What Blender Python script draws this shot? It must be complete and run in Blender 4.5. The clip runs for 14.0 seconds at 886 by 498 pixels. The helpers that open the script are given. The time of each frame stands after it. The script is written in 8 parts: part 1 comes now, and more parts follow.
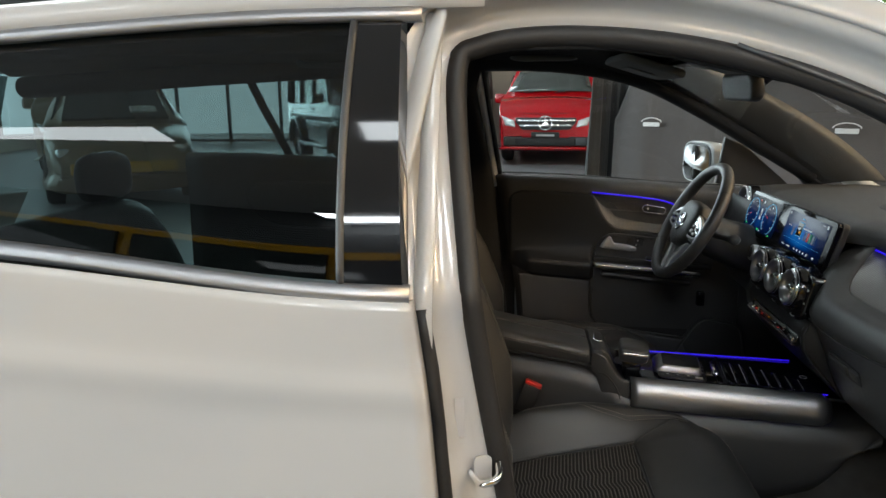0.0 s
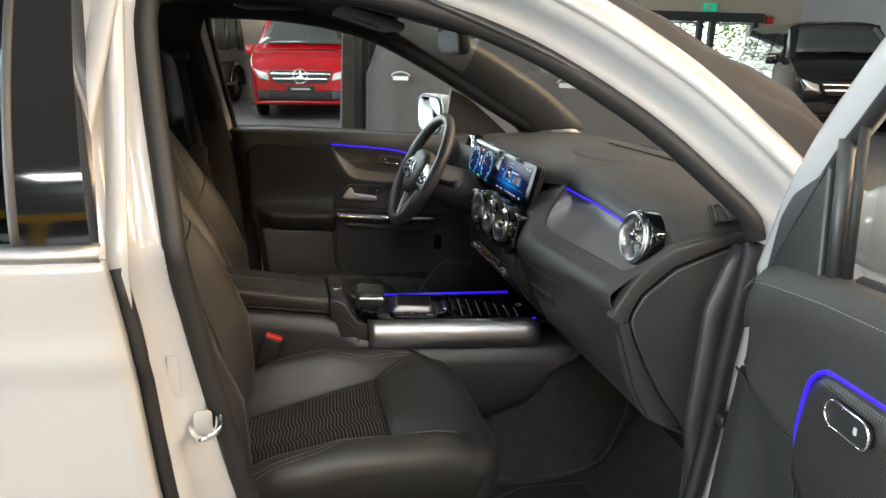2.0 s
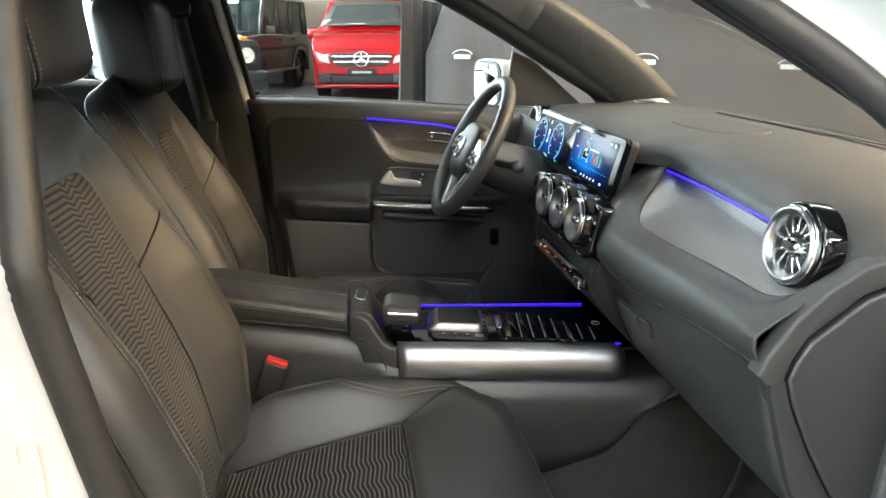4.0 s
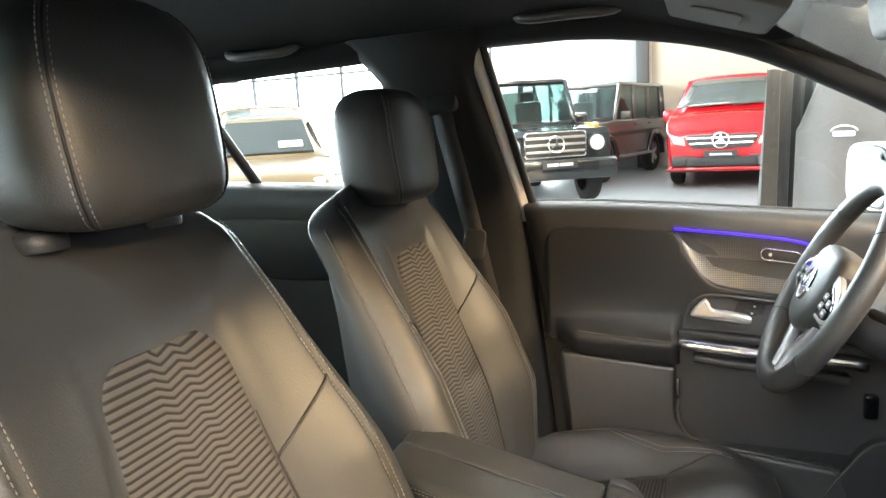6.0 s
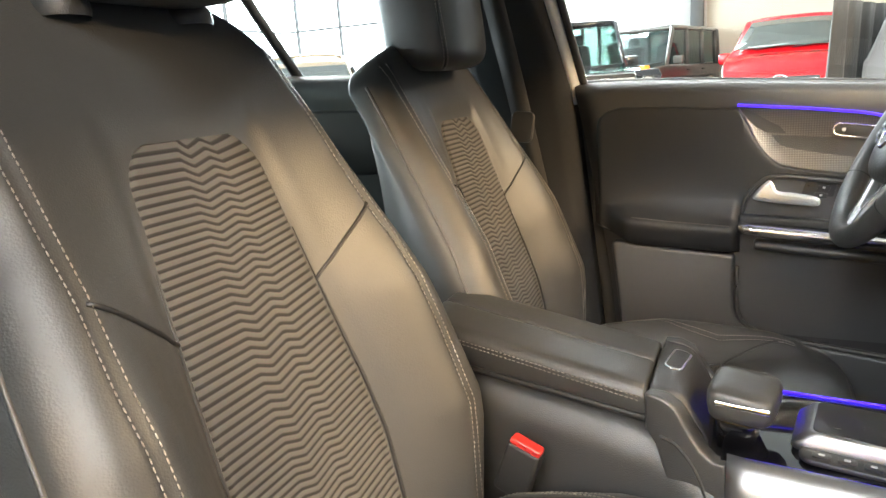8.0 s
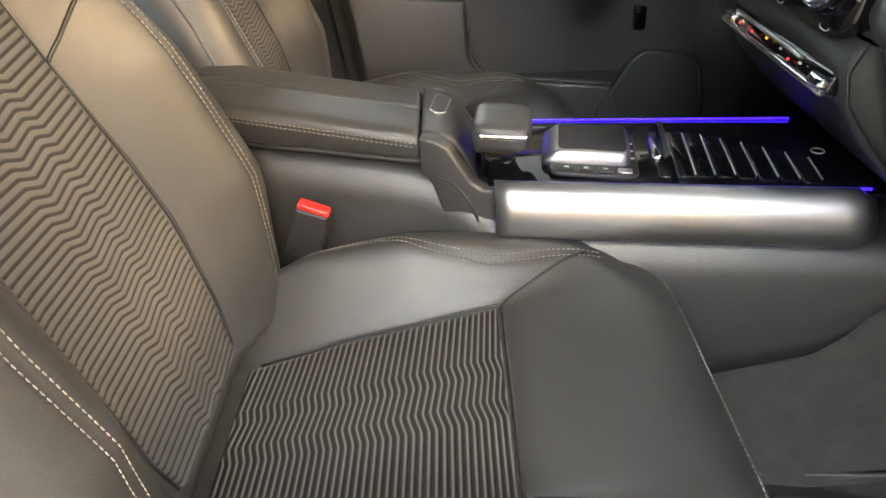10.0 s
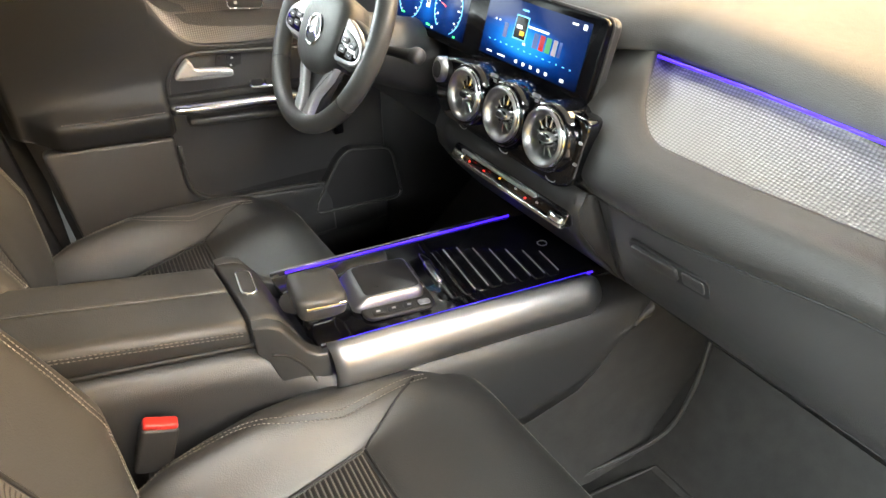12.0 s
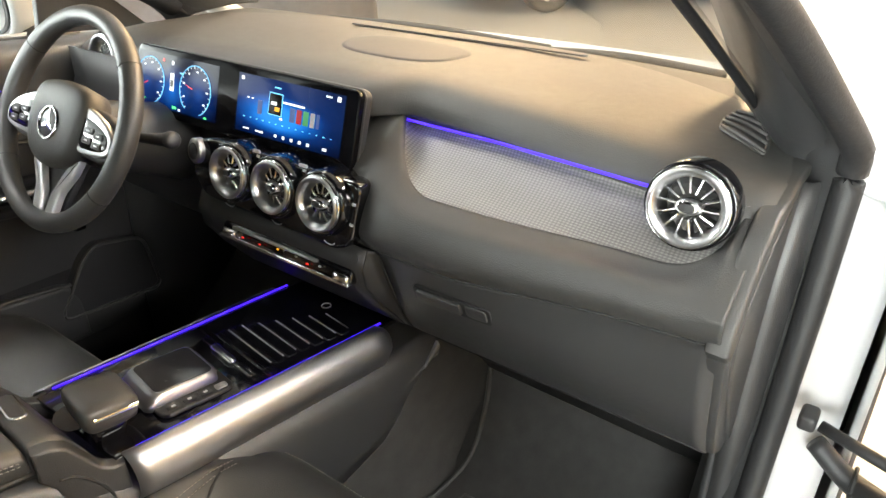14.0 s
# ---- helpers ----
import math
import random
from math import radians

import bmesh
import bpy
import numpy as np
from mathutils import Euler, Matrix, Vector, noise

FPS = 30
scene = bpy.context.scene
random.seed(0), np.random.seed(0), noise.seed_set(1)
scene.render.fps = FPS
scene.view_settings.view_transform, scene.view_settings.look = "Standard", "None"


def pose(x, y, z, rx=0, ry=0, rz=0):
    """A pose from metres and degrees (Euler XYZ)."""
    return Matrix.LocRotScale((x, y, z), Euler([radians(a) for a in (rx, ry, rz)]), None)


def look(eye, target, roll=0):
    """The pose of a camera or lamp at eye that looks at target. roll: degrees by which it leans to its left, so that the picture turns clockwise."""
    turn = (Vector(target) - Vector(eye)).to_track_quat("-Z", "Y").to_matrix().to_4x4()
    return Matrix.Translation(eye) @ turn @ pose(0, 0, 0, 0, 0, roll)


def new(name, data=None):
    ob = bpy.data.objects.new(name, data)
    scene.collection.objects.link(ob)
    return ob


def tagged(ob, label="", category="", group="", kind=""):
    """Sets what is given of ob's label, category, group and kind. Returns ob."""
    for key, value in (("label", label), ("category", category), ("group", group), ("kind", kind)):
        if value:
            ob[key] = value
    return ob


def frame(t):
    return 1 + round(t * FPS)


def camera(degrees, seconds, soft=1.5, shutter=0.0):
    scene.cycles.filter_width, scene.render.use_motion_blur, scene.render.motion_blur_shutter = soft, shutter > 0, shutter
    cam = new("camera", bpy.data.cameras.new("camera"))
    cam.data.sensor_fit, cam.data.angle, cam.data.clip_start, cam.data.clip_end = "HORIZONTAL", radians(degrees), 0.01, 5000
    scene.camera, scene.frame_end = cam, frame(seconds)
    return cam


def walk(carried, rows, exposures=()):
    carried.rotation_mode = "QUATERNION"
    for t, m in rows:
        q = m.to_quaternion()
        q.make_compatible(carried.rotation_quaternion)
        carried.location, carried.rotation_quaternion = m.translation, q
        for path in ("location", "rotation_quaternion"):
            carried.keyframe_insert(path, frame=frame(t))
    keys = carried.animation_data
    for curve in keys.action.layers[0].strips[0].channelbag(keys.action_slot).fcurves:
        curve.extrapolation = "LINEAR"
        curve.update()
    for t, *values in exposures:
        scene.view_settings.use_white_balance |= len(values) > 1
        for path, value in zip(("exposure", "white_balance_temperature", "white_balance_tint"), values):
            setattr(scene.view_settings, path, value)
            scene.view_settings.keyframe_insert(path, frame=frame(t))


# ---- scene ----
cam = camera(64.7, 14.0)
PATH = [
    (0, (-0.623, -1.65, 1.379), (-0.807, 0.292, 0.938), -0.5),
    (0.5, (-0.538, -1.705, 1.377), (-0.485, 0.241, 0.918), 0.0),
    (1, (-0.53, -1.691, 1.369), (-0.293, 0.234, 0.879), 0.4),
    (1.5, (-0.534, -1.681, 1.36), (-0.163, 0.213, 0.833), 0.7),
    (2, (-0.54, -1.679, 1.373), (-0.077, 0.184, 0.812), 0.9),
    (2.2, (-0.541, -1.679, 1.38), (-0.042, 0.17, 0.802), 0.9),
    (4.3, (-0.414, -1.188, 1.276), (-0.209, 0.706, 0.67), -0.1),
    (4.5, (-0.41, -1.125, 1.29), (-0.271, 0.774, 0.677), -0.2),
    (5, (-0.341, -0.946, 1.271), (-0.515, 0.971, 0.726), -1.9),
    (5.5, (-0.309, -0.856, 1.277), (-0.776, 1.036, 0.828), -3.1),
    (6, (-0.293, -0.815, 1.285), (-0.979, 1.031, 0.939), -3.5),
    (6.5, (-0.281, -0.802, 1.276), (-1.099, 1.002, 1.005), -3.8),
    (7, (-0.292, -0.793, 1.219), (-1.183, 0.981, 0.974), -3.7),
    (7.5, (-0.306, -0.789, 1.155), (-1.192, 0.979, 0.854), -3.7),
    (8, (-0.313, -0.798, 1.121), (-1.114, 0.977, 0.664), -4.0),
    (8.5, (-0.318, -0.804, 1.102), (-0.988, 0.97, 0.468), -4.2),
    (9, (-0.334, -0.808, 1.077), (-0.834, 0.954, 0.273), -4.4),
    (9.2, (-0.341, -0.808, 1.07), (-0.751, 0.937, 0.184), -4.4),
    (11.3, (-0.477, -0.844, 1.272), (0.002, 0.695, 0.089), -2.9),
    (11.5, (-0.507, -0.824, 1.297), (0.065, 0.695, 0.129), -2.5),
    (12, (-0.569, -0.769, 1.34), (0.297, 0.666, 0.249), -1.3),
    (12.5, (-0.61, -0.745, 1.352), (0.497, 0.567, 0.326), -0.5),
    (13, (-0.635, -0.732, 1.362), (0.609, 0.489, 0.382), -0.0),
    (13.5, (-0.645, -0.728, 1.365), (0.693, 0.414, 0.413), 0.4),
    (14, (-0.631, -0.766, 1.355), (0.809, 0.264, 0.424), 0.8),
]
walk(cam, [(t, look(eye, target, roll)) for t, eye, target, roll in PATH], [(0, -0.18, 6250, 5), (2.2, 0.52, 6500, 7), (4.3, 1.50, 6250, 3), (5.0, 1.92, 6150, 3), (6.0, 2.25, 6400, 4), (7.5, 2.28, 6500, 5), (9.0, 2.24, 6350, 6), (11.5, 2.38, 6650, 6), (14, 1.82, 7050, 8)])

# ---- light ----
world = bpy.data.worlds.new("world")
scene.world = world
world.use_nodes = True
wt = world.node_tree
bg = wt.nodes["Background"]
sky = wt.nodes.new("ShaderNodeTexSky")
sky.sky_type = "NISHITA"
sky.sun_disc = False
sky.sun_elevation = radians(38)
sky.sun_rotation = radians(200)
wt.links.new(sky.outputs["Color"], bg.inputs["Color"])
bg.inputs["Strength"].default_value = 0.12


def area(name, eye, target, sx, sy, power, color):
    lamp = bpy.data.lights.new(name, "AREA")
    lamp.shape, lamp.size, lamp.size_y = "RECTANGLE", sx, sy
    lamp.energy, lamp.color = power, color
    ob = new(name, lamp)
    ob.matrix_world = look(eye, target)
    return ob


# daylight in the hall's glazing, and cool panels under its ceiling
DAY = (0.86, 0.95, 1.0)
area("window_and_fill_light", (-7.0, 15.6, 2.9), (-6.0, 2.0, 1.2), 9.0, 4.6, 1150, DAY)
area("window_and_fill_light", (-11.6, 4.0, 2.9), (0.0, 1.5, 1.0), 11.0, 4.6, 1000, DAY)
area("window_and_fill_light", (-11.0, -8.0, 3.9), (-1.0, 0.0, 0.9), 3.4, 2.0, 100, DAY)
# added fill from an unseen source, to brighten the open door's inner face
area("window_and_fill_light", (-12.4, -4.6, 2.8), (0.0, -1.5, 1.0), 7.6, 3.8, 850, DAY)
# the lamp at (-2.2, -8.3) is added fill for console and driver door
for px, py, power in ((-0.6, -3.2, 40), (3.2, -3.4, 120), (-4.4, -3.4, 45), (-0.6, -6.6, 90), (3.2, -6.6, 120), (-2.2, -8.3, 250), (-0.6, 2.6, 60), (3.4, 3.0, 28), (-4.4, 2.6, 70), (-2.0, 8.5, 80), (3.4, 9.5, 60)):
    area("panel_and_fill_light", (px, py, 4.75), (px, py + 0.01, 0.0), 2.2, 0.55, power, (0.96, 0.98, 1.0))
# unseen warm lamps, mostly to the east, added as fill and aimed at the car
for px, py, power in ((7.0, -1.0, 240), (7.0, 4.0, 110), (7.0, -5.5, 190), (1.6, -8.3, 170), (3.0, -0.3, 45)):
    area("panel_and_fill_light", (px, py, 4.75), (-0.5, -0.3, 1.0), 2.2, 0.55, power, (1.0, 0.69, 0.39))

# ---- materials ----
def material(name, color, rough=0.5, metal=0.0, vary=0.12, scale=8.0, bump=0.0, bump_scale=300.0, coat=0.0, emit=None, power=0.0,
             sheen=0.0, spec=0.5, random_shade=0.0, dirt=0.0):
    mat = bpy.data.materials.new(name)
    mat.use_nodes = True
    nt = mat.node_tree
    b = nt.nodes["Principled BSDF"]
    b.inputs["Base Color"].default_value = (*color, 1)
    b.inputs["Roughness"].default_value = rough
    b.inputs["Metallic"].default_value = metal
    b.inputs["Coat Weight"].default_value = coat
    b.inputs["Coat Roughness"].default_value = 0.04
    b.inputs["Sheen Weight"].default_value = sheen
    b.inputs["Specular IOR Level"].default_value = spec
    if emit:
        b.inputs["Emission Color"].default_value = (*emit, 1)
        b.inputs["Emission Strength"].default_value = power
    co = nt.nodes.new("ShaderNodeTexCoord")
    if vary > 0:
        big = nt.nodes.new("ShaderNodeTexNoise")
        big.inputs["Scale"].default_value = scale
        big.inputs["Detail"].default_value = 6
        nt.links.new(co.outputs["Object"], big.inputs["Vector"])
        ramp = nt.nodes.new("ShaderNodeMapRange")
        ramp.inputs["To Min"].default_value = 1 - vary
        ramp.inputs["To Max"].default_value = 1 + vary
        nt.links.new(big.outputs["Fac"], ramp.inputs["Value"])
        mul = nt.nodes.new("ShaderNodeVectorMath")
        mul.operation = "SCALE"
        mul.inputs[0].default_value = color
        nt.links.new(ramp.outputs["Result"], mul.inputs["Scale"])
        nt.links.new(mul.outputs["Vector"], b.inputs["Base Color"])
        rr = nt.nodes.new("ShaderNodeMapRange")
        rr.inputs["To Min"].default_value = max(0.02, rough * (1 - vary))
        rr.inputs["To Max"].default_value = min(1.0, rough * (1 + vary))
        fine = nt.nodes.new("ShaderNodeTexNoise")
        fine.inputs["Scale"].default_value = scale * 11
        fine.inputs["Detail"].default_value = 3
        nt.links.new(co.outputs["Object"], fine.inputs["Vector"])
        nt.links.new(fine.outputs["Fac"], rr.inputs["Value"])
        nt.links.new(rr.outputs["Result"], b.inputs["Roughness"])
    if bump > 0:
        grain = nt.nodes.new("ShaderNodeTexVoronoi")
        grain.inputs["Scale"].default_value = bump_scale
        nt.links.new(co.outputs["Object"], grain.inputs["Vector"])
        bn = nt.nodes.new("ShaderNodeBump")
        bn.inputs["Strength"].default_value = bump
        bn.inputs["Distance"].default_value = 0.001
        nt.links.new(grain.outputs["Distance"], bn.inputs["Height"])
        nt.links.new(bn.outputs["Normal"], b.inputs["Normal"])
    return mat


def glass_material(name, color, rough=0.0):
    mat = bpy.data.materials.new(name)
    mat.use_nodes = True
    nt = mat.node_tree
    nt.nodes.remove(nt.nodes["Principled BSDF"])
    out = nt.nodes["Material Output"]
    tr = nt.nodes.new("ShaderNodeBsdfTransparent")
    tr.inputs["Color"].default_value = (*color, 1)
    gl = nt.nodes.new("ShaderNodeBsdfGlossy")
    gl.inputs["Roughness"].default_value = rough
    mix = nt.nodes.new("ShaderNodeMixShader")
    lw = nt.nodes.new("ShaderNodeLayerWeight")
    power = nt.nodes.new("ShaderNodeMath")
    power.operation = "POWER"
    power.inputs[1].default_value = 5.0
    gain = nt.nodes.new("ShaderNodeMath")
    gain.operation = "MULTIPLY_ADD"
    gain.inputs[1].default_value = 0.9
    gain.inputs[2].default_value = 0.055
    lw.inputs["Blend"].default_value = 0.5
    nt.links.new(lw.outputs["Facing"], power.inputs[0])
    nt.links.new(power.outputs["Value"], gain.inputs[0])
    nt.links.new(gain.outputs["Value"], mix.inputs["Fac"])
    nt.links.new(tr.outputs["BSDF"], mix.inputs[1])
    nt.links.new(gl.outputs["BSDF"], mix.inputs[2])
    nt.links.new(mix.outputs["Shader"], out.inputs["Surface"])
    return mat


M = {}
M["paint"] = material("white_paint", (0.45, 0.455, 0.46), 0.33, 0.0, 0.02, 3, coat=0.75)
M["rubber"] = material("black_rubber", (0.014, 0.014, 0.015), 0.55, 0, 0.2, 20, 0.15, 500)
M["leather"] = material("black_leather", (0.034, 0.0338, 0.0335), 0.45, 0, 0.12, 14, 0.18, 520, spec=0.66)
M["leather_side"] = material("dark_leather", (0.018, 0.019, 0.021), 0.43, 0, 0.12, 14, 0.2, 520, spec=0.72)
# the two doors' one skin, darkened here to hold the driver door's shade
M["door_skin"] = material("shaded_door_skin", (0.014, 0.0145, 0.016), 0.52, 0, 0.12, 14, 0.2, 520, spec=0.45)
M["plastic"] = material("dark_grained_plastic", (0.030, 0.030, 0.031), 0.42, 0, 0.12, 10, 0.3, 700, spec=0.75)
M["plastic_soft"] = material("soft_dash_skin", (0.036, 0.0353, 0.034), 0.52, 0, 0.1, 7, 0.3, 650, spec=0.6)
M["speaker_skin"] = material("smooth_speaker_skin", (0.045, 0.045, 0.046), 0.60, 0, 0.05, 10, 0.1, 900, spec=0.4)
M["plastic_dark"] = material("black_plastic", (0.018, 0.018, 0.019), 0.5, 0, 0.12, 10, 0.2, 600)
M["piano"] = material("piano_black", (0.004, 0.004, 0.005), 0.06, 0, 0.02, 6, coat=0.6)
M["silver"] = material("satin_silver", (0.44, 0.44, 0.455), 0.40, 1.0, 0.0)
M["bright"] = material("bright_silver", (0.85, 0.85, 0.85), 0.24, 1.0, 0.0)
M["satin"] = material("satin_trim", (0.60, 0.60, 0.61), 0.27, 0.6, 0.0)
M["ring"] = material("brushed_vent_ring", (0.46, 0.46, 0.47), 0.28, 1.0, 0.0)
M["chrome"] = material("chrome", (0.88, 0.88, 0.88), 0.09, 1.0, 0.0)
M["aluminium"] = material("dull_aluminium", (0.48, 0.48, 0.49), 0.32, 1.0, 0.0)
M["carpet"] = material("black_carpet", (0.048, 0.047, 0.046), 0.95, 0, 0.3, 30, 0.6, 900, spec=0.15)
M["headliner"] = material("black_headliner", (0.013, 0.0135, 0.015), 0.92, 0, 0.12, 30, 0.3, 900, spec=0.2)
M["thread"] = material("grey_thread", (0.27, 0.25, 0.225), 0.7, 0, 0.1, 50)
M["blue"] = material("blue_light_line", (0.02, 0.01, 0.2), 0.4, 0, 0, emit=(0.035, 0.008, 1.0), power=0.8)
M["touch"] = material("satin_black_glass", (0.020, 0.020, 0.022), 0.28, 0, 0.05, 8)
M["red"] = material("red_plastic", (0.55, 0.03, 0.025), 0.35, 0, 0.05, 10)
M["belt"] = material("belt_webbing", (0.018, 0.018, 0.019), 0.75, 0, 0.2, 60, 0.3, 900)
M["glass"] = glass_material("clear_glass", (0.92, 0.95, 0.94))
M["tint"] = glass_material("tinted_glass", (0.060, 0.090, 0.088))
M["hallglass"] = glass_material("car_window_glass", (0.52, 0.60, 0.58))
M["visor"] = material("grey_visor_cloth", (0.10, 0.10, 0.098), 0.9, 0, 0.1, 30, 0.2, 700, spec=0.2)
M["concrete"] = material("grey_floor", (0.215, 0.22, 0.225), 0.38, 0, 0.14, 0.9, 0.05, 60)
M["wall"] = material("cream_wall", (0.52, 0.47, 0.39), 0.7, 0, 0.05, 0.8)
M["wall_white"] = material("white_wall", (0.66, 0.66, 0.64), 0.7, 0, 0.04, 0.8)
M["wall_grey"] = material("grey_wall", (0.36, 0.36, 0.36), 0.7, 0, 0.05, 0.8)
M["shutter"] = material("dark_shutter", (0.045, 0.048, 0.05), 0.45, 0.2, 0.15, 2)
M["steel"] = material("dark_steel_frame", (0.06, 0.062, 0.065), 0.45, 0.3, 0.1, 3)
M["curtain"] = material("dark_cloth", (0.035, 0.036, 0.038), 0.85, 0, 0.22, 2.5, 0.2, 400, sheen=0.15)
M["cover"] = material("brown_car_cover", (0.055, 0.048, 0.046), 0.8, 0, 0.16, 2.5, 0.2, 300, sheen=0.2)
M["carred"] = material("red_car_paint", (0.50, 0.006, 0.012), 0.25, 0, 0.03, 2, coat=1.0)
M["carblack"] = material("black_car_paint", (0.010, 0.011, 0.013), 0.2, 0.0, 0.05, 2, coat=1.0)
M["cargrey"] = material("dark_brown_paint", (0.085, 0.075, 0.068), 0.28, 0.4, 0.05, 2, coat=1.0)
M["caryellow"] = material("yellow_car_paint", (0.55, 0.30, 0.01), 0.25, 0, 0.04, 2, coat=1.0)
M["carcream"] = material("cream_car_paint", (0.15, 0.105, 0.058), 0.32, 0, 0.04, 2, coat=0.4)
M["carglass"] = material("dark_car_glass", (0.024, 0.030, 0.030), 0.04, 0, 0.02, 3, coat=0.5)
M["tyre"] = material("tyre_rubber", (0.016, 0.016, 0.016), 0.8, 0, 0.2, 12, 0.2, 200)
M["lamp"] = material("headlamp", (0.75, 0.76, 0.78), 0.08, 0.4, 0.1, 30, coat=1.0)
M["mark"] = material("pale_print", (0.55, 0.55, 0.55), 0.8, 0, 0.05, 20)
M["sky"] = material("bright_outside", (0.9, 0.95, 1.0), 1, 0, 0, emit=(0.92, 0.97, 1.0), power=2.2)
M["exit"] = material("green_sign", (0.0, 0.25, 0.12), 0.5, 0, 0.03, 10, emit=(0.02, 0.5, 0.25), power=0.5)
M["amber"] = material("amber_icon", (0.4, 0.15, 0.0), 0.5, 0, 0, emit=(1.0, 0.42, 0.02), power=0.35)
M["redicon"] = material("red_icon", (0.4, 0.0, 0.0), 0.5, 0, 0, emit=(1.0, 0.03, 0.02), power=0.35)
M["white_icon"] = material("white_icon", (0.3, 0.3, 0.3), 0.5, 0, 0, emit=(0.80, 0.90, 1.0), power=0.42)
M["carnavy"] = material("navy_card", (0.01, 0.015, 0.05), 0.5, 0, 0, emit=(0.01, 0.03, 0.12), power=0.5)
M["leafcard"] = material("green_card", (0.02, 0.12, 0.04), 0.5, 0, 0, emit=(0.01, 0.12, 0.03), power=0.5)
M["grey_icon"] = material("grey_icon", (0.45, 0.45, 0.46), 0.5, 0, 0.02, 20)
M["cyan_icon"] = material("cyan_icon", (0.05, 0.3, 0.5), 0.5, 0, 0, emit=(0.15, 0.55, 1.0), power=0.45)
M["green_icon"] = material("green_icon", (0.0, 0.4, 0.05), 0.5, 0, 0, emit=(0.05, 0.8, 0.15), power=0.8)


def leaf_material():
    mat = bpy.data.materials.new("green_leaf")
    mat.use_nodes = True
    nt = mat.node_tree
    nt.nodes.remove(nt.nodes["Principled BSDF"])
    rnd = nt.nodes.new("ShaderNodeNewGeometry")
    ramp = nt.nodes.new("ShaderNodeValToRGB")
    ramp.color_ramp.elements[0].color = (0.16, 0.27, 0.07, 1)
    ramp.color_ramp.elements[1].color = (0.34, 0.48, 0.17, 1)
    nt.links.new(rnd.outputs["Random Per Island"], ramp.inputs["Fac"])
    dif, tra, mix = nt.nodes.new("ShaderNodeBsdfDiffuse"), nt.nodes.new("ShaderNodeBsdfTranslucent"), nt.nodes.new("ShaderNodeMixShader")
    mix.inputs["Fac"].default_value = 0.6
    nt.links.new(ramp.outputs["Color"], dif.inputs["Color"])
    nt.links.new(ramp.outputs["Color"], tra.inputs["Color"])
    nt.links.new(dif.outputs["BSDF"], mix.inputs[1])
    nt.links.new(tra.outputs["BSDF"], mix.inputs[2])
    nt.links.new(mix.outputs["Shader"], nt.nodes["Material Output"].inputs["Surface"])
    return mat


M["green"] = leaf_material()


def soften(mat, scale, strength):
    """Slow waves under the grain of a skin."""
    nt = mat.node_tree
    grain = [n for n in nt.nodes if n.type == "BUMP"][0]
    co = [n for n in nt.nodes if n.type == "TEX_COORD"][0]
    wave = nt.nodes.new("ShaderNodeTexNoise")
    wave.inputs["Scale"].default_value = scale
    wave.inputs["Detail"].default_value = 2
    nt.links.new(co.outputs["Object"], wave.inputs["Vector"])
    bn = nt.nodes.new("ShaderNodeBump")
    bn.inputs["Strength"].default_value = strength
    bn.inputs["Distance"].default_value = 0.006
    nt.links.new(wave.outputs["Fac"], bn.inputs["Height"])
    nt.links.new(bn.outputs["Normal"], grain.inputs["Normal"])


soften(M["leather"], 13, 0.14)
soften(M["leather_side"], 11, 0.16)
soften(M["plastic_soft"], 8, 0.10)
soften(M["cover"], 5, 0.5)

# ---- mesh helpers ----
def spline(pts, n, closed=False):
    """Points at even steps on a Catmull-Rom curve through pts."""
    p = np.array(pts, float)
    k = len(p)
    ts = np.linspace(0, k if closed else k - 1, n, endpoint=not closed)
    out = []
    for t in ts:
        i = min(int(t), k - 1 if closed else k - 2)
        f = t - i
        if closed:
            a, b, c, d = (p[(i + q) % k] for q in (-1, 0, 1, 2))
        else:
            b, c = p[i], p[i + 1]
            a = p[i - 1] if i > 0 else 2 * b - c
            d = p[i + 2] if i + 2 < k else 2 * c - b
        out.append(0.5 * (2 * b + (c - a) * f + (2 * a - 5 * b + 4 * c - d) * f * f + (3 * b - a - 3 * c + d) * f**3))
    return np.array(out)


def link(name, mesh, mat, parent=None, label="", smooth=True):
    mesh.polygons.foreach_set("use_smooth", [True] * len(mesh.polygons))
    if not smooth:
        mesh.set_sharp_from_angle(angle=radians(38))
    mesh.materials.append(mat)
    ob = new(name, mesh)
    if parent:
        ob.parent = parent
        if parent.type == "EMPTY":
            ob.matrix_parent_inverse = Matrix.Translation(-parent.location)
    if label:
        ob["label"] = label
    return ob


def part(name, bm, mat, parent=None, label="", smooth=False):
    me = bpy.data.meshes.new(name)
    bmesh.ops.recalc_face_normals(bm, faces=bm.faces)
    bm.to_mesh(me)
    bm.free()
    return link(name, me, mat, parent, label, smooth)


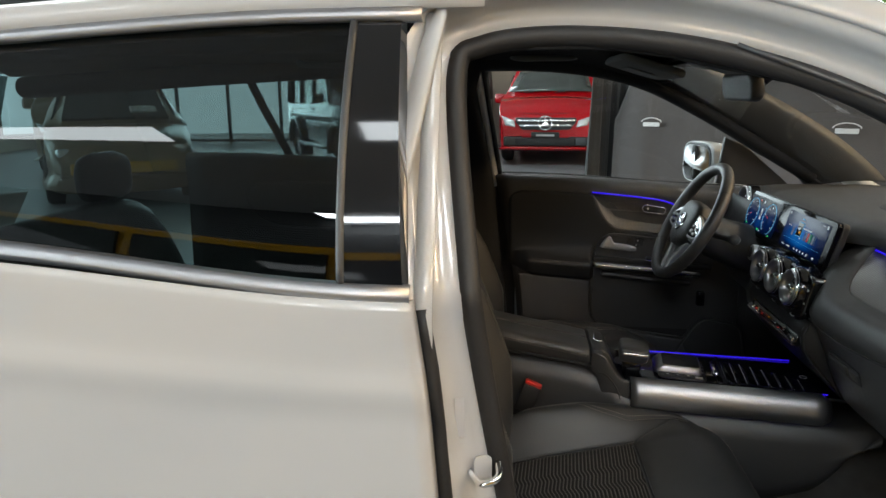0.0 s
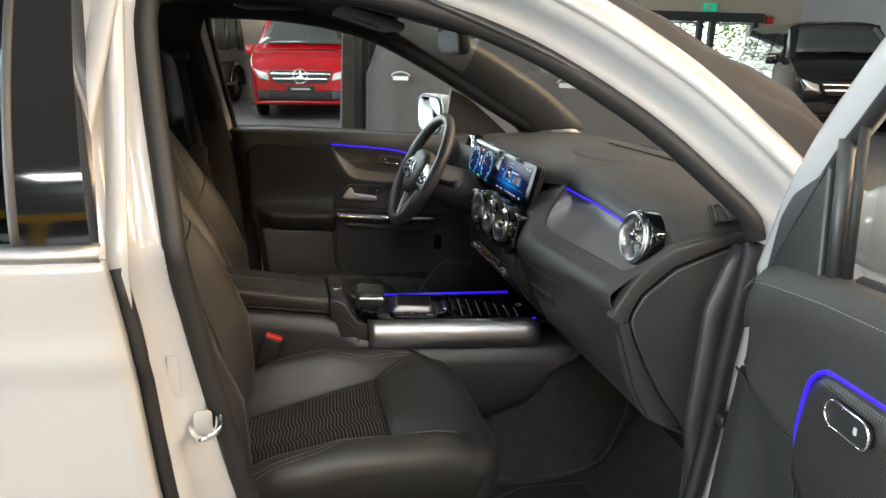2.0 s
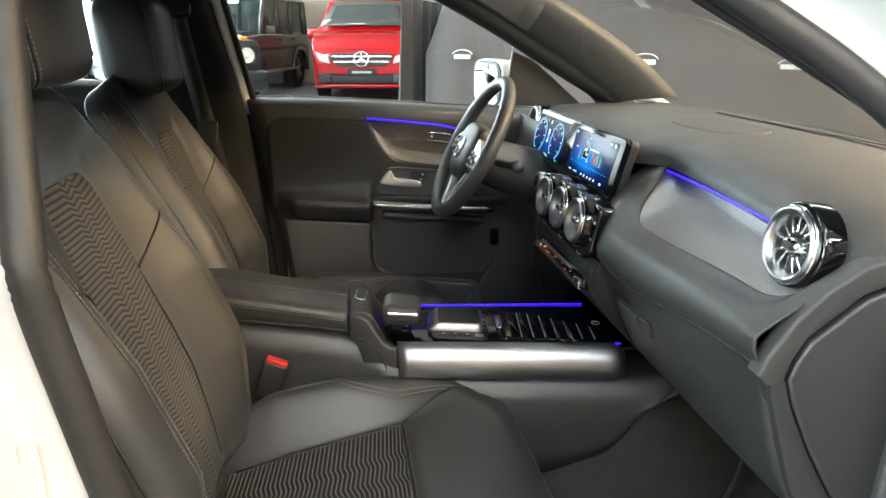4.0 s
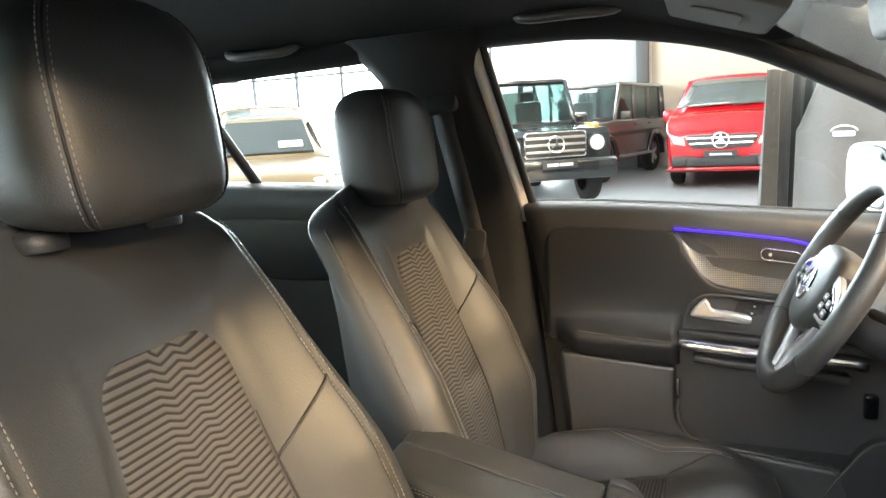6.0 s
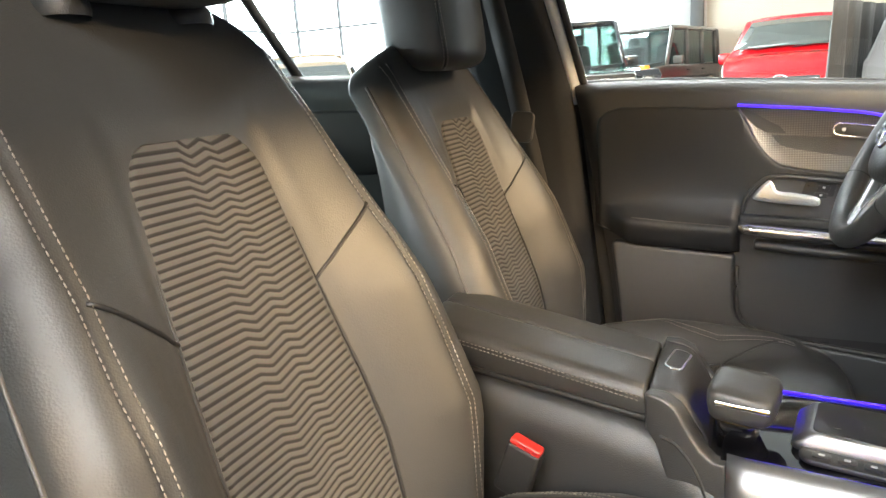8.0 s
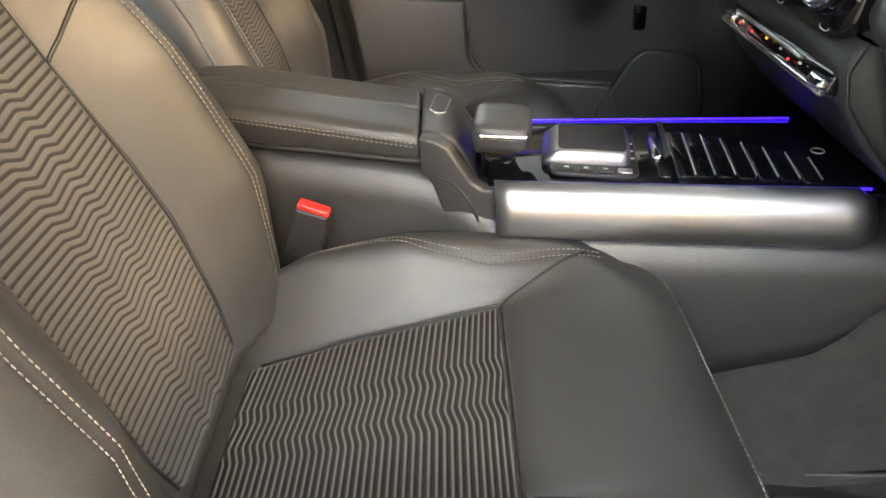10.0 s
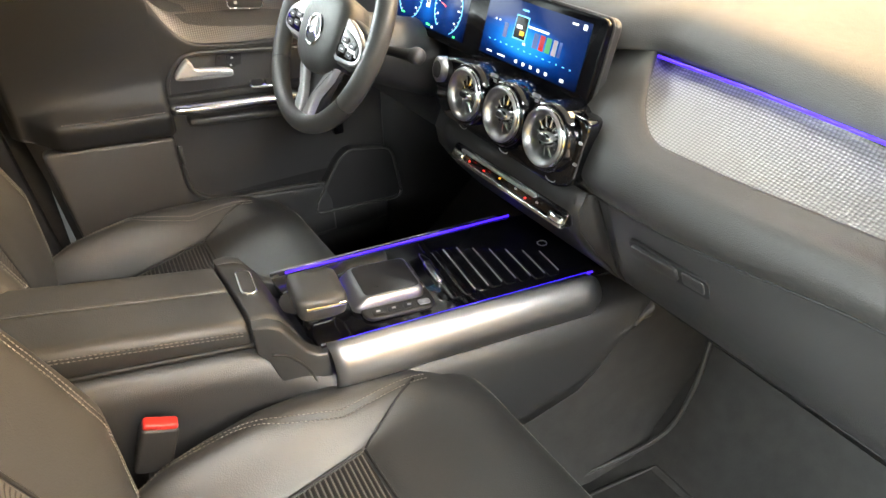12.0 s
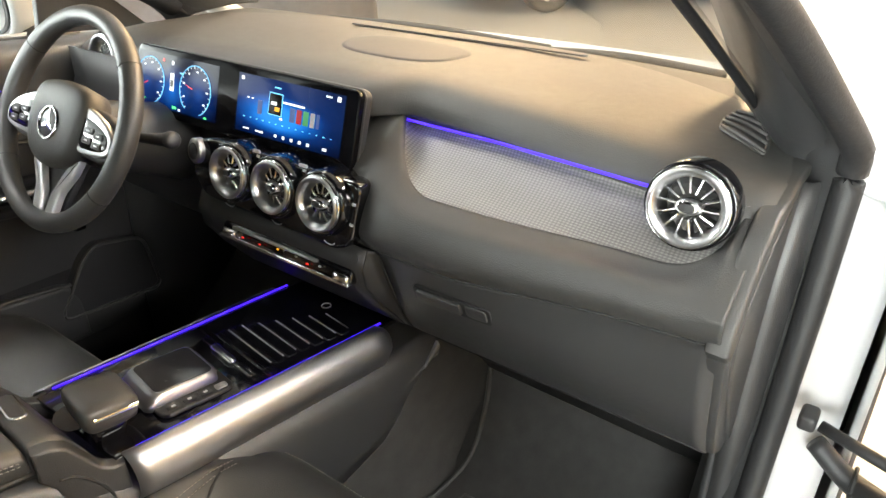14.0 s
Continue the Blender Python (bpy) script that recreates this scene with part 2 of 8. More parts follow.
def sheet(name, rows, mat, parent=None, label="", ring=False, loop=False, caps=False, smooth=True, thick=0.0, uv=None):
    """A surface through rows of points; ring closes each row, loop joins last row to first, caps fills the ends."""
    p = np.array(rows, float)
    r, c, _ = p.shape
    faces = []
    for i in range(r if loop else r - 1):
        for j in range(c if ring else c - 1):
            a, b = i * c + j, i * c + (j + 1) % c
            i2 = (i + 1) % r
            faces.append((a, b, i2 * c + (j + 1) % c, i2 * c + j))
    if caps:
        faces.append(tuple(range(c))[::-1])
        faces.append(tuple((r - 1) * c + j for j in range(c)))
    me = bpy.data.meshes.new(name)
    me.from_pydata(p.reshape(-1, 3).tolist(), [], faces)
    if uv is not None:
        layer = me.uv_layers.new(name="uv")
        flat = np.array(uv, float).reshape(-1, 2)
        idx = np.empty(len(me.loops), int)
        me.loops.foreach_get("vertex_index", idx)
        layer.data.foreach_set("uv", flat[idx].ravel())
    bm = bmesh.new()
    bm.from_mesh(me)
    bmesh.ops.recalc_face_normals(bm, faces=bm.faces)
    bm.to_mesh(me)
    bm.free()
    ob = link(name, me, mat, parent, label, smooth)
    if thick:
        mod = ob.modifiers.new("thickness", "SOLIDIFY")
        mod.thickness = thick
        mod.offset = 0
    return ob


def tube(name, pts, r, mat, parent=None, label="", n=8, closed=False, flat=1.0, up=(0, 0, 1), steps=0):
    """A round or oval bar along pts; r is one radius or one for each point; flat is the height over the width."""
    p = spline(pts, steps, closed) if steps else np.array(pts, float)
    rad = np.interp(np.linspace(0, 1, len(p)), np.linspace(0, 1, len(np.atleast_1d(r))), np.atleast_1d(r))
    tan = np.roll(p, -1, 0) - np.roll(p, 1, 0) if closed else np.gradient(p, axis=0)
    rows = []
    for q, t, rr in zip(p, tan, rad):
        t = t / (np.linalg.norm(t) + 1e-9)
        s = np.cross(t, up)
        s = s / (np.linalg.norm(s) + 1e-9)
        h = np.cross(s, t)
        rows.append([q + rr * (math.cos(a) * s + flat * math.sin(a) * h) for a in np.linspace(0, 2 * math.pi, n, endpoint=False)])
    return sheet(name, rows, mat, parent, label, ring=True, loop=closed, caps=not closed)


def box_bm(size, bevel=0.0, segs=3, m=None):
    bm = bmesh.new()
    bmesh.ops.create_cube(bm, size=1)
    bmesh.ops.scale(bm, vec=size, verts=bm.verts)
    if bevel:
        bmesh.ops.bevel(bm, geom=bm.edges[:], offset=min(bevel, 0.49 * min(size)), segments=segs, affect="EDGES", profile=0.5)
    if m is not None:
        bmesh.ops.transform(bm, matrix=m, verts=bm.verts)
    return bm


def box(name, at, size, mat, parent=None, label="", bevel=0.004, turn=(0, 0, 0), segs=3):
    return part(name, box_bm(size, bevel, segs, pose(*at, *turn)), mat, parent, label, smooth=False)


def prism(name, outline, depth, mat, parent=None, label="", m=None, bevel=0.0, segs=3, smooth=False):
    """An outline in the xy plane, pushed from z = 0 to depth, then moved by m."""
    bm = bmesh.new()
    vs = [bm.verts.new((x, y, 0)) for x, y in outline]
    f = bm.faces.new(vs)
    top = bmesh.ops.extrude_face_region(bm, geom=[f])["geom"]
    bmesh.ops.translate(bm, vec=(0, 0, depth), verts=[v for v in top if isinstance(v, bmesh.types.BMVert)])
    bmesh.ops.recalc_face_normals(bm, faces=bm.faces)
    if bevel:
        rim = [e for e in bm.edges if abs(e.verts[0].co.z - e.verts[1].co.z) < 1e-7]
        bmesh.ops.bevel(bm, geom=rim, offset=bevel, segments=segs, affect="EDGES", profile=0.5)
    if m is not None:
        bmesh.ops.transform(bm, matrix=m, verts=bm.verts)
    return part(name, bm, mat, parent, label, smooth)


def lathe(name, profile, mat, parent=None, label="", m=None, n=32):
    """A profile of (radius, height) turned about z, then moved by m."""
    rows = []
    for r, h in profile:
        ring = []
        for a in np.linspace(0, 2 * math.pi, n, endpoint=False):
            v = Vector((max(r, 1e-5) * math.cos(a), max(r, 1e-5) * math.sin(a), h))
            ring.append(tuple(m @ v) if m is not None else tuple(v))
        rows.append(ring)
    return sheet(name, rows, mat, parent, label, ring=True)


def rounded(w, h, r, n=6):
    """A rounded rectangle about the origin."""
    out = []
    for cx, cy, a0 in ((w / 2 - r, h / 2 - r, 0), (-w / 2 + r, h / 2 - r, 90), (-w / 2 + r, -h / 2 + r, 180), (w / 2 - r, -h / 2 + r, 270)):
        for k in range(n + 1):
            a = radians(a0 + 90 * k / n)
            out.append((cx + r * math.cos(a), cy + r * math.sin(a)))
    return out


def fillet(poly, r, n=5):
    """A polygon with its corners rounded; r is one radius or one for each corner."""
    out = []
    k = len(poly)
    for i, q in enumerate(poly):
        p, a, b = np.array(q, float), np.array(poly[i - 1], float), np.array(poly[(i + 1) % k], float)
        rr = r[i] if isinstance(r, (list, tuple)) else r
        la, lb = np.linalg.norm(a - p), np.linalg.norm(b - p)
        d = min(rr, 0.45 * la, 0.45 * lb)
        if d < 1e-6:
            out.append(tuple(p))
            continue
        s, e = p + (a - p) / la * d, p + (b - p) / lb * d
        for f in np.linspace(0, 1, n + 1):
            out.append(tuple((1 - f) ** 2 * s + 2 * f * (1 - f) * p + f * f * e))
    return out


def frame_at(o, x, z):
    """A pose with its x along x and its z near z."""
    x, z = Vector(x).normalized(), Vector(z).normalized()
    y = z.cross(x).normalized()
    z = x.cross(y)
    m = Matrix((x, y, z)).transposed().to_4x4()
    m.translation = Vector(o)
    return m


def thing(name, label, category, group="", kind="", at=(0, 0, 0)):
    ob = new(name)
    ob.location = at
    ob.empty_display_size = 0.1
    return tagged(ob, label, category, group, kind)


def smoothstep(a, b, x):
    t = min(max((x - a) / (b - a), 0.0), 1.0)
    return t * t * (3 - 2 * t)


def stitches(name, pts, parent, step=0.0062, length=0.0042, r=0.00065):
    """A row of single stitches along a curve, in one mesh."""
    p = np.array(pts, float)
    d = np.r_[0, np.cumsum(np.linalg.norm(np.diff(p, axis=0), axis=1))]
    verts, faces = [], []
    for s in np.arange(0, d[-1] - length, step):
        a = np.array([np.interp(s, d, p[:, k]) for k in range(3)])
        b = np.array([np.interp(s + length, d, p[:, k]) for k in range(3)])
        t = (b - a) / (np.linalg.norm(b - a) + 1e-9)
        u = np.cross(t, (0.3, 0.5, 0.8))
        u /= np.linalg.norm(u)
        w = np.cross(t, u)
        i = len(verts)
        for q, k in ((a, 0.6), ((a + b) / 2, 1.1), (b, 0.6)):
            for c, e in ((1, 0), (0, 1), (-1, 0), (0, -1)):
                verts.append(tuple(q + r * k * (c * u + e * w)))
        for k in (0, 4):
            for j in range(4):
                faces.append((i + k + j, i + k + (j + 1) % 4, i + k + 4 + (j + 1) % 4, i + k + 4 + j))
        faces += [(i, i + 3, i + 2, i + 1), (i + 8, i + 9, i + 10, i + 11)]
    me = bpy.data.meshes.new(name)
    me.from_pydata(verts, [], faces)
    ob = link(name, me, M["thread"], parent)
    ob["kind"] = "stuff"
    return ob

# ---- seats ----
def ribbed_material(name, bands):
    mat = material(name, (0.03, 0.029, 0.028), 0.8, 0, 0, spec=0.3)
    nt = mat.node_tree
    b = nt.nodes["Principled BSDF"]
    uvn = nt.nodes.new("ShaderNodeUVMap")
    sep = nt.nodes.new("ShaderNodeSeparateXYZ")
    nt.links.new(uvn.outputs["UV"], sep.inputs["Vector"])
    fr = nt.nodes.new("ShaderNodeMath")
    fr.operation = "FRACT"
    nt.links.new(sep.outputs["Y"], fr.inputs[0])
    ramp = nt.nodes.new("ShaderNodeValToRGB")
    el = ramp.color_ramp.elements
    el[0].position, el[0].color = 0.0, (0.016, 0.015, 0.015, 1)
    el[1].position, el[1].color = 1.0, (0.016, 0.015, 0.015, 1)
    for pos, v in bands:
        ramp.color_ramp.elements.new(pos).color = (v, 0.945 * v, 0.885 * v, 1)
    nt.links.new(fr.outputs["Value"], ramp.inputs["Fac"])
    weave = nt.nodes.new("ShaderNodeTexNoise")
    weave.inputs["Scale"].default_value = 900
    mix = nt.nodes.new("ShaderNodeMixRGB")
    mix.blend_type = "MULTIPLY"
    mix.inputs["Fac"].default_value = 0.7
    nt.links.new(ramp.outputs["Color"], mix.inputs["Color1"])
    nt.links.new(weave.outputs["Color"], mix.inputs["Color2"])
    nt.links.new(mix.outputs["Color"], b.inputs["Base Color"])
    return mat


M["ribbed"] = ribbed_material("ribbed_fabric", ((0.26, 0.034), (0.38, 0.100), (0.86, 0.105), (0.94, 0.034)))
# same cloth for the cushion, its shade put in as wider dark bands
M["ribbed_shaded"] = ribbed_material("shaded_ribbed_fabric", ((0.55, 0.030), (0.64, 0.125), (0.84, 0.130), (0.92, 0.030)))
BACK = [(-0.640, 0.560), (-0.672, 0.700), (-0.705, 0.820), (-0.745, 0.950), (-0.785, 1.070), (-0.852, 1.222)]
CUSHION = [(-0.680, 0.520), (-0.500, 0.555), (-0.330, 0.590), (-0.222, 0.612), (-0.152, 0.606), (-0.112, 0.570), (-0.112, 0.500), (-0.140, 0.440)]


TABLE = {}
for key, curve in (("back", BACK), ("cushion", CUSHION)):
    pts = spline(curve, 101)
    TABLE[key] = (pts, np.gradient(pts, axis=0))


def along(key, s):
    """The point and the direction of a side curve, in x and z."""
    pts, grad = TABLE[key]
    t = min(max(s, 0.0), 1.0) * 100
    i = min(int(t), 99)
    f = t - i
    d = grad[i] * (1 - f) + grad[i + 1] * f
    return pts[i] * (1 - f) + pts[i + 1] * f, d / math.hypot(d[0], d[1])


def back_wide(s):
    """Half the width of the backrest."""
    return np.interp(s, (0, 0.2, 0.45, 0.65, 0.82, 0.93, 1), (0.245, 0.284, 0.274, 0.250, 0.233, 0.220, 0.196))


def back_seam(s):
    """How far out the stitched seam between front and bolster runs."""
    return np.interp(s, (0, 0.2, 0.4, 0.56, 0.66, 0.83, 0.96), (0.196, 0.206, 0.209, 0.204, 0.195, 0.188, 0.178))


def back_insert(s):
    """Half the width of the ribbed cloth in the backrest."""
    return np.interp(s, (0, 0.1, 0.28, 0.40, 0.57, 0.73, 0.83), (0.095, 0.112, 0.117, 0.113, 0.100, 0.089, 0.083))


def back_front(s, v, lift=0.0):
    p, d = along("back", s)
    n = np.array((d[1], -d[0]))
    w = back_wide(s)
    bol = np.interp(s, (0, 0.25, 0.5, 0.75, 1), (0.034, 0.068, 0.056, 0.020, -0.006))
    a = abs(v)
    h = bol * smoothstep(0.098, 0.205, a)
    # the cloth lies a little under the padding round it
    h += 0.007 * max(smoothstep(-0.001, 0.026, a - back_insert(s)), smoothstep(0.822, 0.868, s)) - 0.004
    # a shallow crease at the seam
    h -= 0.0028 * math.exp(-((a - back_seam(s)) / 0.0045) ** 2)
    r = 0.055
    if a > w - r:
        h -= r * 1.2 * (1 - math.sqrt(max(0, 1 - ((a - w + r) / r) ** 2)))
    h += lift
    return np.array((p[0] + n[0] * h, v, p[1] + n[1] * h)), w, n


def cushion_insert(s):
    """Half the width of the ribbed cloth in the cushion."""
    return np.interp(s, (0.03, 0.12, 0.283), (0.118, 0.134, 0.138))


def cushion_top(s, v, lift=0.0):
    p, d = along("cushion", s)
    n = np.array((-d[1], d[0]))
    w = np.interp(s, (0, 0.14, 0.29, 0.5, 0.7, 1), (0.235, 0.255, 0.258, 0.250, 0.238, 0.225))
    bol = np.interp(s, (0, 0.10, 0.20, 0.29, 0.40, 0.52, 1), (0.055, 0.085, 0.080, 0.052, 0.026, -0.004, -0.012))
    a = abs(v)
    h = bol * smoothstep(0.130, 0.208, a)
    h += 0.005 * max(smoothstep(-0.001, 0.018, a - cushion_insert(s)), smoothstep(0.283, 0.305, s)) - 0.003
    h -= 0.0022 * math.exp(-((a - wave(s)) / 0.0045) ** 2) * (1 - smoothstep(0.44, 0.5, s))
    r = 0.05
    if a > w - r:
        h -= r * (1 - math.sqrt(max(0, 1 - ((a - w + r) / r) ** 2)))
    h += lift
    return np.array((p[0] + n[0] * h, v, p[1] + n[1] * h)), w, n


def wave(s):
    """How far out the cushion's stitched seam runs."""
    return np.interp(along("cushion", s)[0][0], (-0.55, -0.46, -0.40, -0.33, -0.22), (0.226, 0.220, 0.197, 0.180, 0.187))


def zigzag(u):
    return np.interp(u, (-1, -0.28, -0.10, 0.20, 0.36, 1), (0, 0, 0.95, 0.25, 0.95, 0.1))


def ribs(surface, s0, s1, wide, length, parent, name, label, round_end=0.0, pitch=0.0080, cloth="ribbed"):
    """The ribbed cloth panel: raised cross ribs with a kink, laid on a seat surface."""
    rows, uv = [], []
    nr, nc = int(length / pitch * 7), 45
    for i in range(nr + 1):
        f = i / nr
        s = s0 + (s1 - s0) * f
        half = wide(s)
        if round_end and f > 1 - round_end:
            q = (f - 1 + round_end) / round_end
            half *= 0.58 + 0.42 * math.sqrt(max(0, 1 - q * q))
        row, ur = [], []
        for j in range(nc):
            u = 2 * j / (nc - 1) - 1
            ph = f * length / pitch + zigzag(u)
            fr = ph - math.floor(ph)
            rise = 0.0013 * math.sin(math.pi * fr) ** 0.5 if fr > 0 else 0
            edge = -0.004 if abs(u) > 0.985 or i in (0, nr) else 0
            row.append(surface(s, u * half, 0.0022 + rise + edge)[0])
            ur.append((u, ph))
        rows.append(row)
        uv.append(ur)
    p = np.array(rows)
    return sheet(name, p + np.array((0, parent["mid"], 0)) + np.array((parent["dx"], 0, parent["dz"])), M[cloth], parent, label, uv=uv)


SPAN = np.sin(np.linspace(-math.pi / 2, math.pi / 2, 121))


def rest_round(q):
    """How full the headrest is at height q (-1 to 1): squarer below than above."""
    return (1 - abs(q) ** (7.5 if q < 0 else 4.6)) ** (1 / 2.5)


def rest_wide(q):
    return 0.117 * (1 - (0.15 if q > 0 else 0.05) * q * q)


def car_seat(mid, dx, dz, rest_drop, label):
    seat = thing("front_seat", label, "car seat", "front seats", at=(-0.42 + dx, mid, 0.26))
    seat["mid"], seat["dx"], seat["dz"] = mid, dx, dz
    off = np.array((dx, mid, dz))
    lea = M["leather"]
    # backrest: a closed loft of level rings
    rows = []
    for s in np.r_[np.linspace(0, 0.9, 64), np.linspace(0.91, 1.0, 14)]:
        _, w, n = back_front(s, 0)
        thick = np.interp(s, (0, 0.5, 1), (0.13, 0.105, 0.06))
        sh = 1.0 if s < 0.93 else math.sqrt(max(0.0, 1 - ((s - 0.93) / 0.074) ** 2))
        front = [back_front(s, v * w)[0] for v in SPAN]
        c0 = back_front(s, 0)[0]
        back = []
        for v in np.sin(np.linspace(math.pi / 2, -math.pi / 2, 17))[1:-1]:
            d = thick * (0.75 + 0.25 * math.sqrt(1 - v * v))
            back.append(np.array((c0[0] - n[0] * d, v * w * 0.97, c0[2] - n[1] * d)))
        ring = np.array(front + back)
        cen = ring.mean(0)
        ring = cen + (ring - cen) * np.array((0.25 + 0.75 * sh, 0.55 + 0.45 * sh, 1))
        rows.append(ring + off)
    sheet("backrest", rows, lea, seat, "smooth black leatherette backrest", ring=True, caps=True)
    # cushion
    rows = []
    for s in np.r_[np.linspace(0, 0.7, 60), np.linspace(0.71, 1.0, 26)]:
        p, w, n = cushion_top(s, 0)
        top = [cushion_top(s, v * w)[0] for v in SPAN]
        under = [np.array((min(p[0], -0.17), v * w * 0.96, 0.425)) for v in np.linspace(1, -1, 15)[1:-1]]
        rows.append(np.array(top + under) + off)
    sheet("cushion", rows, lea, seat, "black leatherette seat cushion", ring=True, caps=True)
    ribs(back_front, 0.02, 0.828, back_insert, 0.505, seat, "backrest_insert", "ribbed dark cloth panel with pale lines", 0.075)
    ribs(cushion_top, 0.03, 0.283, cushion_insert, 0.32, seat, "cushion_insert", "ribbed dark cloth panel with pale lines", cloth="ribbed_shaded")
    # seams with their stitches
    for side in (-1, 1):
        for k in (-0.0045, 0.0045):
            line = [back_front(s, side * (back_seam(s) + 1.35 * k), 0.0012)[0] + off for s in np.linspace(0.06, 0.96, 110)]
            stitches("seam_stitching", line, seat)
        line = [cushion_top(s, side * (wave(s) - 0.004), 0.0014)[0] + off for s in np.linspace(0.06, 0.47, 60)]
        stitches("seam_stitching", line, seat)
        line = [cushion_top(s, side * (wave(s) + 0.004), 0.0014)[0] + off for s in np.linspace(0.06, 0.47, 60)]
        stitches("seam_stitching", line, seat)
        tube("bolster_piping", [back_front(s, side * (back_wide(s) - 0.006), 0.001)[0] + off for s in np.linspace(0.06, 0.93, 60)], 0.0026, lea, seat, n=6)
        tube("cross_seam", [back_front(s, side * v, 0.0008)[0] + off for s, v in zip(np.linspace(0.565, 0.655, 14), np.linspace(0.102, 0.192, 14))], 0.0022, M["rubber"], seat, n=6)
        tube("cushion_seam", [cushion_top(s, side * v, 0.0006)[0] + off for s, v in zip(np.linspace(0.29, 0.43, 12), np.linspace(0.139, 0.188, 12))], 0.002, M["rubber"], seat, n=6)
        tube("insert_piping", [back_front(s, side * (back_insert(s) + 0.002), 0.0004)[0] + off for s in np.linspace(0.03, 0.66, 40)], (0.0026, 0.0026, 0.0026, 0.0006), M["rubber"], seat, n=6)
        tube("cushion_piping", [cushion_top(s, side * (cushion_insert(s) + 0.002), 0.001)[0] + off for s in np.linspace(0.04, 0.285, 30)], 0.0026, M["rubber"], seat, n=6)
    tube("cross_seam", [cushion_top(0.288, v, 0.0006)[0] + off for v in np.linspace(-0.138, 0.138, 20)], 0.0022, M["rubber"], seat, n=6)
    stitches("front_stitching", [cushion_top(0.66, v, 0.0014)[0] + off for v in np.linspace(-0.2, 0.2, 60)], seat)
    # headrest with its posts
    mid += 0.006
    hx, hz = -0.826 + dx, 1.318 + dz - rest_drop
    rows = []
    for q in np.r_[-1, -0.985, -0.96, -0.93, np.linspace(-0.88, 0.88, 21), 0.93, 0.96, 0.985, 1]:
        z = hz + 0.108 * q
        k = rest_round(q)
        wide = rest_wide(q)
        ring = []
        for a in np.linspace(0, 2 * math.pi, 48, endpoint=False):
            c, s2 = math.cos(a), math.sin(a)
            ex = np.sign(c) * abs(c) ** 0.62
            ey = np.sign(s2) * abs(s2) ** 0.55
            ring.append((hx + ((0.062 if ex > 0 else 0.082) * ex + 0.012 * (1 - ey * ey)) * k - 0.10 * (z - hz), mid + wide * ey * (0.30 + 0.70 * k), z))
        rows.append(ring)
    rest = sheet("headrest", rows, lea, seat, "padded black leatherette headrest", ring=True, caps=True)
    for side in (-1, 1):
        col = []
        for q in np.linspace(-0.97, 0.90, 50):
            k, wide = rest_round(q), rest_wide(q)
            a = radians(49 + 2 * q)
            ex, ey = math.cos(a) ** 0.62, math.sin(a) ** 0.55
            col.append((hx + (0.0632 * ex + 0.012 * (1 - ey * ey)) * k - 0.10 * 0.108 * q, mid + side * wide * ey * 1.008 * (0.30 + 0.70 * k), hz + 0.108 * q))
        col = np.array(col)
        tube("headrest_seam", col, 0.0016, M["rubber"], rest, n=6)
        for k in (-0.0045, 0.0045):
            stitches("headrest_stitching", col + np.array((-0.4 * k, side * k, 0)), rest)
        post = tube("headrest_post", [(hx - 0.012, mid + side * 0.075, hz - 0.09), (hx - 0.024, mid + side * 0.075, 1.200 + dz)], 0.0066, M["chrome"], seat, "chrome headrest post", n=14)
        lathe("collar", [(0.0, 0.008), (0.014, 0.008), (0.022, 0.006), (0.026, 0.001), (0.027, -0.006), (0.026, -0.012)], M["plastic_dark"], post, "", pose(hx - 0.024, mid + side * 0.075, 1.208 + dz, 0, -3, 0), 24)
    mid -= 0.006
    # side shield and adjuster
    for side in (-1, 1):
        out = [(-0.70, 0.33), (-0.20, 0.33), (-0.165, 0.40), (-0.20, 0.475), (-0.42, 0.475), (-0.62, 0.53), (-0.735, 0.53), (-0.75, 0.40)]
        y = mid + side * 0.232
        prism("side_shield", [(x + dx, z + dz) for x, z in out], 0.03, M["plastic_dark"], seat, "black plastic seat side shield", pose(0, y + (0.03 if side > 0 else 0), 0, 90, 0, 0), 0.008)
    lathe("recline_knob", [(0.0, 0.026), (0.018, 0.026), (0.026, 0.02), (0.028, 0.0)], M["plastic_dark"], seat, "", pose(-0.64 + dx, mid - 0.262, 0.47, 90, 0, 0), 20)
    box("height_lever", (-0.42 + dx, mid - 0.268, 0.425), (0.17, 0.016, 0.03), M["plastic_dark"], seat, "", 0.007, (0, 4, 0))
    for side in (-1, 1):
        box("seat_rail", (-0.45 + dx, mid + side * 0.19, 0.30), (0.52, 0.05, 0.10), M["plastic_dark"], seat, "", 0.008)
    return seat


car_seat(-0.290, 0.0, 0.0, 0.0, "black leatherette front passenger seat with ribbed cloth centre")
car_seat(0.420, -0.025, -0.030, 0.035, "black leatherette driver seat with ribbed cloth centre")

# ---- dashboard ----
dash = thing("dashboard", "dark soft-skinned car dashboard with patterned trim and round vents", "dashboard", at=(0.3, 0, 0.7))
YS = np.linspace(-0.655, 0.715, 60)


def cowl_x(y):
    return 0.690 - 0.12 * (y - 0.03) ** 2 - 0.10 * (y - 0.03) ** 4


def edge_x(y):
    """Where the top pad ends towards the cabin."""
    return np.interp(y, (-0.66, -0.5, -0.3, -0.138, -0.096, 0.40, 0.46, 0.72), (0.112, 0.125, 0.145, 0.150, 0.105, 0.100, 0.135, 0.12))


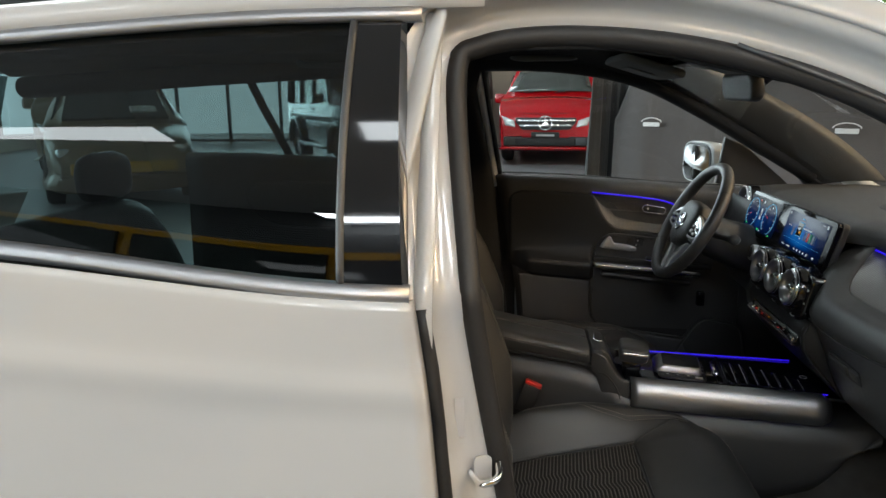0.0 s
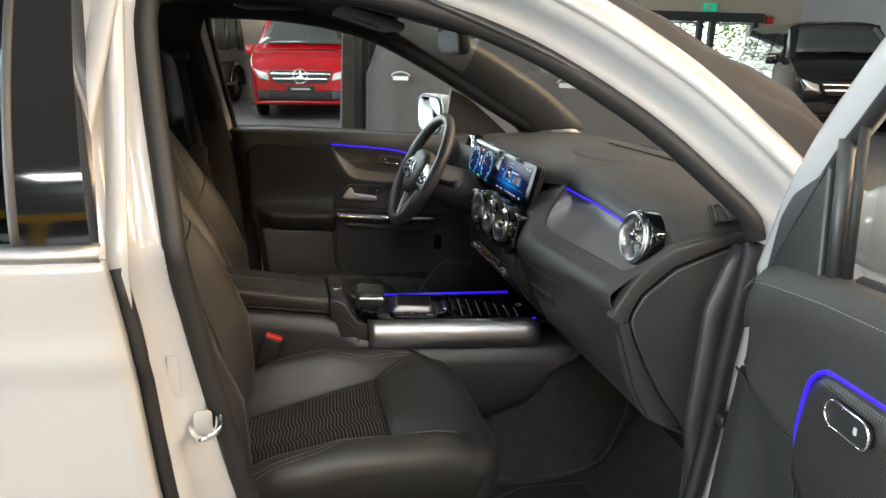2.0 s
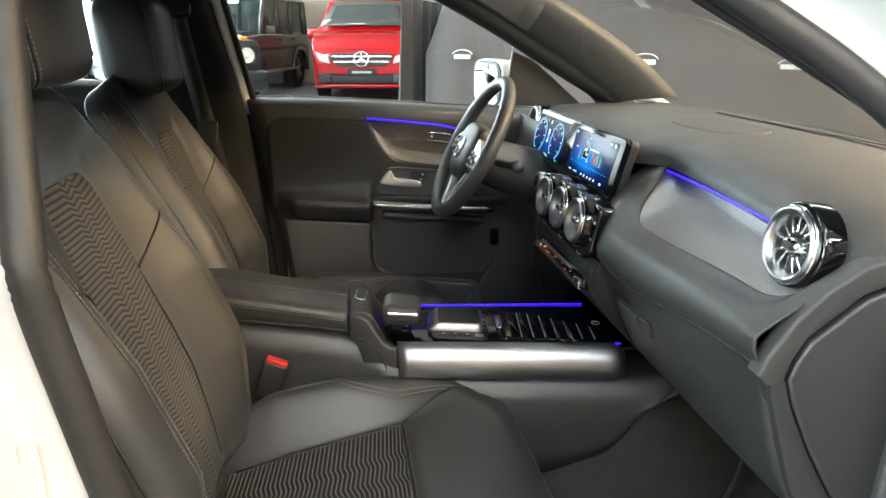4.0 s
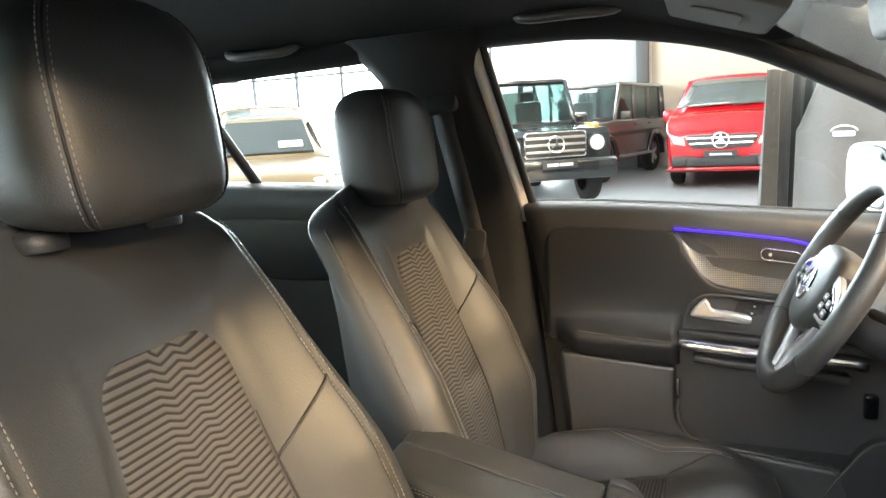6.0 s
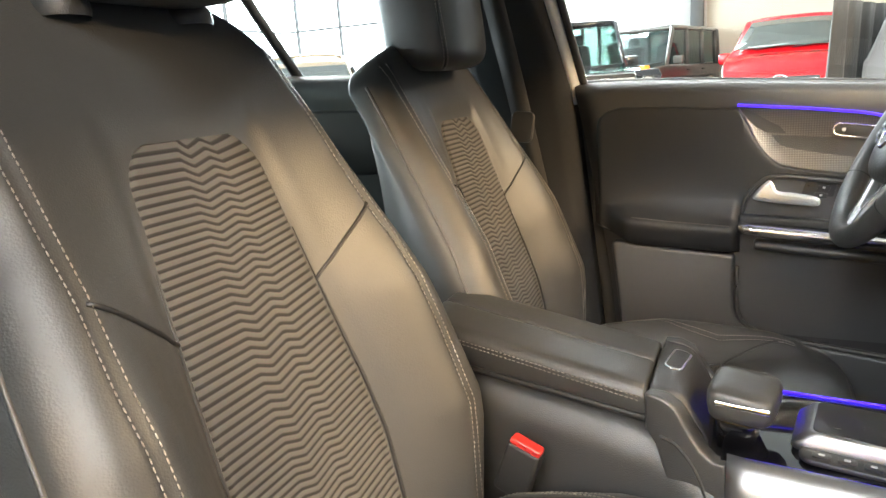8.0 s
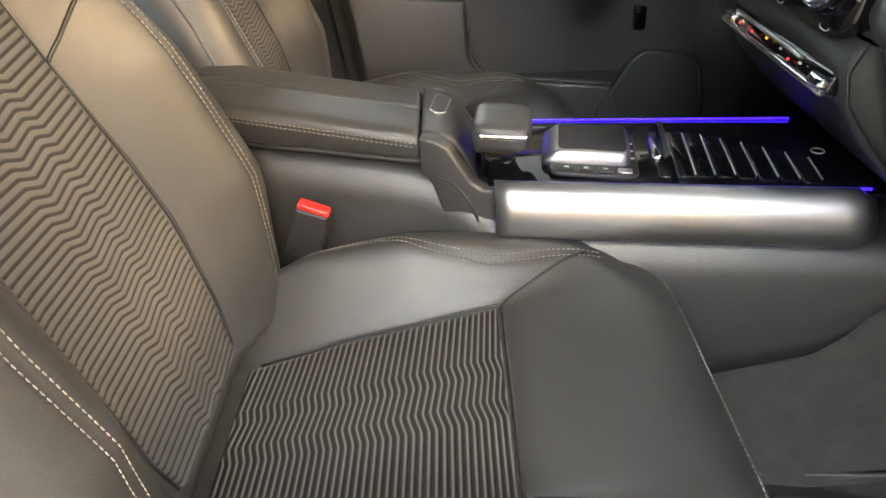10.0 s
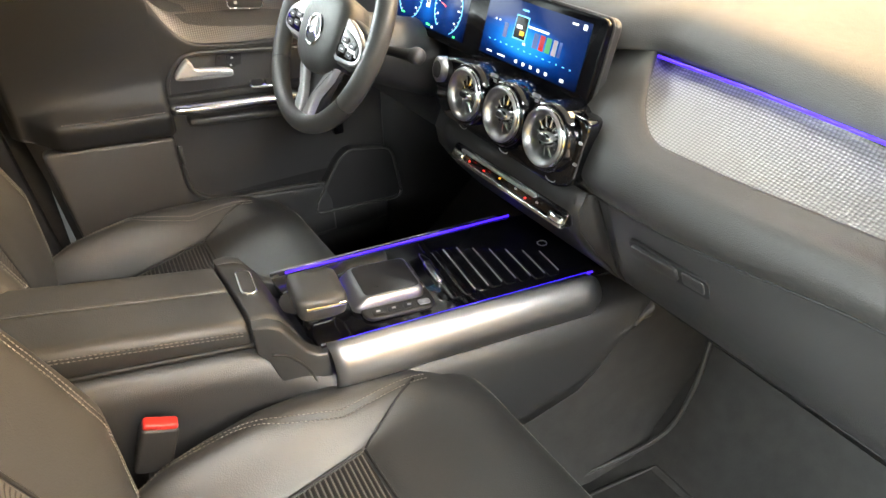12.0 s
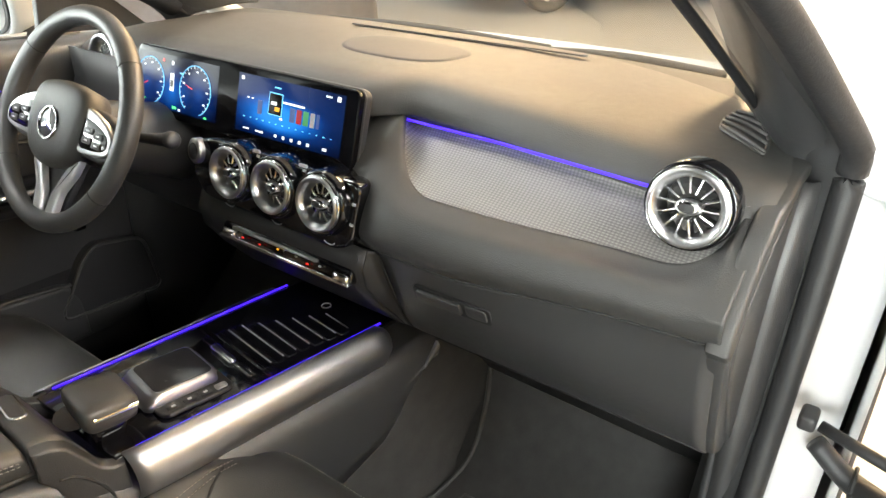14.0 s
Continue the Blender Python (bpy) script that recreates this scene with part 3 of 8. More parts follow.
def pad_profile(y):
    e, c = edge_x(y), cowl_x(y)
    zt = 1.100 - 0.05 * (y - 0.03) ** 2
    drop = 0.018 * smoothstep(0.62, 0.72, abs(y - 0.03) + 0.03)
    prof = [(c, 1.050), (c - 0.12, 1.080), (0.5 * (c + e), zt), (e + 0.10, zt), (e + 0.035, zt - 0.008), (e + 0.006, zt - 0.028), (e, zt - 0.048)]
    return spline(prof, 34) - np.array((0, drop))


def pad_z(x, y):
    p = pad_profile(y)[::-1]
    return float(np.interp(x, p[:, 0], p[:, 1]))


rows = [[(x, y, z) for x, z in pad_profile(y)] for y in YS]
sheet("top_pad", rows, M["plastic_soft"], dash, "dark soft-grained dashboard top", thick=0.004)


def pattern_material(name, light, dark):
    mat = material(name, (light, light, 0.97 * light), 0.36, 0.75, 0, spec=0.5)
    nt = mat.node_tree
    b = nt.nodes["Principled BSDF"]
    uvn = nt.nodes.new("ShaderNodeUVMap")
    vor = nt.nodes.new("ShaderNodeTexVoronoi")
    vor.inputs["Scale"].default_value = 1.0
    vor.inputs["Randomness"].default_value = 0.0
    nt.links.new(uvn.outputs["UV"], vor.inputs["Vector"])
    bn = nt.nodes.new("ShaderNodeBump")
    bn.inputs["Strength"].default_value = 0.38
    bn.inputs["Distance"].default_value = 0.002
    bn.invert = True
    nt.links.new(vor.outputs["Distance"], bn.inputs["Height"])
    nt.links.new(bn.outputs["Normal"], b.inputs["Normal"])
    ramp = nt.nodes.new("ShaderNodeValToRGB")
    ramp.color_ramp.elements[0].color = (light, 0.97 * light, 0.94 * light, 1)
    ramp.color_ramp.elements[1].color = (dark, 0.97 * dark, 0.94 * dark, 1)
    ramp.color_ramp.elements[1].position = 0.6
    nt.links.new(vor.outputs["Distance"], ramp.inputs["Fac"])
    nt.links.new(ramp.outputs["Color"], b.inputs["Base Color"])
    return mat


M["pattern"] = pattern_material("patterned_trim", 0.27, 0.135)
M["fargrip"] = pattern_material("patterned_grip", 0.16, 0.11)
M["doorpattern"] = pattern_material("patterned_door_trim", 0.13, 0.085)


def panel_edge(y):
    """The lower line of the patterned trim, in x and z, with round lower corners."""
    f = 1 - (1 - min(max((-0.138 - y) / 0.117, 0.0), 1.0)) ** 2.2
    q = min(max((-0.548 - y) / 0.084, 0.0), 1.0)
    z = 1.050 - 0.0765 * f + 0.006 * smoothstep(-0.30, -0.55, y) + 0.062 * (1 - math.sqrt(1 - q ** 3))
    return 0.150 - 1.195 * (1.052 - z), z


PY = np.r_[np.linspace(-0.632, -0.55, 30), np.linspace(-0.545, -0.26, 46), np.linspace(-0.256, -0.1385, 40)]
rows, uv = [], []
for y in PY:
    xb, zb = panel_edge(y)
    xt, zt = edge_x(y) + 0.012, 1.047
    line = [(xt, zt), (0.6 * xt + 0.4 * xb + 0.012, 0.55 * zt + 0.45 * zb), (xb, zb)]
    pts = spline(line, 14)
    rows.append([(x, y, z) for x, z in pts])
    run = np.r_[0, np.cumsum(np.linalg.norm(np.diff(pts, axis=0), axis=1))]
    uv.append([(y / 0.0052, v / 0.0038) for v in run])
sheet("patterned_trim", rows, M["pattern"], dash, "patterned silver-grey trim panel", uv=uv)
tube("light_line", [(edge_x(y) - 0.004, y, 1.0455) for y in np.linspace(-0.525, -0.139, 40)], 0.0022, M["blue"], dash, "glowing blue light line", n=8)

def seam_z(y):
    """The line at which the glovebox door meets the roll above it."""
    return np.interp(y, (-0.655, -0.52, -0.42, -0.30, -0.19), (0.930, 0.922, 0.907, 0.893, 0.893))


# lower roll and the skin round the trim
rows = []
for y in np.r_[np.linspace(-0.655, -0.634, 6), PY, np.linspace(-0.134, -0.090, 8)]:
    xb, zb = panel_edge(min(y, -0.1385))
    xm, zm = panel_edge(min(max(y, -0.56), -0.1385))
    e = smoothstep(-0.20, -0.125, y)
    prof = [(xb + 0.004, zb + 0.002), (xb - 0.014, zb - 0.004), (0.5 * (xm - 0.03) + 0.5 * 0.010, 0.5 * zm + 0.5 * (seam_z(y) + 0.045)), (0.010 + 0.02 * e, seam_z(y) + 0.028), (0.018 + 0.015 * e, seam_z(y) + 0.006), (0.024, seam_z(y))]
    rows.append([(x, y, z) for x, z in spline(prof, 22)])
sheet("lower_roll", rows, M["plastic_soft"], dash, "", thick=0.003)
# end cheek towards the door opening
cheek = [(0.60, 1.062), (0.30, 1.066), (0.19, 1.060), (0.118, 1.046), (0.076, 1.018), (0.046, 0.988), (0.020, 0.948), (0.012, 0.926), (0.024, 0.912), (0.043, 0.915), (0.050, 0.940), (0.064, 0.966), (0.122, 1.012), (0.226, 1.046), (0.60, 1.050)]
prism("end_skin", cheek, 0.026, M["plastic_soft"], dash, "", pose(0, -0.640, 0, 90, 0, 0), 0.005, 3)
cover = [(0.049, 0.918), (0.056, 0.938), (0.068, 0.961), (0.126, 1.007), (0.228, 1.041), (0.60, 1.045), (0.60, 0.58), (0.30, 0.55), (0.215, 0.64), (0.176, 0.698), (0.128, 0.76), (0.088, 0.828), (0.060, 0.885)]
prism("end_cover", cover, 0.018, M["plastic"], dash, "dark end cover of the dashboard", pose(0, -0.648, 0, 90, 0, 0), 0.004, 3)

side = [(0.028, 0.926), (0.047, 0.918), (0.058, 0.885), (0.086, 0.828), (0.126, 0.76), (0.174, 0.698), (0.140, 0.700), (0.105, 0.722), (0.072, 0.78), (0.050, 0.845), (0.030, 0.905)]
prism("glovebox_side", side, 0.022, M["plastic"], dash, "", pose(0, -0.641, 0, 90, 0, 0), 0.003, 2)
# glovebox
rows = []
for y in np.linspace(-0.652, -0.186, 24):
    k = 0.010 * math.sin((y + 0.652) / 0.482 * math.pi)
    lift = 0.03 * smoothstep(-0.50, -0.66, y)
    prof = [(0.026, seam_z(y) - 0.004), (0.032 - 0.3 * k, seam_z(y) - 0.018), (0.048 - k, 0.838 + 0.4 * lift), (0.072 - k, 0.78), (0.105, 0.722), (0.135, 0.708)]
    rows.append([(x, y, z) for x, z in spline(prof, 14)])
glove = sheet("glovebox_door", rows, M["plastic"], dash, "dark grained glovebox door", thick=0.004)
m = frame_at((0.0350, -0.306, 0.8435), (0.0, -0.104, 0.004), (-1, 0, -0.36))
prism("handle_recess", rounded(0.128, 0.031, 0.006), 0.005, M["rubber"], glove, "", m @ pose(0, 0, -0.003), 0.001)
prism("handle", rounded(0.075, 0.021, 0.005), 0.007, M["plastic"], glove, "", m @ pose(-0.0195, 0.001, 0.0), 0.0022)
prism("handle_stub", rounded(0.034, 0.021, 0.005), 0.005, M["plastic"], glove, "", m @ pose(0.041, 0.001, -0.001), 0.002)
tube("glovebox_gap", [(0.024, -0.183, 0.893), (0.038, -0.183, 0.86), (0.052, -0.183, 0.822), (0.088, -0.184, 0.741), (0.12, -0.186, 0.71)], 0.0026, M["rubber"], glove, n=6, steps=16)
tube("glovebox_gap", [(0.0225, y, seam_z(y) - 0.002) for y in np.linspace(-0.652, -0.183, 24)], 0.0022, M["rubber"], glove, n=6)
sheet("under_panel", [[(0.115, y, 0.715), (0.22, y, 0.66), (0.345, y, 0.50 + 0.02 * (y + 0.2))] for y in (-0.65, -0.45, -0.19)], M["plastic_dark"], dash, "", thick=0.01)


# vents
def air_vent(at, r, normal, blades, parent=dash):
    m = frame_at(at, Vector((0, 1, 0)).cross(Vector(normal)).cross(Vector(normal)) * 0 + Vector((0, 1, 0)), normal)
    vent = lathe("air_vent", [(r * 0.72, -0.030), (r * 0.74, -0.004), (r * 0.77, 0.001), (r * 0.84, 0.0055), (r * 0.93, 0.008), (r * 0.98, 0.006), (r, 0.001), (r, -0.03)], M["ring"], parent, "round air vent with bright ring", m, 40)
    lathe("ring", [(r * 1.0, -0.012), (r * 1.07, -0.001), (r * 1.13, -0.006), (r * 1.15, -0.03)], M["piano"], vent, "", m, 40)
    lathe("bowl", [(0.0, -0.030), (r * 0.5, -0.034), (r * 0.76, -0.028)], M["rubber"], vent, "", m, 30)
    lathe("inner_ring", [(r * 0.985, 0.0035), (r * 1.005, 0.005), (r * 1.025, 0.001)], M["chrome"], vent, "", m, 40)
    blade = box_bm((r * 0.42, 0.0024, 0.012), 0.0011, 1)
    me = bpy.data.meshes.new("blade")
    blade.to_mesh(me)
    blade.free()
    me.materials.append(M["bright"])
    for k in range(blades):
        a = 2 * math.pi * k / blades
        ob = new("blade", me)
        ob.parent = vent
        ob.matrix_basis = m @ Matrix.Rotation(a, 4, "Z") @ pose(r * 0.51, 0, -0.011, 14, 9, 0)
    lathe("hub", [(0.0, 0.004), (r * 0.16, 0.004), (r * 0.24, 0.001), (r * 0.25, -0.02)], M["chrome"], vent, "", m @ Matrix.Diagonal((1.35, 0.8, 1, 1)), 24)
    prism("hub_cap", rounded(r * 0.40, r * 0.20, r * 0.09, 4), 0.004, M["plastic_dark"], vent, "", m @ pose(0, 0, 0.002), 0.0008)
    return vent


for y in (0.097, 0.0, -0.097):
    air_vent((0.0, y, 0.950), 0.0405, (-1, 0, 0.18), 12)
air_vent((0.090, -0.577, 1.044), 0.0455, (-1, -0.10, 0.14), 14)
air_vent((0.113, 0.598, 1.037), 0.046, (-1, 0.06, 0.14), 14)

# centre stack
m = frame_at((0.014, 0.035, 0.945), (0, -1, 0), (-1, 0, 0.18))
face = [(-0.172, -0.022), (-0.140, -0.056), (0.155, -0.064), (0.184, -0.050), (0.196, 0.044), (-0.125, 0.044), (-0.172, 0.030)]
prism("stack_face", fillet(face, 0.018), 0.05, M["piano"], dash, "gloss black vent panel", m @ pose(0, 0, -0.05), 0.006, 4)
for y in (0.097, 0.0, -0.097):
    lathe("vent_pod", [(0.0415, 0.0), (0.0445, 0.0015), (0.047, -0.002), (0.049, -0.010), (0.0505, -0.028), (0.0505, -0.05)], M["piano"], dash, "gloss black vent housing", frame_at((0.0, y, 0.950), (0, 1, 0), (-1, 0, 0.18)), 44)
for x, z in ((0.186, 0.012), (0.184, -0.018), (0.087, 0.038), (-0.012, 0.038)):
    prism("stack_mark", rounded(0.007, 0.004, 0.001, 2), 0.0008, M["grey_icon"], dash, "", m @ pose(x, z, 0.0))
for x in (-0.075, 0.035, 0.145):
    tube("stack_icon", [tuple(m @ Vector((x + 0.010 * math.cos(a), -0.0535 + 0.004 * math.sin(a), 0.0005))) for a in np.linspace(math.pi, 2 * math.pi, 8)], 0.0006, M["grey_icon"], dash, n=5)
for y in (0.05, -0.05):
    prism("stack_button", rounded(0.016, 0.005, 0.002, 3), 0.002, M["grey_icon"], dash, "", m @ pose(0.035 - y, 0.045, 0.0))
lathe("start_button", [(0.0, 0.006), (0.014, 0.006), (0.017, 0.003), (0.017, -0.01)], M["aluminium"], dash, "", frame_at((0.012, 0.190, 0.962), (0, -1, 0), (-1, 0, 0.18)) @ Matrix.Diagonal((1, 1.25, 1, 1)), 24)
lathe("start_cap", [(0.0, 0.009), (0.010, 0.008), (0.012, 0.005)], M["plastic_dark"], dash, "", frame_at((0.012, 0.190, 0.962), (0, -1, 0), (-1, 0, 0.18)) @ Matrix.Diagonal((1, 1.25, 1, 1)), 24)
m = frame_at((0.004, -0.010, 0.845), (0, -1, 0), (-1, 0, 0.45))
bar = prism("climate_bar", rounded(0.285, 0.026, 0.008), 0.016, M["piano"], dash, "gloss black climate switch bar with silver edge", m @ pose(0, 0, -0.012), 0.003)
prism("silver_strip", rounded(0.285, 0.006, 0.0028), 0.006, M["chrome"], bar, "", m @ pose(0, -0.011, 0.003), 0.001)
prism("silver_strip", rounded(0.19, 0.005, 0.002), 0.006, M["aluminium"], bar, "", m @ pose(-0.02, 0.006, 0.003), 0.001)
for k, c in zip((-0.118, 0.128), ("chrome", "chrome")):
    prism("rocker", rounded(0.030, 0.013, 0.005), 0.010, M[c], bar, "chrome temperature rocker", m @ pose(k, -0.003, 0.003), 0.003)
for k, c in ((-0.085, "redicon"), (-0.045, "redicon"), (-0.005, "amber"), (0.035, "grey_icon"), (0.06, "redicon"), (0.085, "grey_icon")):
    prism("switch_mark", rounded(0.0045, 0.0025, 0.001, 2), 0.0015, M[c], bar, "", m @ pose(k, -0.003 if c == "redicon" else 0.001, 0.0092))
sheet("console_apron", [[(x, y, z) for x, z in ((0.02, 0.89), (0.008, 0.862), (0.014, 0.83), (0.05, 0.78), (0.105, 0.72), (0.15, 0.69))] for y in np.linspace(-0.168, 0.20, 12)], M["plastic_dark"], dash, "", thick=0.004)
low = spline([(0.026, 0.889), (0.032, 0.875), (0.048, 0.838), (0.072, 0.78), (0.105, 0.722), (0.135, 0.708)], 16)
high = spline([(0.02, 0.89), (0.008, 0.862), (0.014, 0.83), (0.05, 0.78), (0.105, 0.72), (0.15, 0.69)], 16)
sheet("dash_cheek", [[(x, y, z) for x, z in f * high + (1 - f) * low] for y, f in ((-0.186, 0.0), (-0.178, 0.0), (-0.170, 0.3), (-0.163, 0.8), (-0.155, 0.98))], M["plastic"], dash, "", thick=0.003)
sheet("knee_panel", [[(x, y, z) for x, z in ((0.10, 1.05), (0.10, 0.99), (0.075, 0.93), (0.07, 0.86), (0.13, 0.76), (0.30, 0.62))] for y in np.linspace(0.20, 0.70, 10)], M["plastic_dark"], dash, "", thick=0.004)

# the wide glass screen
M["screenglass"] = material("coated_black_glass", (0.003, 0.003, 0.004), 0.12, 0, 0.02, 6, spec=0.10)
screen = thing("display_screen", "wide glossy black double display glowing blue", "screen", at=(0.07, 0.13, 1.04))
sm = frame_at((0.066, 0.149, 1.040), (0, -1, 0), (-1, 0, 0.27))
prism("glass_panel", rounded(0.525, 0.116, 0.012), 0.012, M["screenglass"], screen, "gloss black glass panel", sm @ pose(0, 0, -0.012), 0.002)
prism("housing", rounded(0.529, 0.120, 0.013), 0.014, M["plastic_dark"], screen, "", sm @ pose(0, 0, -0.026), 0.004)
prism("edge_trim", rounded(0.530, 0.121, 0.015), 0.004, M["plastic_dark"], screen, "", sm @ pose(0, 0, -0.014), 0.0015)


def screen_material(name, spots):
    """Black glass with soft blue glows; each spot is (u, v, half width, half height, strength)."""
    mat = material(name, (0.002, 0.002, 0.004), 0.16, 0, 0, spec=0.06)
    nt = mat.node_tree
    b = nt.nodes["Principled BSDF"]
    uvn = nt.nodes.new("ShaderNodeUVMap")
    total = None
    for u, v, ru, rv, power in spots:
        mp = nt.nodes.new("ShaderNodeMapping")
        mp.vector_type = "TEXTURE"
        mp.inputs["Location"].default_value = (u, v, 0)
        mp.inputs["Scale"].default_value = (ru, rv, 1)
        nt.links.new(uvn.outputs["UV"], mp.inputs["Vector"])
        gr = nt.nodes.new("ShaderNodeTexGradient")
        gr.gradient_type = "SPHERICAL"
        nt.links.new(mp.outputs["Vector"], gr.inputs["Vector"])
        ml = nt.nodes.new("ShaderNodeMath")
        ml.operation = "MULTIPLY_ADD"
        ml.inputs[1].default_value = power
        nt.links.new(gr.outputs["Fac"], ml.inputs[0])
        if total is None:
            ml.inputs[2].default_value = 0.03
        else:
            nt.links.new(total.outputs["Value"], ml.inputs[2])
        total = ml
    ramp = nt.nodes.new("ShaderNodeValToRGB")
    e = ramp.color_ramp.elements
    e[0].position, e[0].color = 0.0, (0.0, 0.0, 0.002, 1)
    e[1].position, e[1].color = 1.0, (0.006, 0.12, 0.42, 1)
    e.new(0.35).color = (0.0, 0.010, 0.065, 1)
    e.new(0.65).color = (0.0, 0.042, 0.20, 1)
    nt.links.new(total.outputs["Value"], ramp.inputs["Fac"])
    nt.links.new(ramp.outputs["Color"], b.inputs["Emission Color"])
    b.inputs["Emission Strength"].default_value = 0.85
    return mat


M["screen"] = screen_material("screen_glow", ((0.42, 0.42, 0.50, 0.34, 0.85), (0.42, 0.60, 0.9, 0.75, 0.42), (0.45, 0.22, 0.55, 0.22, 0.35)))
M["dials"] = screen_material("dial_glow", ((0.46, 0.35, 0.24, 0.55, 0.72), (0.14, 0.42, 0.26, 0.55, 0.42), (0.78, 0.42, 0.26, 0.55, 0.45)))


def lit_area(cx, w, h, mat, name):
    rows = [[tuple(sm @ Vector((cx + w * (i - 0.5), h * (j - 0.5) + 0.002, 0.0006))) for i in (0, 1)] for j in (0, 1)]
    return sheet(name, rows, mat, screen, "", uv=[[(0, 0), (1, 0)], [(0, 1), (1, 1)]], smooth=False)


lit_area(0.124, 0.228, 0.090, M["screen"], "centre_display")
lit_area(-0.150, 0.222, 0.092, M["dials"], "instrument_display")


def mark(cx, cy, w, h, mat, parent=screen, base=sm, z=0.001):
    return prism("screen_mark", [(-w / 2, -h / 2), (w / 2, -h / 2), (w / 2, h / 2), (-w / 2, h / 2)], 0.0004, M[mat], parent, "", base @ pose(cx, cy, z))


# two round dials with ticks, figures as bars, needles, and the car's outline between them
for cx, r, needle in ((-0.222, 0.040, 205), (-0.097, 0.041, 165)):
    tube("dial_ring", [tuple(sm @ Vector((cx + r * math.cos(a), -0.001 + r * math.sin(a), 0.0012))) for a in np.linspace(-1.2, math.pi + 0.9, 48)], 0.0006, M["cyan_icon"], screen, n=6)
    for k, a in enumerate(np.linspace(-0.9, math.pi + 0.9, 22)):
        prism("screen_mark", rounded(0.0042 if k % 2 else 0.0025, 0.0009, 0.0003, 2), 0.0004, M["white_icon"], screen, "", sm @ pose(cx + (r - 0.003) * math.cos(a), -0.001 + (r - 0.003) * math.sin(a), 0.001) @ Matrix.Rotation(a, 4, "Z"))
        if k % 3 == 1:
            mark(cx + (r - 0.0095) * math.cos(a), -0.001 + (r - 0.0095) * math.sin(a), 0.0048, 0.0028, "white_icon")
    a = radians(needle)
    prism("needle", [(0.008, -0.0010), (r * 0.62, -0.0003), (r * 0.62, 0.0003), (0.008, 0.0010)], 0.0004, M["redicon"], screen, "", sm @ pose(cx, -0.001, 0.0012) @ Matrix.Rotation(a, 4, "Z"))
mark(-0.160, 0.004, 0.0105, 0.030, "white_icon")
mark(-0.160, 0.002, 0.0075, 0.012, "touch", z=0.0014)
mark(-0.160, 0.036, 0.006, 0.006, "white_icon")
mark(-0.186, 0.038, 0.005, 0.005, "redicon")
mark(-0.134, 0.022, 0.010, 0.002, "cyan_icon")
mark(-0.150, -0.038, 0.011, 0.004, "green_icon")
mark(-0.136, -0.040, 0.006, 0.004, "white_icon")
mark(-0.066, -0.041, 0.006, 0.003, "green_icon")
mark(-0.240, -0.034, 0.012, 0.0022, "green_icon")
# the radio card with its neighbours, the tuning scale and the button row
mark(0.098, 0.011, 0.030, 0.034, "cyan_icon")
mark(0.098, 0.011, 0.0272, 0.0312, "screenglass", z=0.0014)
mark(0.095, 0.012, 0.012, 0.005, "white_icon", z=0.0018)
mark(0.103, 0.004, 0.010, 0.006, "amber", z=0.0018)
mark(0.137, 0.0165, 0.046, 0.0030, "white_icon")
mark(0.100, 0.036, 0.014, 0.0020, "cyan_icon")
mark(0.112, -0.009, 0.006, 0.003, "white_icon")
for cx, c, w in ((0.136, "carnavy", 0.011), (0.150, "carred", 0.011), (0.164, "leafcard", 0.011), (0.178, "grey_icon", 0.009), (0.189, "carnavy", 0.006), (0.064, "carnavy", 0.010)):
    mark(cx, 0.001, w, 0.021, c)
for cx in (0.036, 0.046):
    mark(cx, 0.012, 0.004, 0.002, "white_icon")
for k in range(5):
    mark(0.104 + 0.0175 * k, -0.036, 0.0055, 0.0045, "white_icon")
mark(0.208, -0.036, 0.008, 0.004, "white_icon")
mark(0.036, -0.0365, 0.013, 0.0022, "white_icon")
mark(0.067, -0.0365, 0.018, 0.0025, "white_icon")
mark(0.020, 0.040, 0.006, 0.0055, "white_icon")
mark(0.226, 0.040, 0.007, 0.007, "white_icon")
mark(0.206, 0.0405, 0.012, 0.0025, "white_icon")
for k in range(14):
    mark(0.030 + 0.0145 * k, -0.0185, 0.0028 if k % 3 else 0.0045, 0.0010, "cyan_icon")

# openings in the top pad
rows = []
for r, lift in ((0.02, 0.0045), (0.5, 0.0045), (0.9, 0.0045), (0.97, 0.0040), (1.0, 0.0005)):
    ring = []
    for a in np.linspace(0, 2 * math.pi, 48, endpoint=False):
        ex, ey = np.sign(math.cos(a)) * abs(math.cos(a)) ** 0.75, np.sign(math.sin(a)) * abs(math.sin(a)) ** 0.75
        x = 0.309 + 0.072 * r * ex
        y = -0.004 + (0.120 + 0.010 * ex) * r * ey
        ring.append((x, y, pad_z(x, y) + lift))
    rows.append(ring)
sheet("speaker_cover", rows, M["speaker_skin"], dash, "smooth grey speaker cover", ring=True)
prism("defrost_slot", rounded(0.50, 0.018, 0.006), 0.003, M["plastic_dark"], dash, "", frame_at((0.455, -0.02, pad_z(0.455, -0.02) + 0.0035), (0.05, -1, 0), (0.12, 0, 1)), 0.001)
EDGE_A = spline([(0.250, -0.556), (0.295, -0.549), (0.338, -0.553)], 24)
EDGE_B = spline([(0.220, -0.617), (0.285, -0.606), (0.343, -0.571)], 24)
grille = sheet("side_defroster", [[(x, y, pad_z(x, y) + 0.0050) for x, y in (a + (b - a) * f for f in np.linspace(0, 1, 8))] for a, b in zip(EDGE_A, EDGE_B)], M["rubber"], dash, "black slotted side defroster")
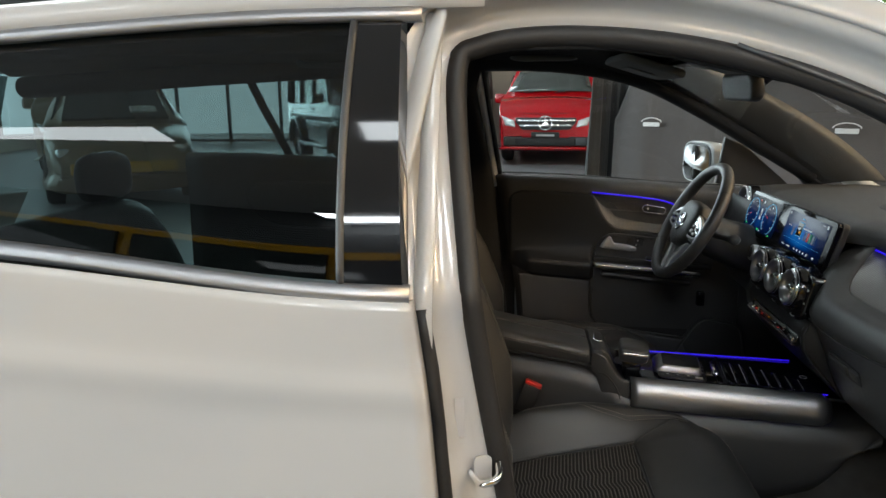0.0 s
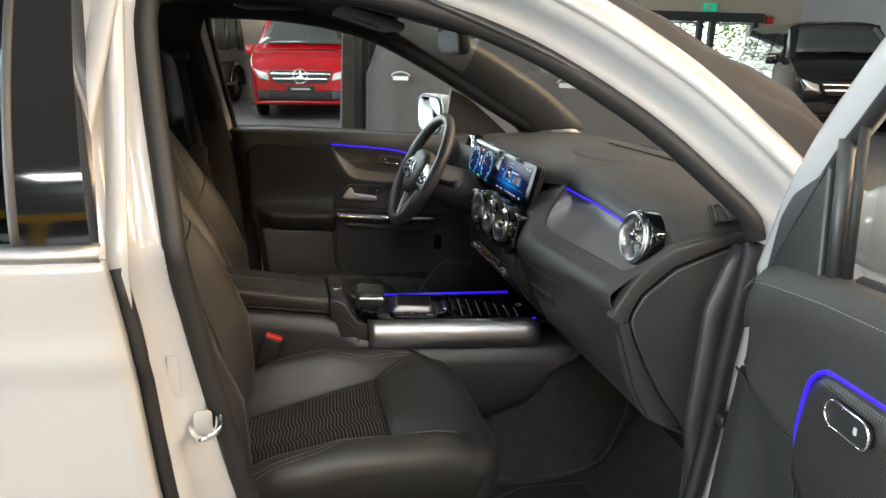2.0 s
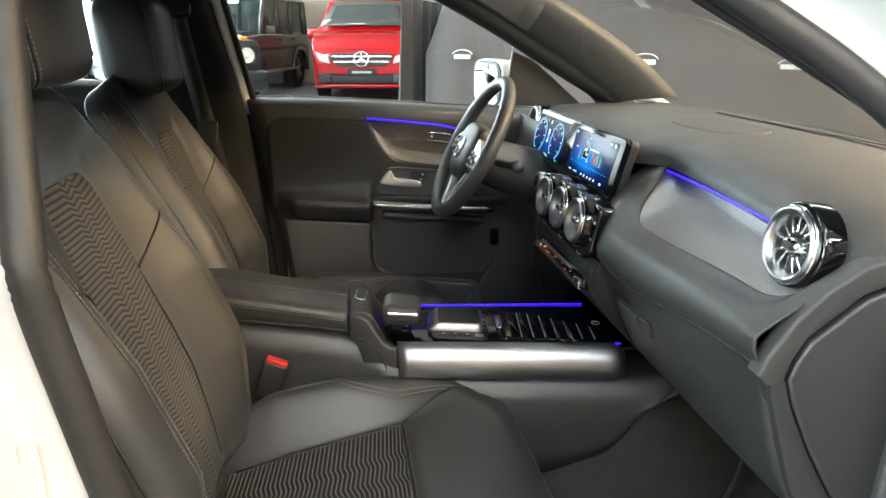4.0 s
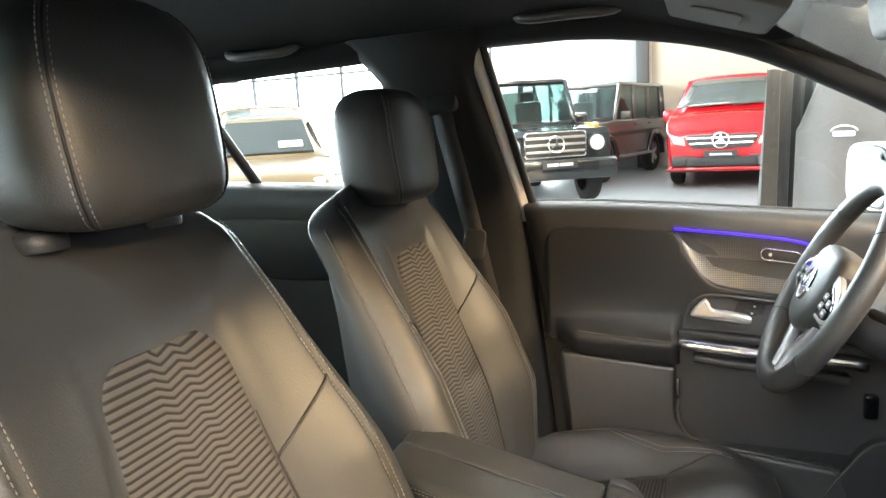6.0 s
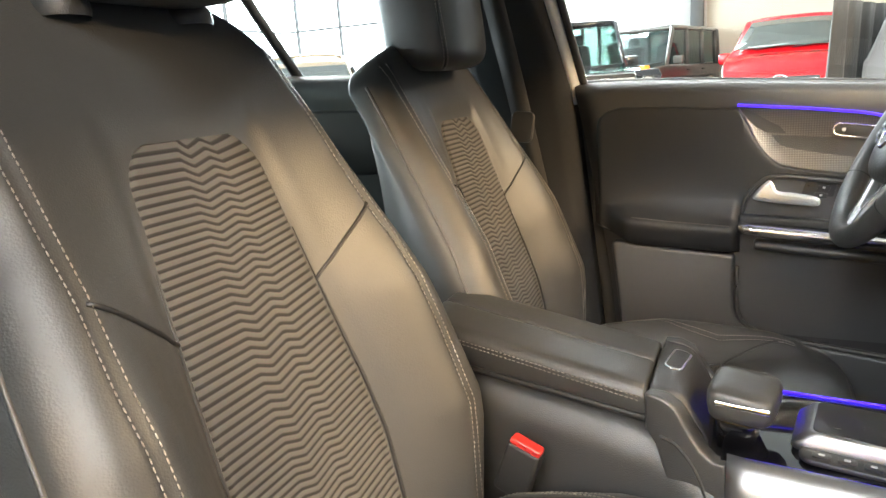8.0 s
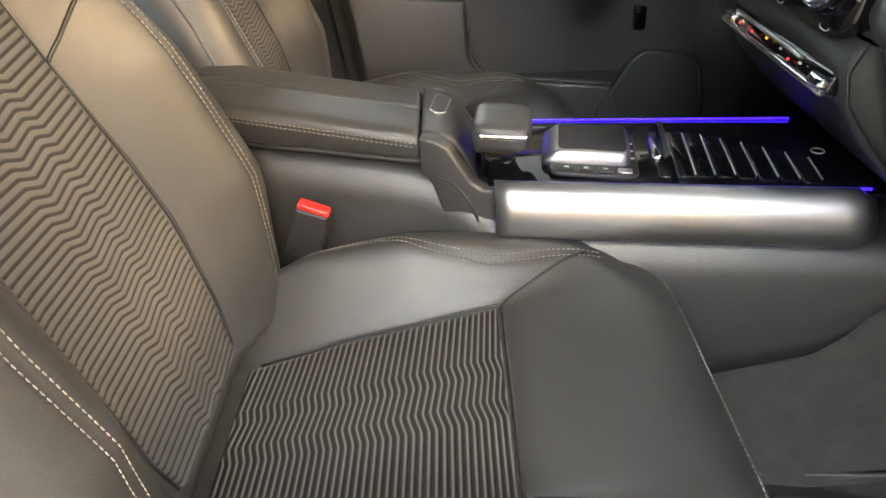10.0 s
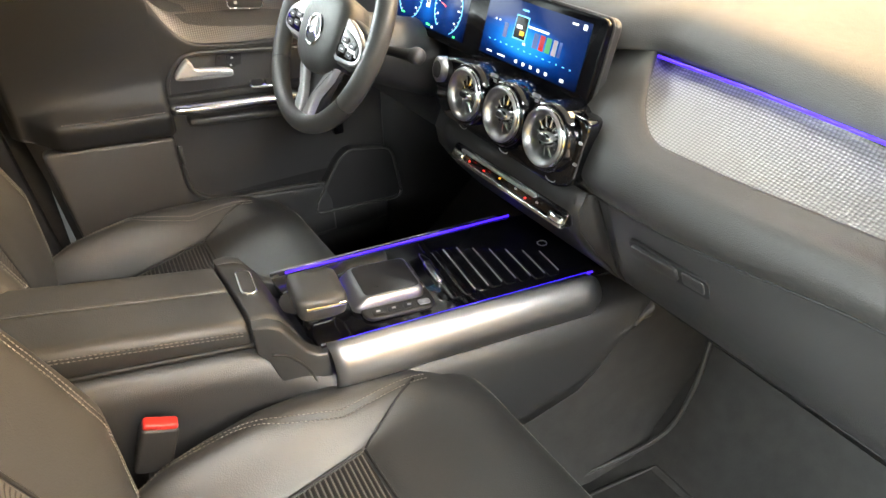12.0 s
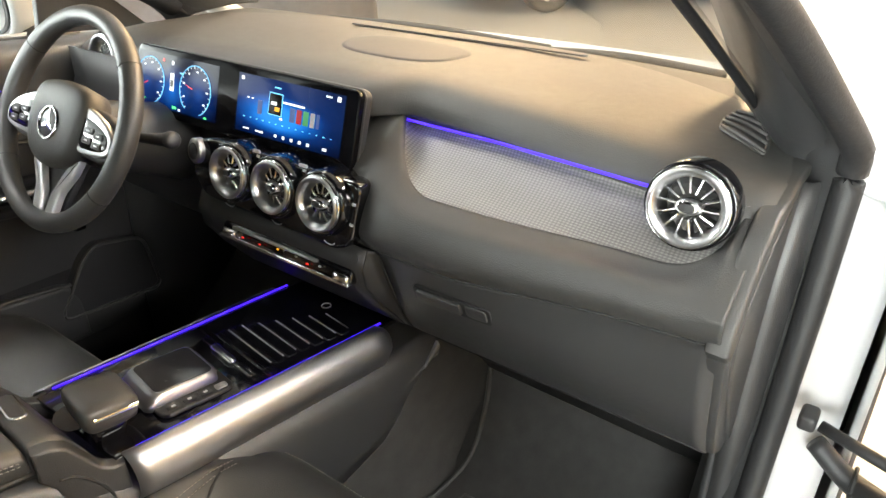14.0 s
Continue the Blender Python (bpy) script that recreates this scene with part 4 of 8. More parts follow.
for k in range(5):
    a, b = EDGE_A[2 + 5 * k], EDGE_B[2 + 5 * k]
    tube("slat", [(x, y, pad_z(x, y) + 0.0062) for x, y in (a + (b - a) * f for f in np.linspace(0, 1, 6))], 0.0030, M["plastic_soft"], grille, "", n=6)
rim = np.r_[EDGE_A, EDGE_B[::-1]]
tube("grille_rim", [(x, y, pad_z(x, y) + 0.0055) for x, y in rim[::2]], 0.0024, M["plastic_soft"], grille, "", n=6, closed=True)

# ---- steering wheel ----
wheel = thing("steering_wheel", "black leather steering wheel with silver lower spokes", "steering wheel", at=(-0.113, 0.341, 1.015))
wm = frame_at((-0.113, 0.341, 1.015), (0, -1, 0), (-0.882, 0, 0.471))
R = 0.168


def rim_point(a):
    return Vector((R * math.cos(a), R * math.sin(a) * (0.975 if math.sin(a) < 0 else 1.0), 0.0))


ANGLES = np.linspace(0, 2 * math.pi, 96, endpoint=False)
# the grips at ten to two and below are a little thicker
THICK = [0.0158 + 0.0016 * smoothstep(0.35, 0.75, abs(math.cos(a))) for a in ANGLES]
tube("rim", [tuple(wm @ rim_point(a)) for a in ANGLES], THICK, M["leather"], wheel, "black leather rim", n=18, closed=True, flat=0.95, up=tuple(wm.to_3x3() @ Vector((0, 0, 1))))
for a in (38, 142, 214, 326):
    ca, sa = math.cos(radians(a)), math.sin(radians(a))
    tube("rim_seam", [tuple(wm @ Vector((R * ca + 0.0174 * math.cos(b) * ca, R * sa * (0.975 if sa < 0 else 1) + 0.0174 * math.cos(b) * sa, 0.0168 * math.sin(b)))) for b in np.linspace(0, 2 * math.pi, 18, endpoint=False)], 0.0009, M["rubber"], wheel, n=5, closed=True)
hub = [(-0.078, 0.020), (-0.064, 0.050), (-0.030, 0.059), (0.0, 0.061), (0.030, 0.059), (0.064, 0.050), (0.078, 0.020), (0.074, -0.030), (0.052, -0.064), (0.0, -0.078), (-0.052, -0.064), (-0.074, -0.030)]
rows = []
out = spline(hub, 64, True)
for z, k in ((-0.030, 0.92), (-0.012, 0.985), (0.002, 1.0), (0.009, 0.985), (0.0145, 0.94), (0.018, 0.87), (0.0205, 0.75), (0.0222, 0.55), (0.0230, 0.3), (0.0232, 0.02)):
    rows.append([tuple(wm @ Vector((x * k, -0.006 + (y + 0.006) * k, z))) for x, y in out])
sheet("airbag_pad", rows, M["plastic_soft"], wheel, "dark padded wheel centre", ring=True, caps=True)
em = wm @ pose(0, -0.010, 0.0225)
lathe("emblem_disc", [(0.0, 0.0015), (0.020, 0.0015), (0.0235, 0.0)], M["touch"], wheel, "", em, 28)
lathe("emblem_ring", [(0.0225, 0.001), (0.0240, 0.0032), (0.0260, 0.0032), (0.0275, 0.0)], M["chrome"], wheel, "chrome emblem ring", em, 36)
for k in range(3):
    prism("emblem_bar", [(-0.0042, 0.0), (0.0042, 0.0), (0.0007, 0.0235), (-0.0007, 0.0235)], 0.0018, M["chrome"], wheel, "", em @ pose(0, 0, 0.001) @ Matrix.Rotation(radians(120 * k), 4, "Z"), 0.0006)
for side in (-1, 1):
    arm = [(side * 0.060, 0.034), (side * 0.110, 0.028), (side * 0.158, 0.010), (side * 0.160, -0.034), (side * 0.115, -0.046), (side * 0.062, -0.044)][::side]
    prism("side_spoke", arm, 0.020, M["plastic_dark"], wheel, "", wm @ pose(0, 0, -0.018), 0.005, 3)
    pod = [(side * 0.064, 0.027), (side * 0.110, 0.022), (side * 0.146, 0.002), (side * 0.152, -0.022), (side * 0.135, -0.034), (side * 0.095, -0.038), (side * 0.067, -0.032)]
    prism("switch_plate", [tuple(q) for q in spline(pod, 36, True)][::side], 0.011, M["satin"], wheel, "silver-edged switch plate", wm @ pose(0, 0, 0.0), 0.0035, 4)
    face = [(side * (0.108 + (abs(x) - 0.108) * 0.80), -0.009 + (z + 0.006) * 0.66) for x, z in pod]
    prism("switch_face", [tuple(q) for q in spline(face, 30, True)][::side], 0.0030, M["piano"], wheel, "", wm @ pose(0, 0, 0.0095), 0.001)
    for k in range(2):
        for j in range(2):
            prism("switch_key", rounded(0.023, 0.0105, 0.003, 3), 0.0030, M["plastic_dark"], wheel, "", wm @ pose(side * (0.094 + 0.027 * k), -0.002 - 0.0145 * j - 0.004 * k, 0.0115), 0.0008)
            prism("key_mark", rounded(0.008, 0.0022, 0.001, 2), 0.0005, M["grey_icon"], wheel, "", wm @ pose(side * (0.094 + 0.027 * k), -0.002 - 0.0145 * j - 0.004 * k, 0.0144))
    prong = [(side * 0.042, -0.062), (side * 0.070, -0.050), (side * 0.060, -0.078), (side * 0.036, -0.112), (side * 0.028, -0.168), (side * 0.003, -0.168), (side * 0.010, -0.120)][::side]
    prism("lower_spoke", fillet(prong, 0.007), 0.014, M["satin"], wheel, "satin silver lower spoke", wm @ pose(0, 0, -0.014), 0.004, 3)
prism("spoke_back", [(-0.026, -0.160), (0.026, -0.160), (0.055, -0.055), (-0.055, -0.055)], 0.012, M["plastic_dark"], wheel, "", wm @ pose(0, 0, -0.028), 0.003)
tube("column_shroud", [(-0.100, 0.341, 1.00), (-0.045, 0.341, 0.972), (0.09, 0.341, 0.925)], (0.050, 0.058, 0.07), M["plastic"], wheel, "black steering column shroud", n=20, steps=12)
for side in (-1, 1):
    st = tube("stalk", [(-0.062, 0.341 + side * 0.04, 0.985), (-0.050, 0.341 + side * 0.10, 0.990), (-0.045, 0.341 + side * 0.150, 0.996), (-0.043, 0.341 + side * 0.172, 0.999)], (0.008, 0.0075, 0.010, 0.014), M["plastic_dark"], wheel, "black column stalk", n=12, steps=14)
    lathe("stalk_head", [(0.0, 0.008), (0.009, 0.007), (0.0135, 0.002), (0.014, -0.006)], M["plastic"], st, "", frame_at((-0.043, 0.341 + side * 0.176, 0.9995), (1, 0, 0), (0, side, 0.1)), 16)

# ---- centre console ----
console = thing("centre_console", "dark centre console with gloss black top and silver rails", "console", at=(-0.25, 0.03, 0.26))


def con_mid(x):
    """The middle line of the console."""
    return 0.050 - 0.145 * (x + 0.32)


def con_half(x):
    return np.interp(x, (-0.75, -0.42, -0.32, 0.12), (0.078, 0.082, 0.108, 0.116))


def flank_z(x):
    """The lower edge of the hard side panel."""
    return np.interp(x, (-0.76, -0.15, -0.03, 0.069, 0.110, 0.126, 0.191, 0.21), (0.36, 0.40, 0.44, 0.479, 0.52, 0.555, 0.618, 0.64))


rows = []
for x in np.linspace(-0.76, 0.20, 60):
    c, h = con_mid(x), con_half(x) + (0.004 if x < -0.33 else 0.012)
    top = np.interp(x, (-0.76, -0.44, -0.36, -0.33, -0.30, 0.12, 0.20), (0.752, 0.716, 0.690, 0.665, 0.640, 0.640, 0.650))
    zf = flank_z(x)
    side = [(h - 0.004, zf), (h + 0.010, zf + 0.002), (h + 0.016, zf + 0.3 * (top - 0.05 - zf)), (h + 0.012, zf + 0.7 * (top - 0.05 - zf)), (h + 0.010, top - 0.05), (h + 0.003, top - 0.012), (h - 0.015, top)]
    rows.append([(x, c - y, z) for y, z in side] + [(x, c, top)] + [(x, c + y, z) for y, z in side[::-1]])
sheet("console_body", rows, M["plastic"], console, "dark grained console body")
rows = []
for x in np.linspace(-0.76, 0.50, 30):
    c, h = con_mid(min(x, 0.20)) - 0.06 * max(0, x - 0.20), con_half(x)
    zt = 0.62 if x < 0.2 else 0.62 + 0.1 * (x - 0.2)
    rows.append([(x, c - y, z) for y, z in ((h + 0.050, 0.25), (h + 0.022, 0.30), (h + 0.006, 0.42), (h - 0.002, zt))] + [(x, c + y, z) for y, z in ((h - 0.002, zt), (h + 0.006, 0.42), (h + 0.03, 0.25))])
sheet("tunnel_carpet", rows, M["carpet"], console, "dark carpet on the tunnel")
# gloss black tray
top = [(-0.335, con_mid(-0.335) - 0.1), (0.135, con_mid(0.135) - 0.108), (0.135, con_mid(0.135) + 0.108), (-0.335, con_mid(-0.335) + 0.1)]
prism("gloss_tray", top, 0.012, M["piano"], console, "gloss black console top", pose(0, 0, 0.688), 0.003)
for side, nm in ((-1, "near"), (1, "far")):
    rail = []
    for x in np.linspace(-0.328, 0.100, 24):
        c, h = con_mid(x) + side * (con_half(x) - 0.002), 0
        end = 1 - max(0, (x - 0.085) / 0.015) * 0.35
        rail.append([(x, c + side * (0.001 + 0.030 * math.sin(a)) * end - side * 0.004, 0.668 + 0.040 * math.cos(a) * end) for a in np.linspace(0.05 if side < 0 else 0.95, 2.3, 14)])
    sheet("silver_rail", rail, M["silver"], console, "satin silver side rail", thick=0.003)
    tube("light_line", [(x, con_mid(x) + side * (con_half(x) - 0.0045), 0.7070 if side < 0 else 0.7006) for x in np.linspace(-0.31, 0.095, 20)], 0.0017, M["blue"], console, "glowing blue light line", n=8)
    sock = [(-0.4135, 0.760), (-0.394, 0.760), (-0.377, 0.752), (-0.362, 0.728), (-0.348, 0.707), (-0.334, 0.698), (-0.320, 0.699), (-0.318, 0.638), (-0.368, 0.638), (-0.388, 0.660), (-0.400, 0.700), (-0.4135, 0.716)]
    prism("rail_socket", [(x + 0.37, z) for x, z in sock[::-1]], 0.022, M["plastic"], console, "dark socket at the rail's end", pose(-0.37, con_mid(-0.37) + side * (con_half(-0.37) - 0.002) + 0.011, 0, 0, 0, -9 + side * 9) @ pose(0, 0, 0, 90, 0, 0), 0.004, 3)
    if side < 0:
        groove = spline([(-0.400, 0.712), (-0.384, 0.708), (-0.366, 0.690), (-0.354, 0.668), (-0.347, 0.645)], 24)
        tube("socket_groove", [(x, con_mid(-0.37) - con_half(-0.37) + 0.002 - 0.0125 - 0.30 * (x + 0.37), z) for x, z in groove], 0.0022, M["rubber"], console, n=6)
# roller cover
for k in range(8):
    x = -0.096 + 0.0225 * k
    far, near = np.interp(x, (-0.09, -0.05, 0.01, 0.07), (0.075, 0.062, 0.017, -0.030)), np.interp(x, (-0.1, -0.02, 0.06), (-0.050, -0.060, -0.083))
    half, cy = 0.5 * (far - near), 0.5 * (far + near)
    prism("cover_slat", rounded(0.0185, 2 * half + 0.012, 0.004, 3), 0.0018, M["piano"], console, "", pose(x - 0.010, cy, 0.7003, 0, 0, -8.3), 0.0012)
    prism("slat_edge", [(-0.0010, -half), (0.0010, -half), (0.0010, half), (-0.0010, half)], 0.0012, M["satin"], console, "", pose(x + 0.0015, cy, 0.7012, 0, 0, -8.3))
prism("cover_pull", rounded(0.014, 0.062, 0.006, 4), 0.008, M["chrome"], console, "chrome cover pull", pose(-0.112, con_mid(-0.112) + 0.0, 0.700, 0, 0, -8.3), 0.003, 3)
prism("cover_frame", rounded(0.008, 0.19, 0.003, 3), 0.002, M["piano"], console, "", pose(-0.097, con_mid(-0.1), 0.7005, 0, 0, -8.3))
tube("key_mark", [(0.088 + 0.008 * math.cos(a), con_mid(0.09) + 0.005 + 0.008 * math.sin(a), 0.7005) for a in np.linspace(0, 2 * math.pi, 20, endpoint=False)], 0.0007, M["grey_icon"], console, n=5, closed=True)

# armrest lid, split along its middle
def lid_top(x):
    return 0.762 + 0.155 * (-0.418 - x)


def lid_low(x):
    return 0.724 + 0.105 * (-0.414 - x)


lid = None
for side in (-1, 1):
    rows = []
    for x in np.r_[-0.724, -0.7225, np.linspace(-0.719, -0.423, 16), -0.4195, -0.418]:
        e = {-0.724: 0.007, -0.7225: 0.002, -0.4195: 0.0015, -0.418: 0.006}.get(round(float(x), 4), 0.0)
        c, h, t, b = con_mid(x), 0.082 - 0.6 * e, lid_top(x) - e, lid_low(x)
        prof = [(0.0012, b + 0.01), (0.0012, t - 0.004), (0.0042, t + 0.0012), (0.012, t + 0.0022), (0.45 * h, t + 0.0018), (h - 0.016, t - 0.0005), (h - 0.006, t - 0.0045), (h - 0.0005, t - 0.012), (h + 0.001, t - 0.020), (h, b + 0.006), (h - 0.003, b)]
        rows.append([(x, c + side * y, z) for y, z in spline(prof, 40)])
    half = sheet("armrest_lid", rows, M["leather"], console, "black stitched armrest lid", caps=True)
    lid = lid or half
    for k in (-0.0150, -0.0200):
        stitches("lid_stitching", [(x, con_mid(x) + side * 0.0834, lid_top(x) + k) for x in np.linspace(-0.71, -0.425, 40)], half)
    tube("lid_gap", [(x, con_mid(x) + side * 0.0790, lid_low(x) - 0.003) for x in np.linspace(-0.73, -0.41, 12)], 0.0042, M["rubber"], console, n=6)
# bridge with the pad in front of the lid
rows = []
for y in np.linspace(-0.080, 0.080, 12):
    d = 0.004 * (y / 0.08) ** 2
    prof = [(-0.414, 0.715), (-0.4135, 0.757 - d), (-0.407, 0.7615 - d), (-0.380, 0.755 - d), (-0.364, 0.730), (-0.348, 0.694)]
    rows.append([(x, con_mid(x) + y, z) for x, z in spline(prof, 18)])
sheet("pad_bridge", rows, M["plastic"], console, "", thick=0.004)
for side in (-1, 1):
    sheet("bridge_side", [[(-0.414, con_mid(-0.414) + side * 0.080, z0), (-0.376, con_mid(-0.376) + side * 0.080, z1), (-0.343, con_mid(-0.343) + side * 0.084, z2)] for z0, z1, z2 in ((0.756, 0.748, 0.694), (0.705, 0.690, 0.672))], M["plastic"], console, "", thick=0.004)
pm = frame_at((-0.391, con_mid(-0.391) + 0.012, 0.7600), (1, -0.145, -0.22), (0.22, 0, 1))
prism("phone_pad", rounded(0.024, 0.066, 0.010), 0.0035, M["bright"], console, "silver-edged oval pad", pm, 0.001)
prism("pad_face", rounded(0.019, 0.060, 0.008), 0.0022, M["plastic"], console, "", pm @ pose(0, 0, 0.002), 0.0005)
prism("cup_hole", [(0.022 * math.cos(a), 0.03 * math.sin(a)) for a in np.linspace(0, 2 * math.pi, 24, endpoint=False)], 0.001, M["plastic_dark"], console, "", pose(-0.327, con_mid(-0.327) + 0.02, 0.7002, 0, 0, -8.3))
# hand rest and touchpad
hr = thing("hand_rest", "black padded hand rest with chrome edge on the console", "hand rest", at=(-0.31, 0.0, 0.70))
hm = pose(-0.312, 0.004, 0.0, 0, 0, -8.3)
def rest_ring(levels):
    rows = []
    for z, sx, sy, dx in levels:
        ring = []
        for a in np.linspace(0, 2 * math.pi, 64, endpoint=False):
            ex, ey = np.sign(math.cos(a)) * abs(math.cos(a)) ** 0.36, np.sign(math.sin(a)) * abs(math.sin(a)) ** 0.36
            ring.append(tuple(hm @ Vector((dx + sx * ex, sy * ey, z - 0.10 * (dx + sx * ex) * (z - 0.70) / 0.07))))
        rows.append(ring)
    return rows


sheet("rest_stem", rest_ring(((0.698, 0.020, 0.028, -0.006), (0.730, 0.024, 0.032, -0.004), (0.738, 0.024, 0.032, -0.004))), M["piano"], hr, "gloss black stem", ring=True, caps=True)
sheet("rest_pad", rest_ring(((0.733, 0.022, 0.028, -0.002), (0.735, 0.029, 0.036, -0.002), (0.740, 0.0335, 0.041, -0.001), (0.752, 0.0365, 0.0435, 0.0), (0.762, 0.0365, 0.0430, 0.0), (0.767, 0.0350, 0.0412, 0.0), (0.7705, 0.0315, 0.0375, 0.001), (0.7725, 0.020, 0.024, 0.001), (0.773, 0.006, 0.008, 0.001))), M["leather"], hr, "", ring=True, caps=True)
sheet("chrome_trim", [[tuple(hm @ Vector((x, -0.0422 - dy, 0.7580 + dz - 0.05 * x))) for dy, dz in ((0.0, -0.0035), (0.0014, -0.0018), (0.0014, 0.0018), (0.0, 0.0035))] for x in np.linspace(-0.024, 0.031, 8)], M["chrome"], hr, "chrome edge strip")
tp = thing("touchpad", "silver-edged black console touchpad", "touchpad", at=(-0.19, 0.02, 0.70))
tm = pose(-0.198, 0.022, 0.700, 0, 3, -8.3)
prism("key_ledge", rounded(0.112, 0.132, 0.016), 0.007, M["plastic_dark"], tp, "", tm @ pose(0.004, -0.003, 0), 0.003, 3)
rows = []
for z, x0, x1, y0, y1 in ((0.002, -0.062, 0.050, -0.044, 0.050), (0.010, -0.060, 0.050, -0.043, 0.050), (0.019, -0.050, 0.049, -0.041, 0.049), (0.0225, -0.046, 0.047, -0.039, 0.047), (0.0235, -0.043, 0.045, -0.037, 0.045)):
    rows.append([tuple(tm @ Vector((0.5 * (x0 + x1) + u * (x1 - x0), 0.5 * (y0 + y1) + v * (y1 - y0), z))) for u, v in rounded(1.0, 1.0, 0.12, 5)])
sheet("pad_base", rows, M["silver"], tp, "satin silver touchpad body", ring=True, caps=True)
prism("pad_surface", rounded(0.086, 0.080, 0.010), 0.0018, M["touch"], tp, "dark satin touch surface", tm @ pose(0.001, 0.004, 0.0228), 0.0008)
for k in range(4):
    prism("pad_key", rounded(0.018, 0.012, 0.003, 3), 0.003, M["silver"] if k == 3 else M["plastic_dark"], tp, "", tm @ pose(-0.030 + 0.024 * k, -0.057, 0.006), 0.0008)
    prism("key_mark", rounded(0.006, 0.004, 0.001, 2), 0.0006, M["grey_icon"], tp, "", tm @ pose(-0.030 + 0.024 * k, -0.057, 0.0092))
for k in range(3):
    prism("key_mark", rounded(0.005, 0.004, 0.001, 2), 0.0006, M["grey_icon"], tp, "", tm @ pose(0.054, -0.02 + 0.022 * k, 0.0072))

# ---- belt buckles ----
def buckle(x, y, z, turn):
    b = thing("belt_buckle", "black seat belt buckle with a red button", "belt buckle", "belt buckles", at=(x, y, z - 0.1))
    m = pose(x, y, z, 0, 20, turn)
    prism("shell", rounded(0.046, 0.024, 0.006), 0.072, M["plastic_dark"], b, "", m @ pose(0, 0, -0.075), 0.004)
    prism("button", rounded(0.042, 0.018, 0.004), 0.012, M["red"], b, "red release button", m @ pose(0, 0, -0.008), 0.003)
    tube("stalk", [tuple(m @ Vector((0, 0, -0.07))), (x - 0.05, y, z - 0.17)], 0.008, M["plastic_dark"], b, n=8, flat=0.5)
    return b


buckle(-0.556, -0.048, 0.682, -8)
buckle(-0.585, 0.195, 0.660, -8)

# ---- the white car's shell ----
body = thing("white_car", "white compact car body with its front passenger door open", "car", at=(-0.6, 0.05, 0))


def side_y(x, z):
    """The near side's skin."""
    return -0.800 + 0.50 * max(0.0, z - 1.10) ** 1.0 + 0.03 * max(0.0, 0.9 - z) * 0.4 + 0.05 * max(0.0, x - 0.0) ** 2


OPEN = [(-0.702, 1.390), (-0.675, 1.12), (-0.656, 0.99), (-0.606, 0.72), (-0.550, 0.50), (-0.44, 0.405), (0.02, 0.405), (0.155, 0.50), (0.196, 0.66), (0.212, 0.85),
        (0.228, 1.00), (0.232, 1.085), (0.165, 1.160), (0.040, 1.265), (-0.140, 1.370), (-0.33, 1.432), (-0.52, 1.455), (-0.665, 1.443)]
loop = spline(OPEN, 150, True)
cen = loop.mean(0)
tan = np.roll(loop, -1, 0) - np.roll(loop, 1, 0)
nor = np.stack([tan[:, 1], -tan[:, 0]], 1)
nor /= np.linalg.norm(nor, axis=1)[:, None]
if ((loop + nor * 0.01 - cen) ** 2).sum() < ((loop - cen) ** 2).sum():
    nor = -nor


def ring_at(out, inward):
    q = loop + nor * out
    return [(x, side_y(x, z) + inward, z) for x, z in q]


tube("door_seal", ring_at(0.002, 0.088), 0.017, M["rubber"], body, "black rubber door seal", n=10, closed=True)
rings = [ring_at(o, i) for o, i in ((0.004, 0.105), (0.014, 0.078), (0.030, 0.074), (0.048, 0.066), (0.056, 0.040), (0.064, 0.022), (0.074, 0.016), (0.080, 0.012))]
sheet("door_frame", rings, M["paint"], body, "white painted door frame", ring=True)
sheet("inner_trim", [ring_at(o, i) for o, i in ((0.000, 0.095), (0.002, 0.108), (0.030, 0.140), (0.085, 0.17))], M["plastic"], body, "dark trim inside the door frame", ring=True)

# the pillar and roof edge run on from the frame over the opening
upper = [k for k in range(len(loop)) if loop[k][1] > 1.02 and (loop[k][0] > 0.15 or loop[k][1] > 1.10) and loop[k][0] > -0.69]
start = max(range(len(upper)), key=lambda k: upper[k] - upper[k - 1] if k else (upper[0] - upper[-1]) % len(loop))
upper = upper[start:] + upper[:start]


def pillar_ring(out, inward):
    return [(loop[k][0] + nor[k][0] * out, side_y(loop[k][0], loop[k][1] + nor[k][1] * out) + inward, loop[k][1] + nor[k][1] * out) for k in upper]


sheet("windscreen_pillar", [pillar_ring(o, i) for o, i in ((0.079, 0.012), (0.084, 0.007), (0.092, 0.006), (0.104, 0.009), (0.116, 0.017), (0.125, 0.030), (0.131, 0.052), (0.134, 0.080), (0.134, 0.115))], M["paint"], body, "white painted windscreen pillar", thick=0.003)
# roof, with the near rail
rows = []
for x in np.linspace(-2.5, -0.12, 24):
    front = smoothstep(-0.55, -0.10, x)
    zr = 1.600 - 0.075 * front - 0.06 * smoothstep(-1.5, -2.5, x)
    row = [(x, y, zr - 0.055 * ((y - 0.045) / 0.60) ** 2 - 0.03 * ((y - 0.045) / 0.60) ** 8) for y in np.linspace(-0.480, 0.655, 30)]
    rows.append(row)
sheet("roof", rows, M["paint"], body, "white painted roof", thick=0.012)
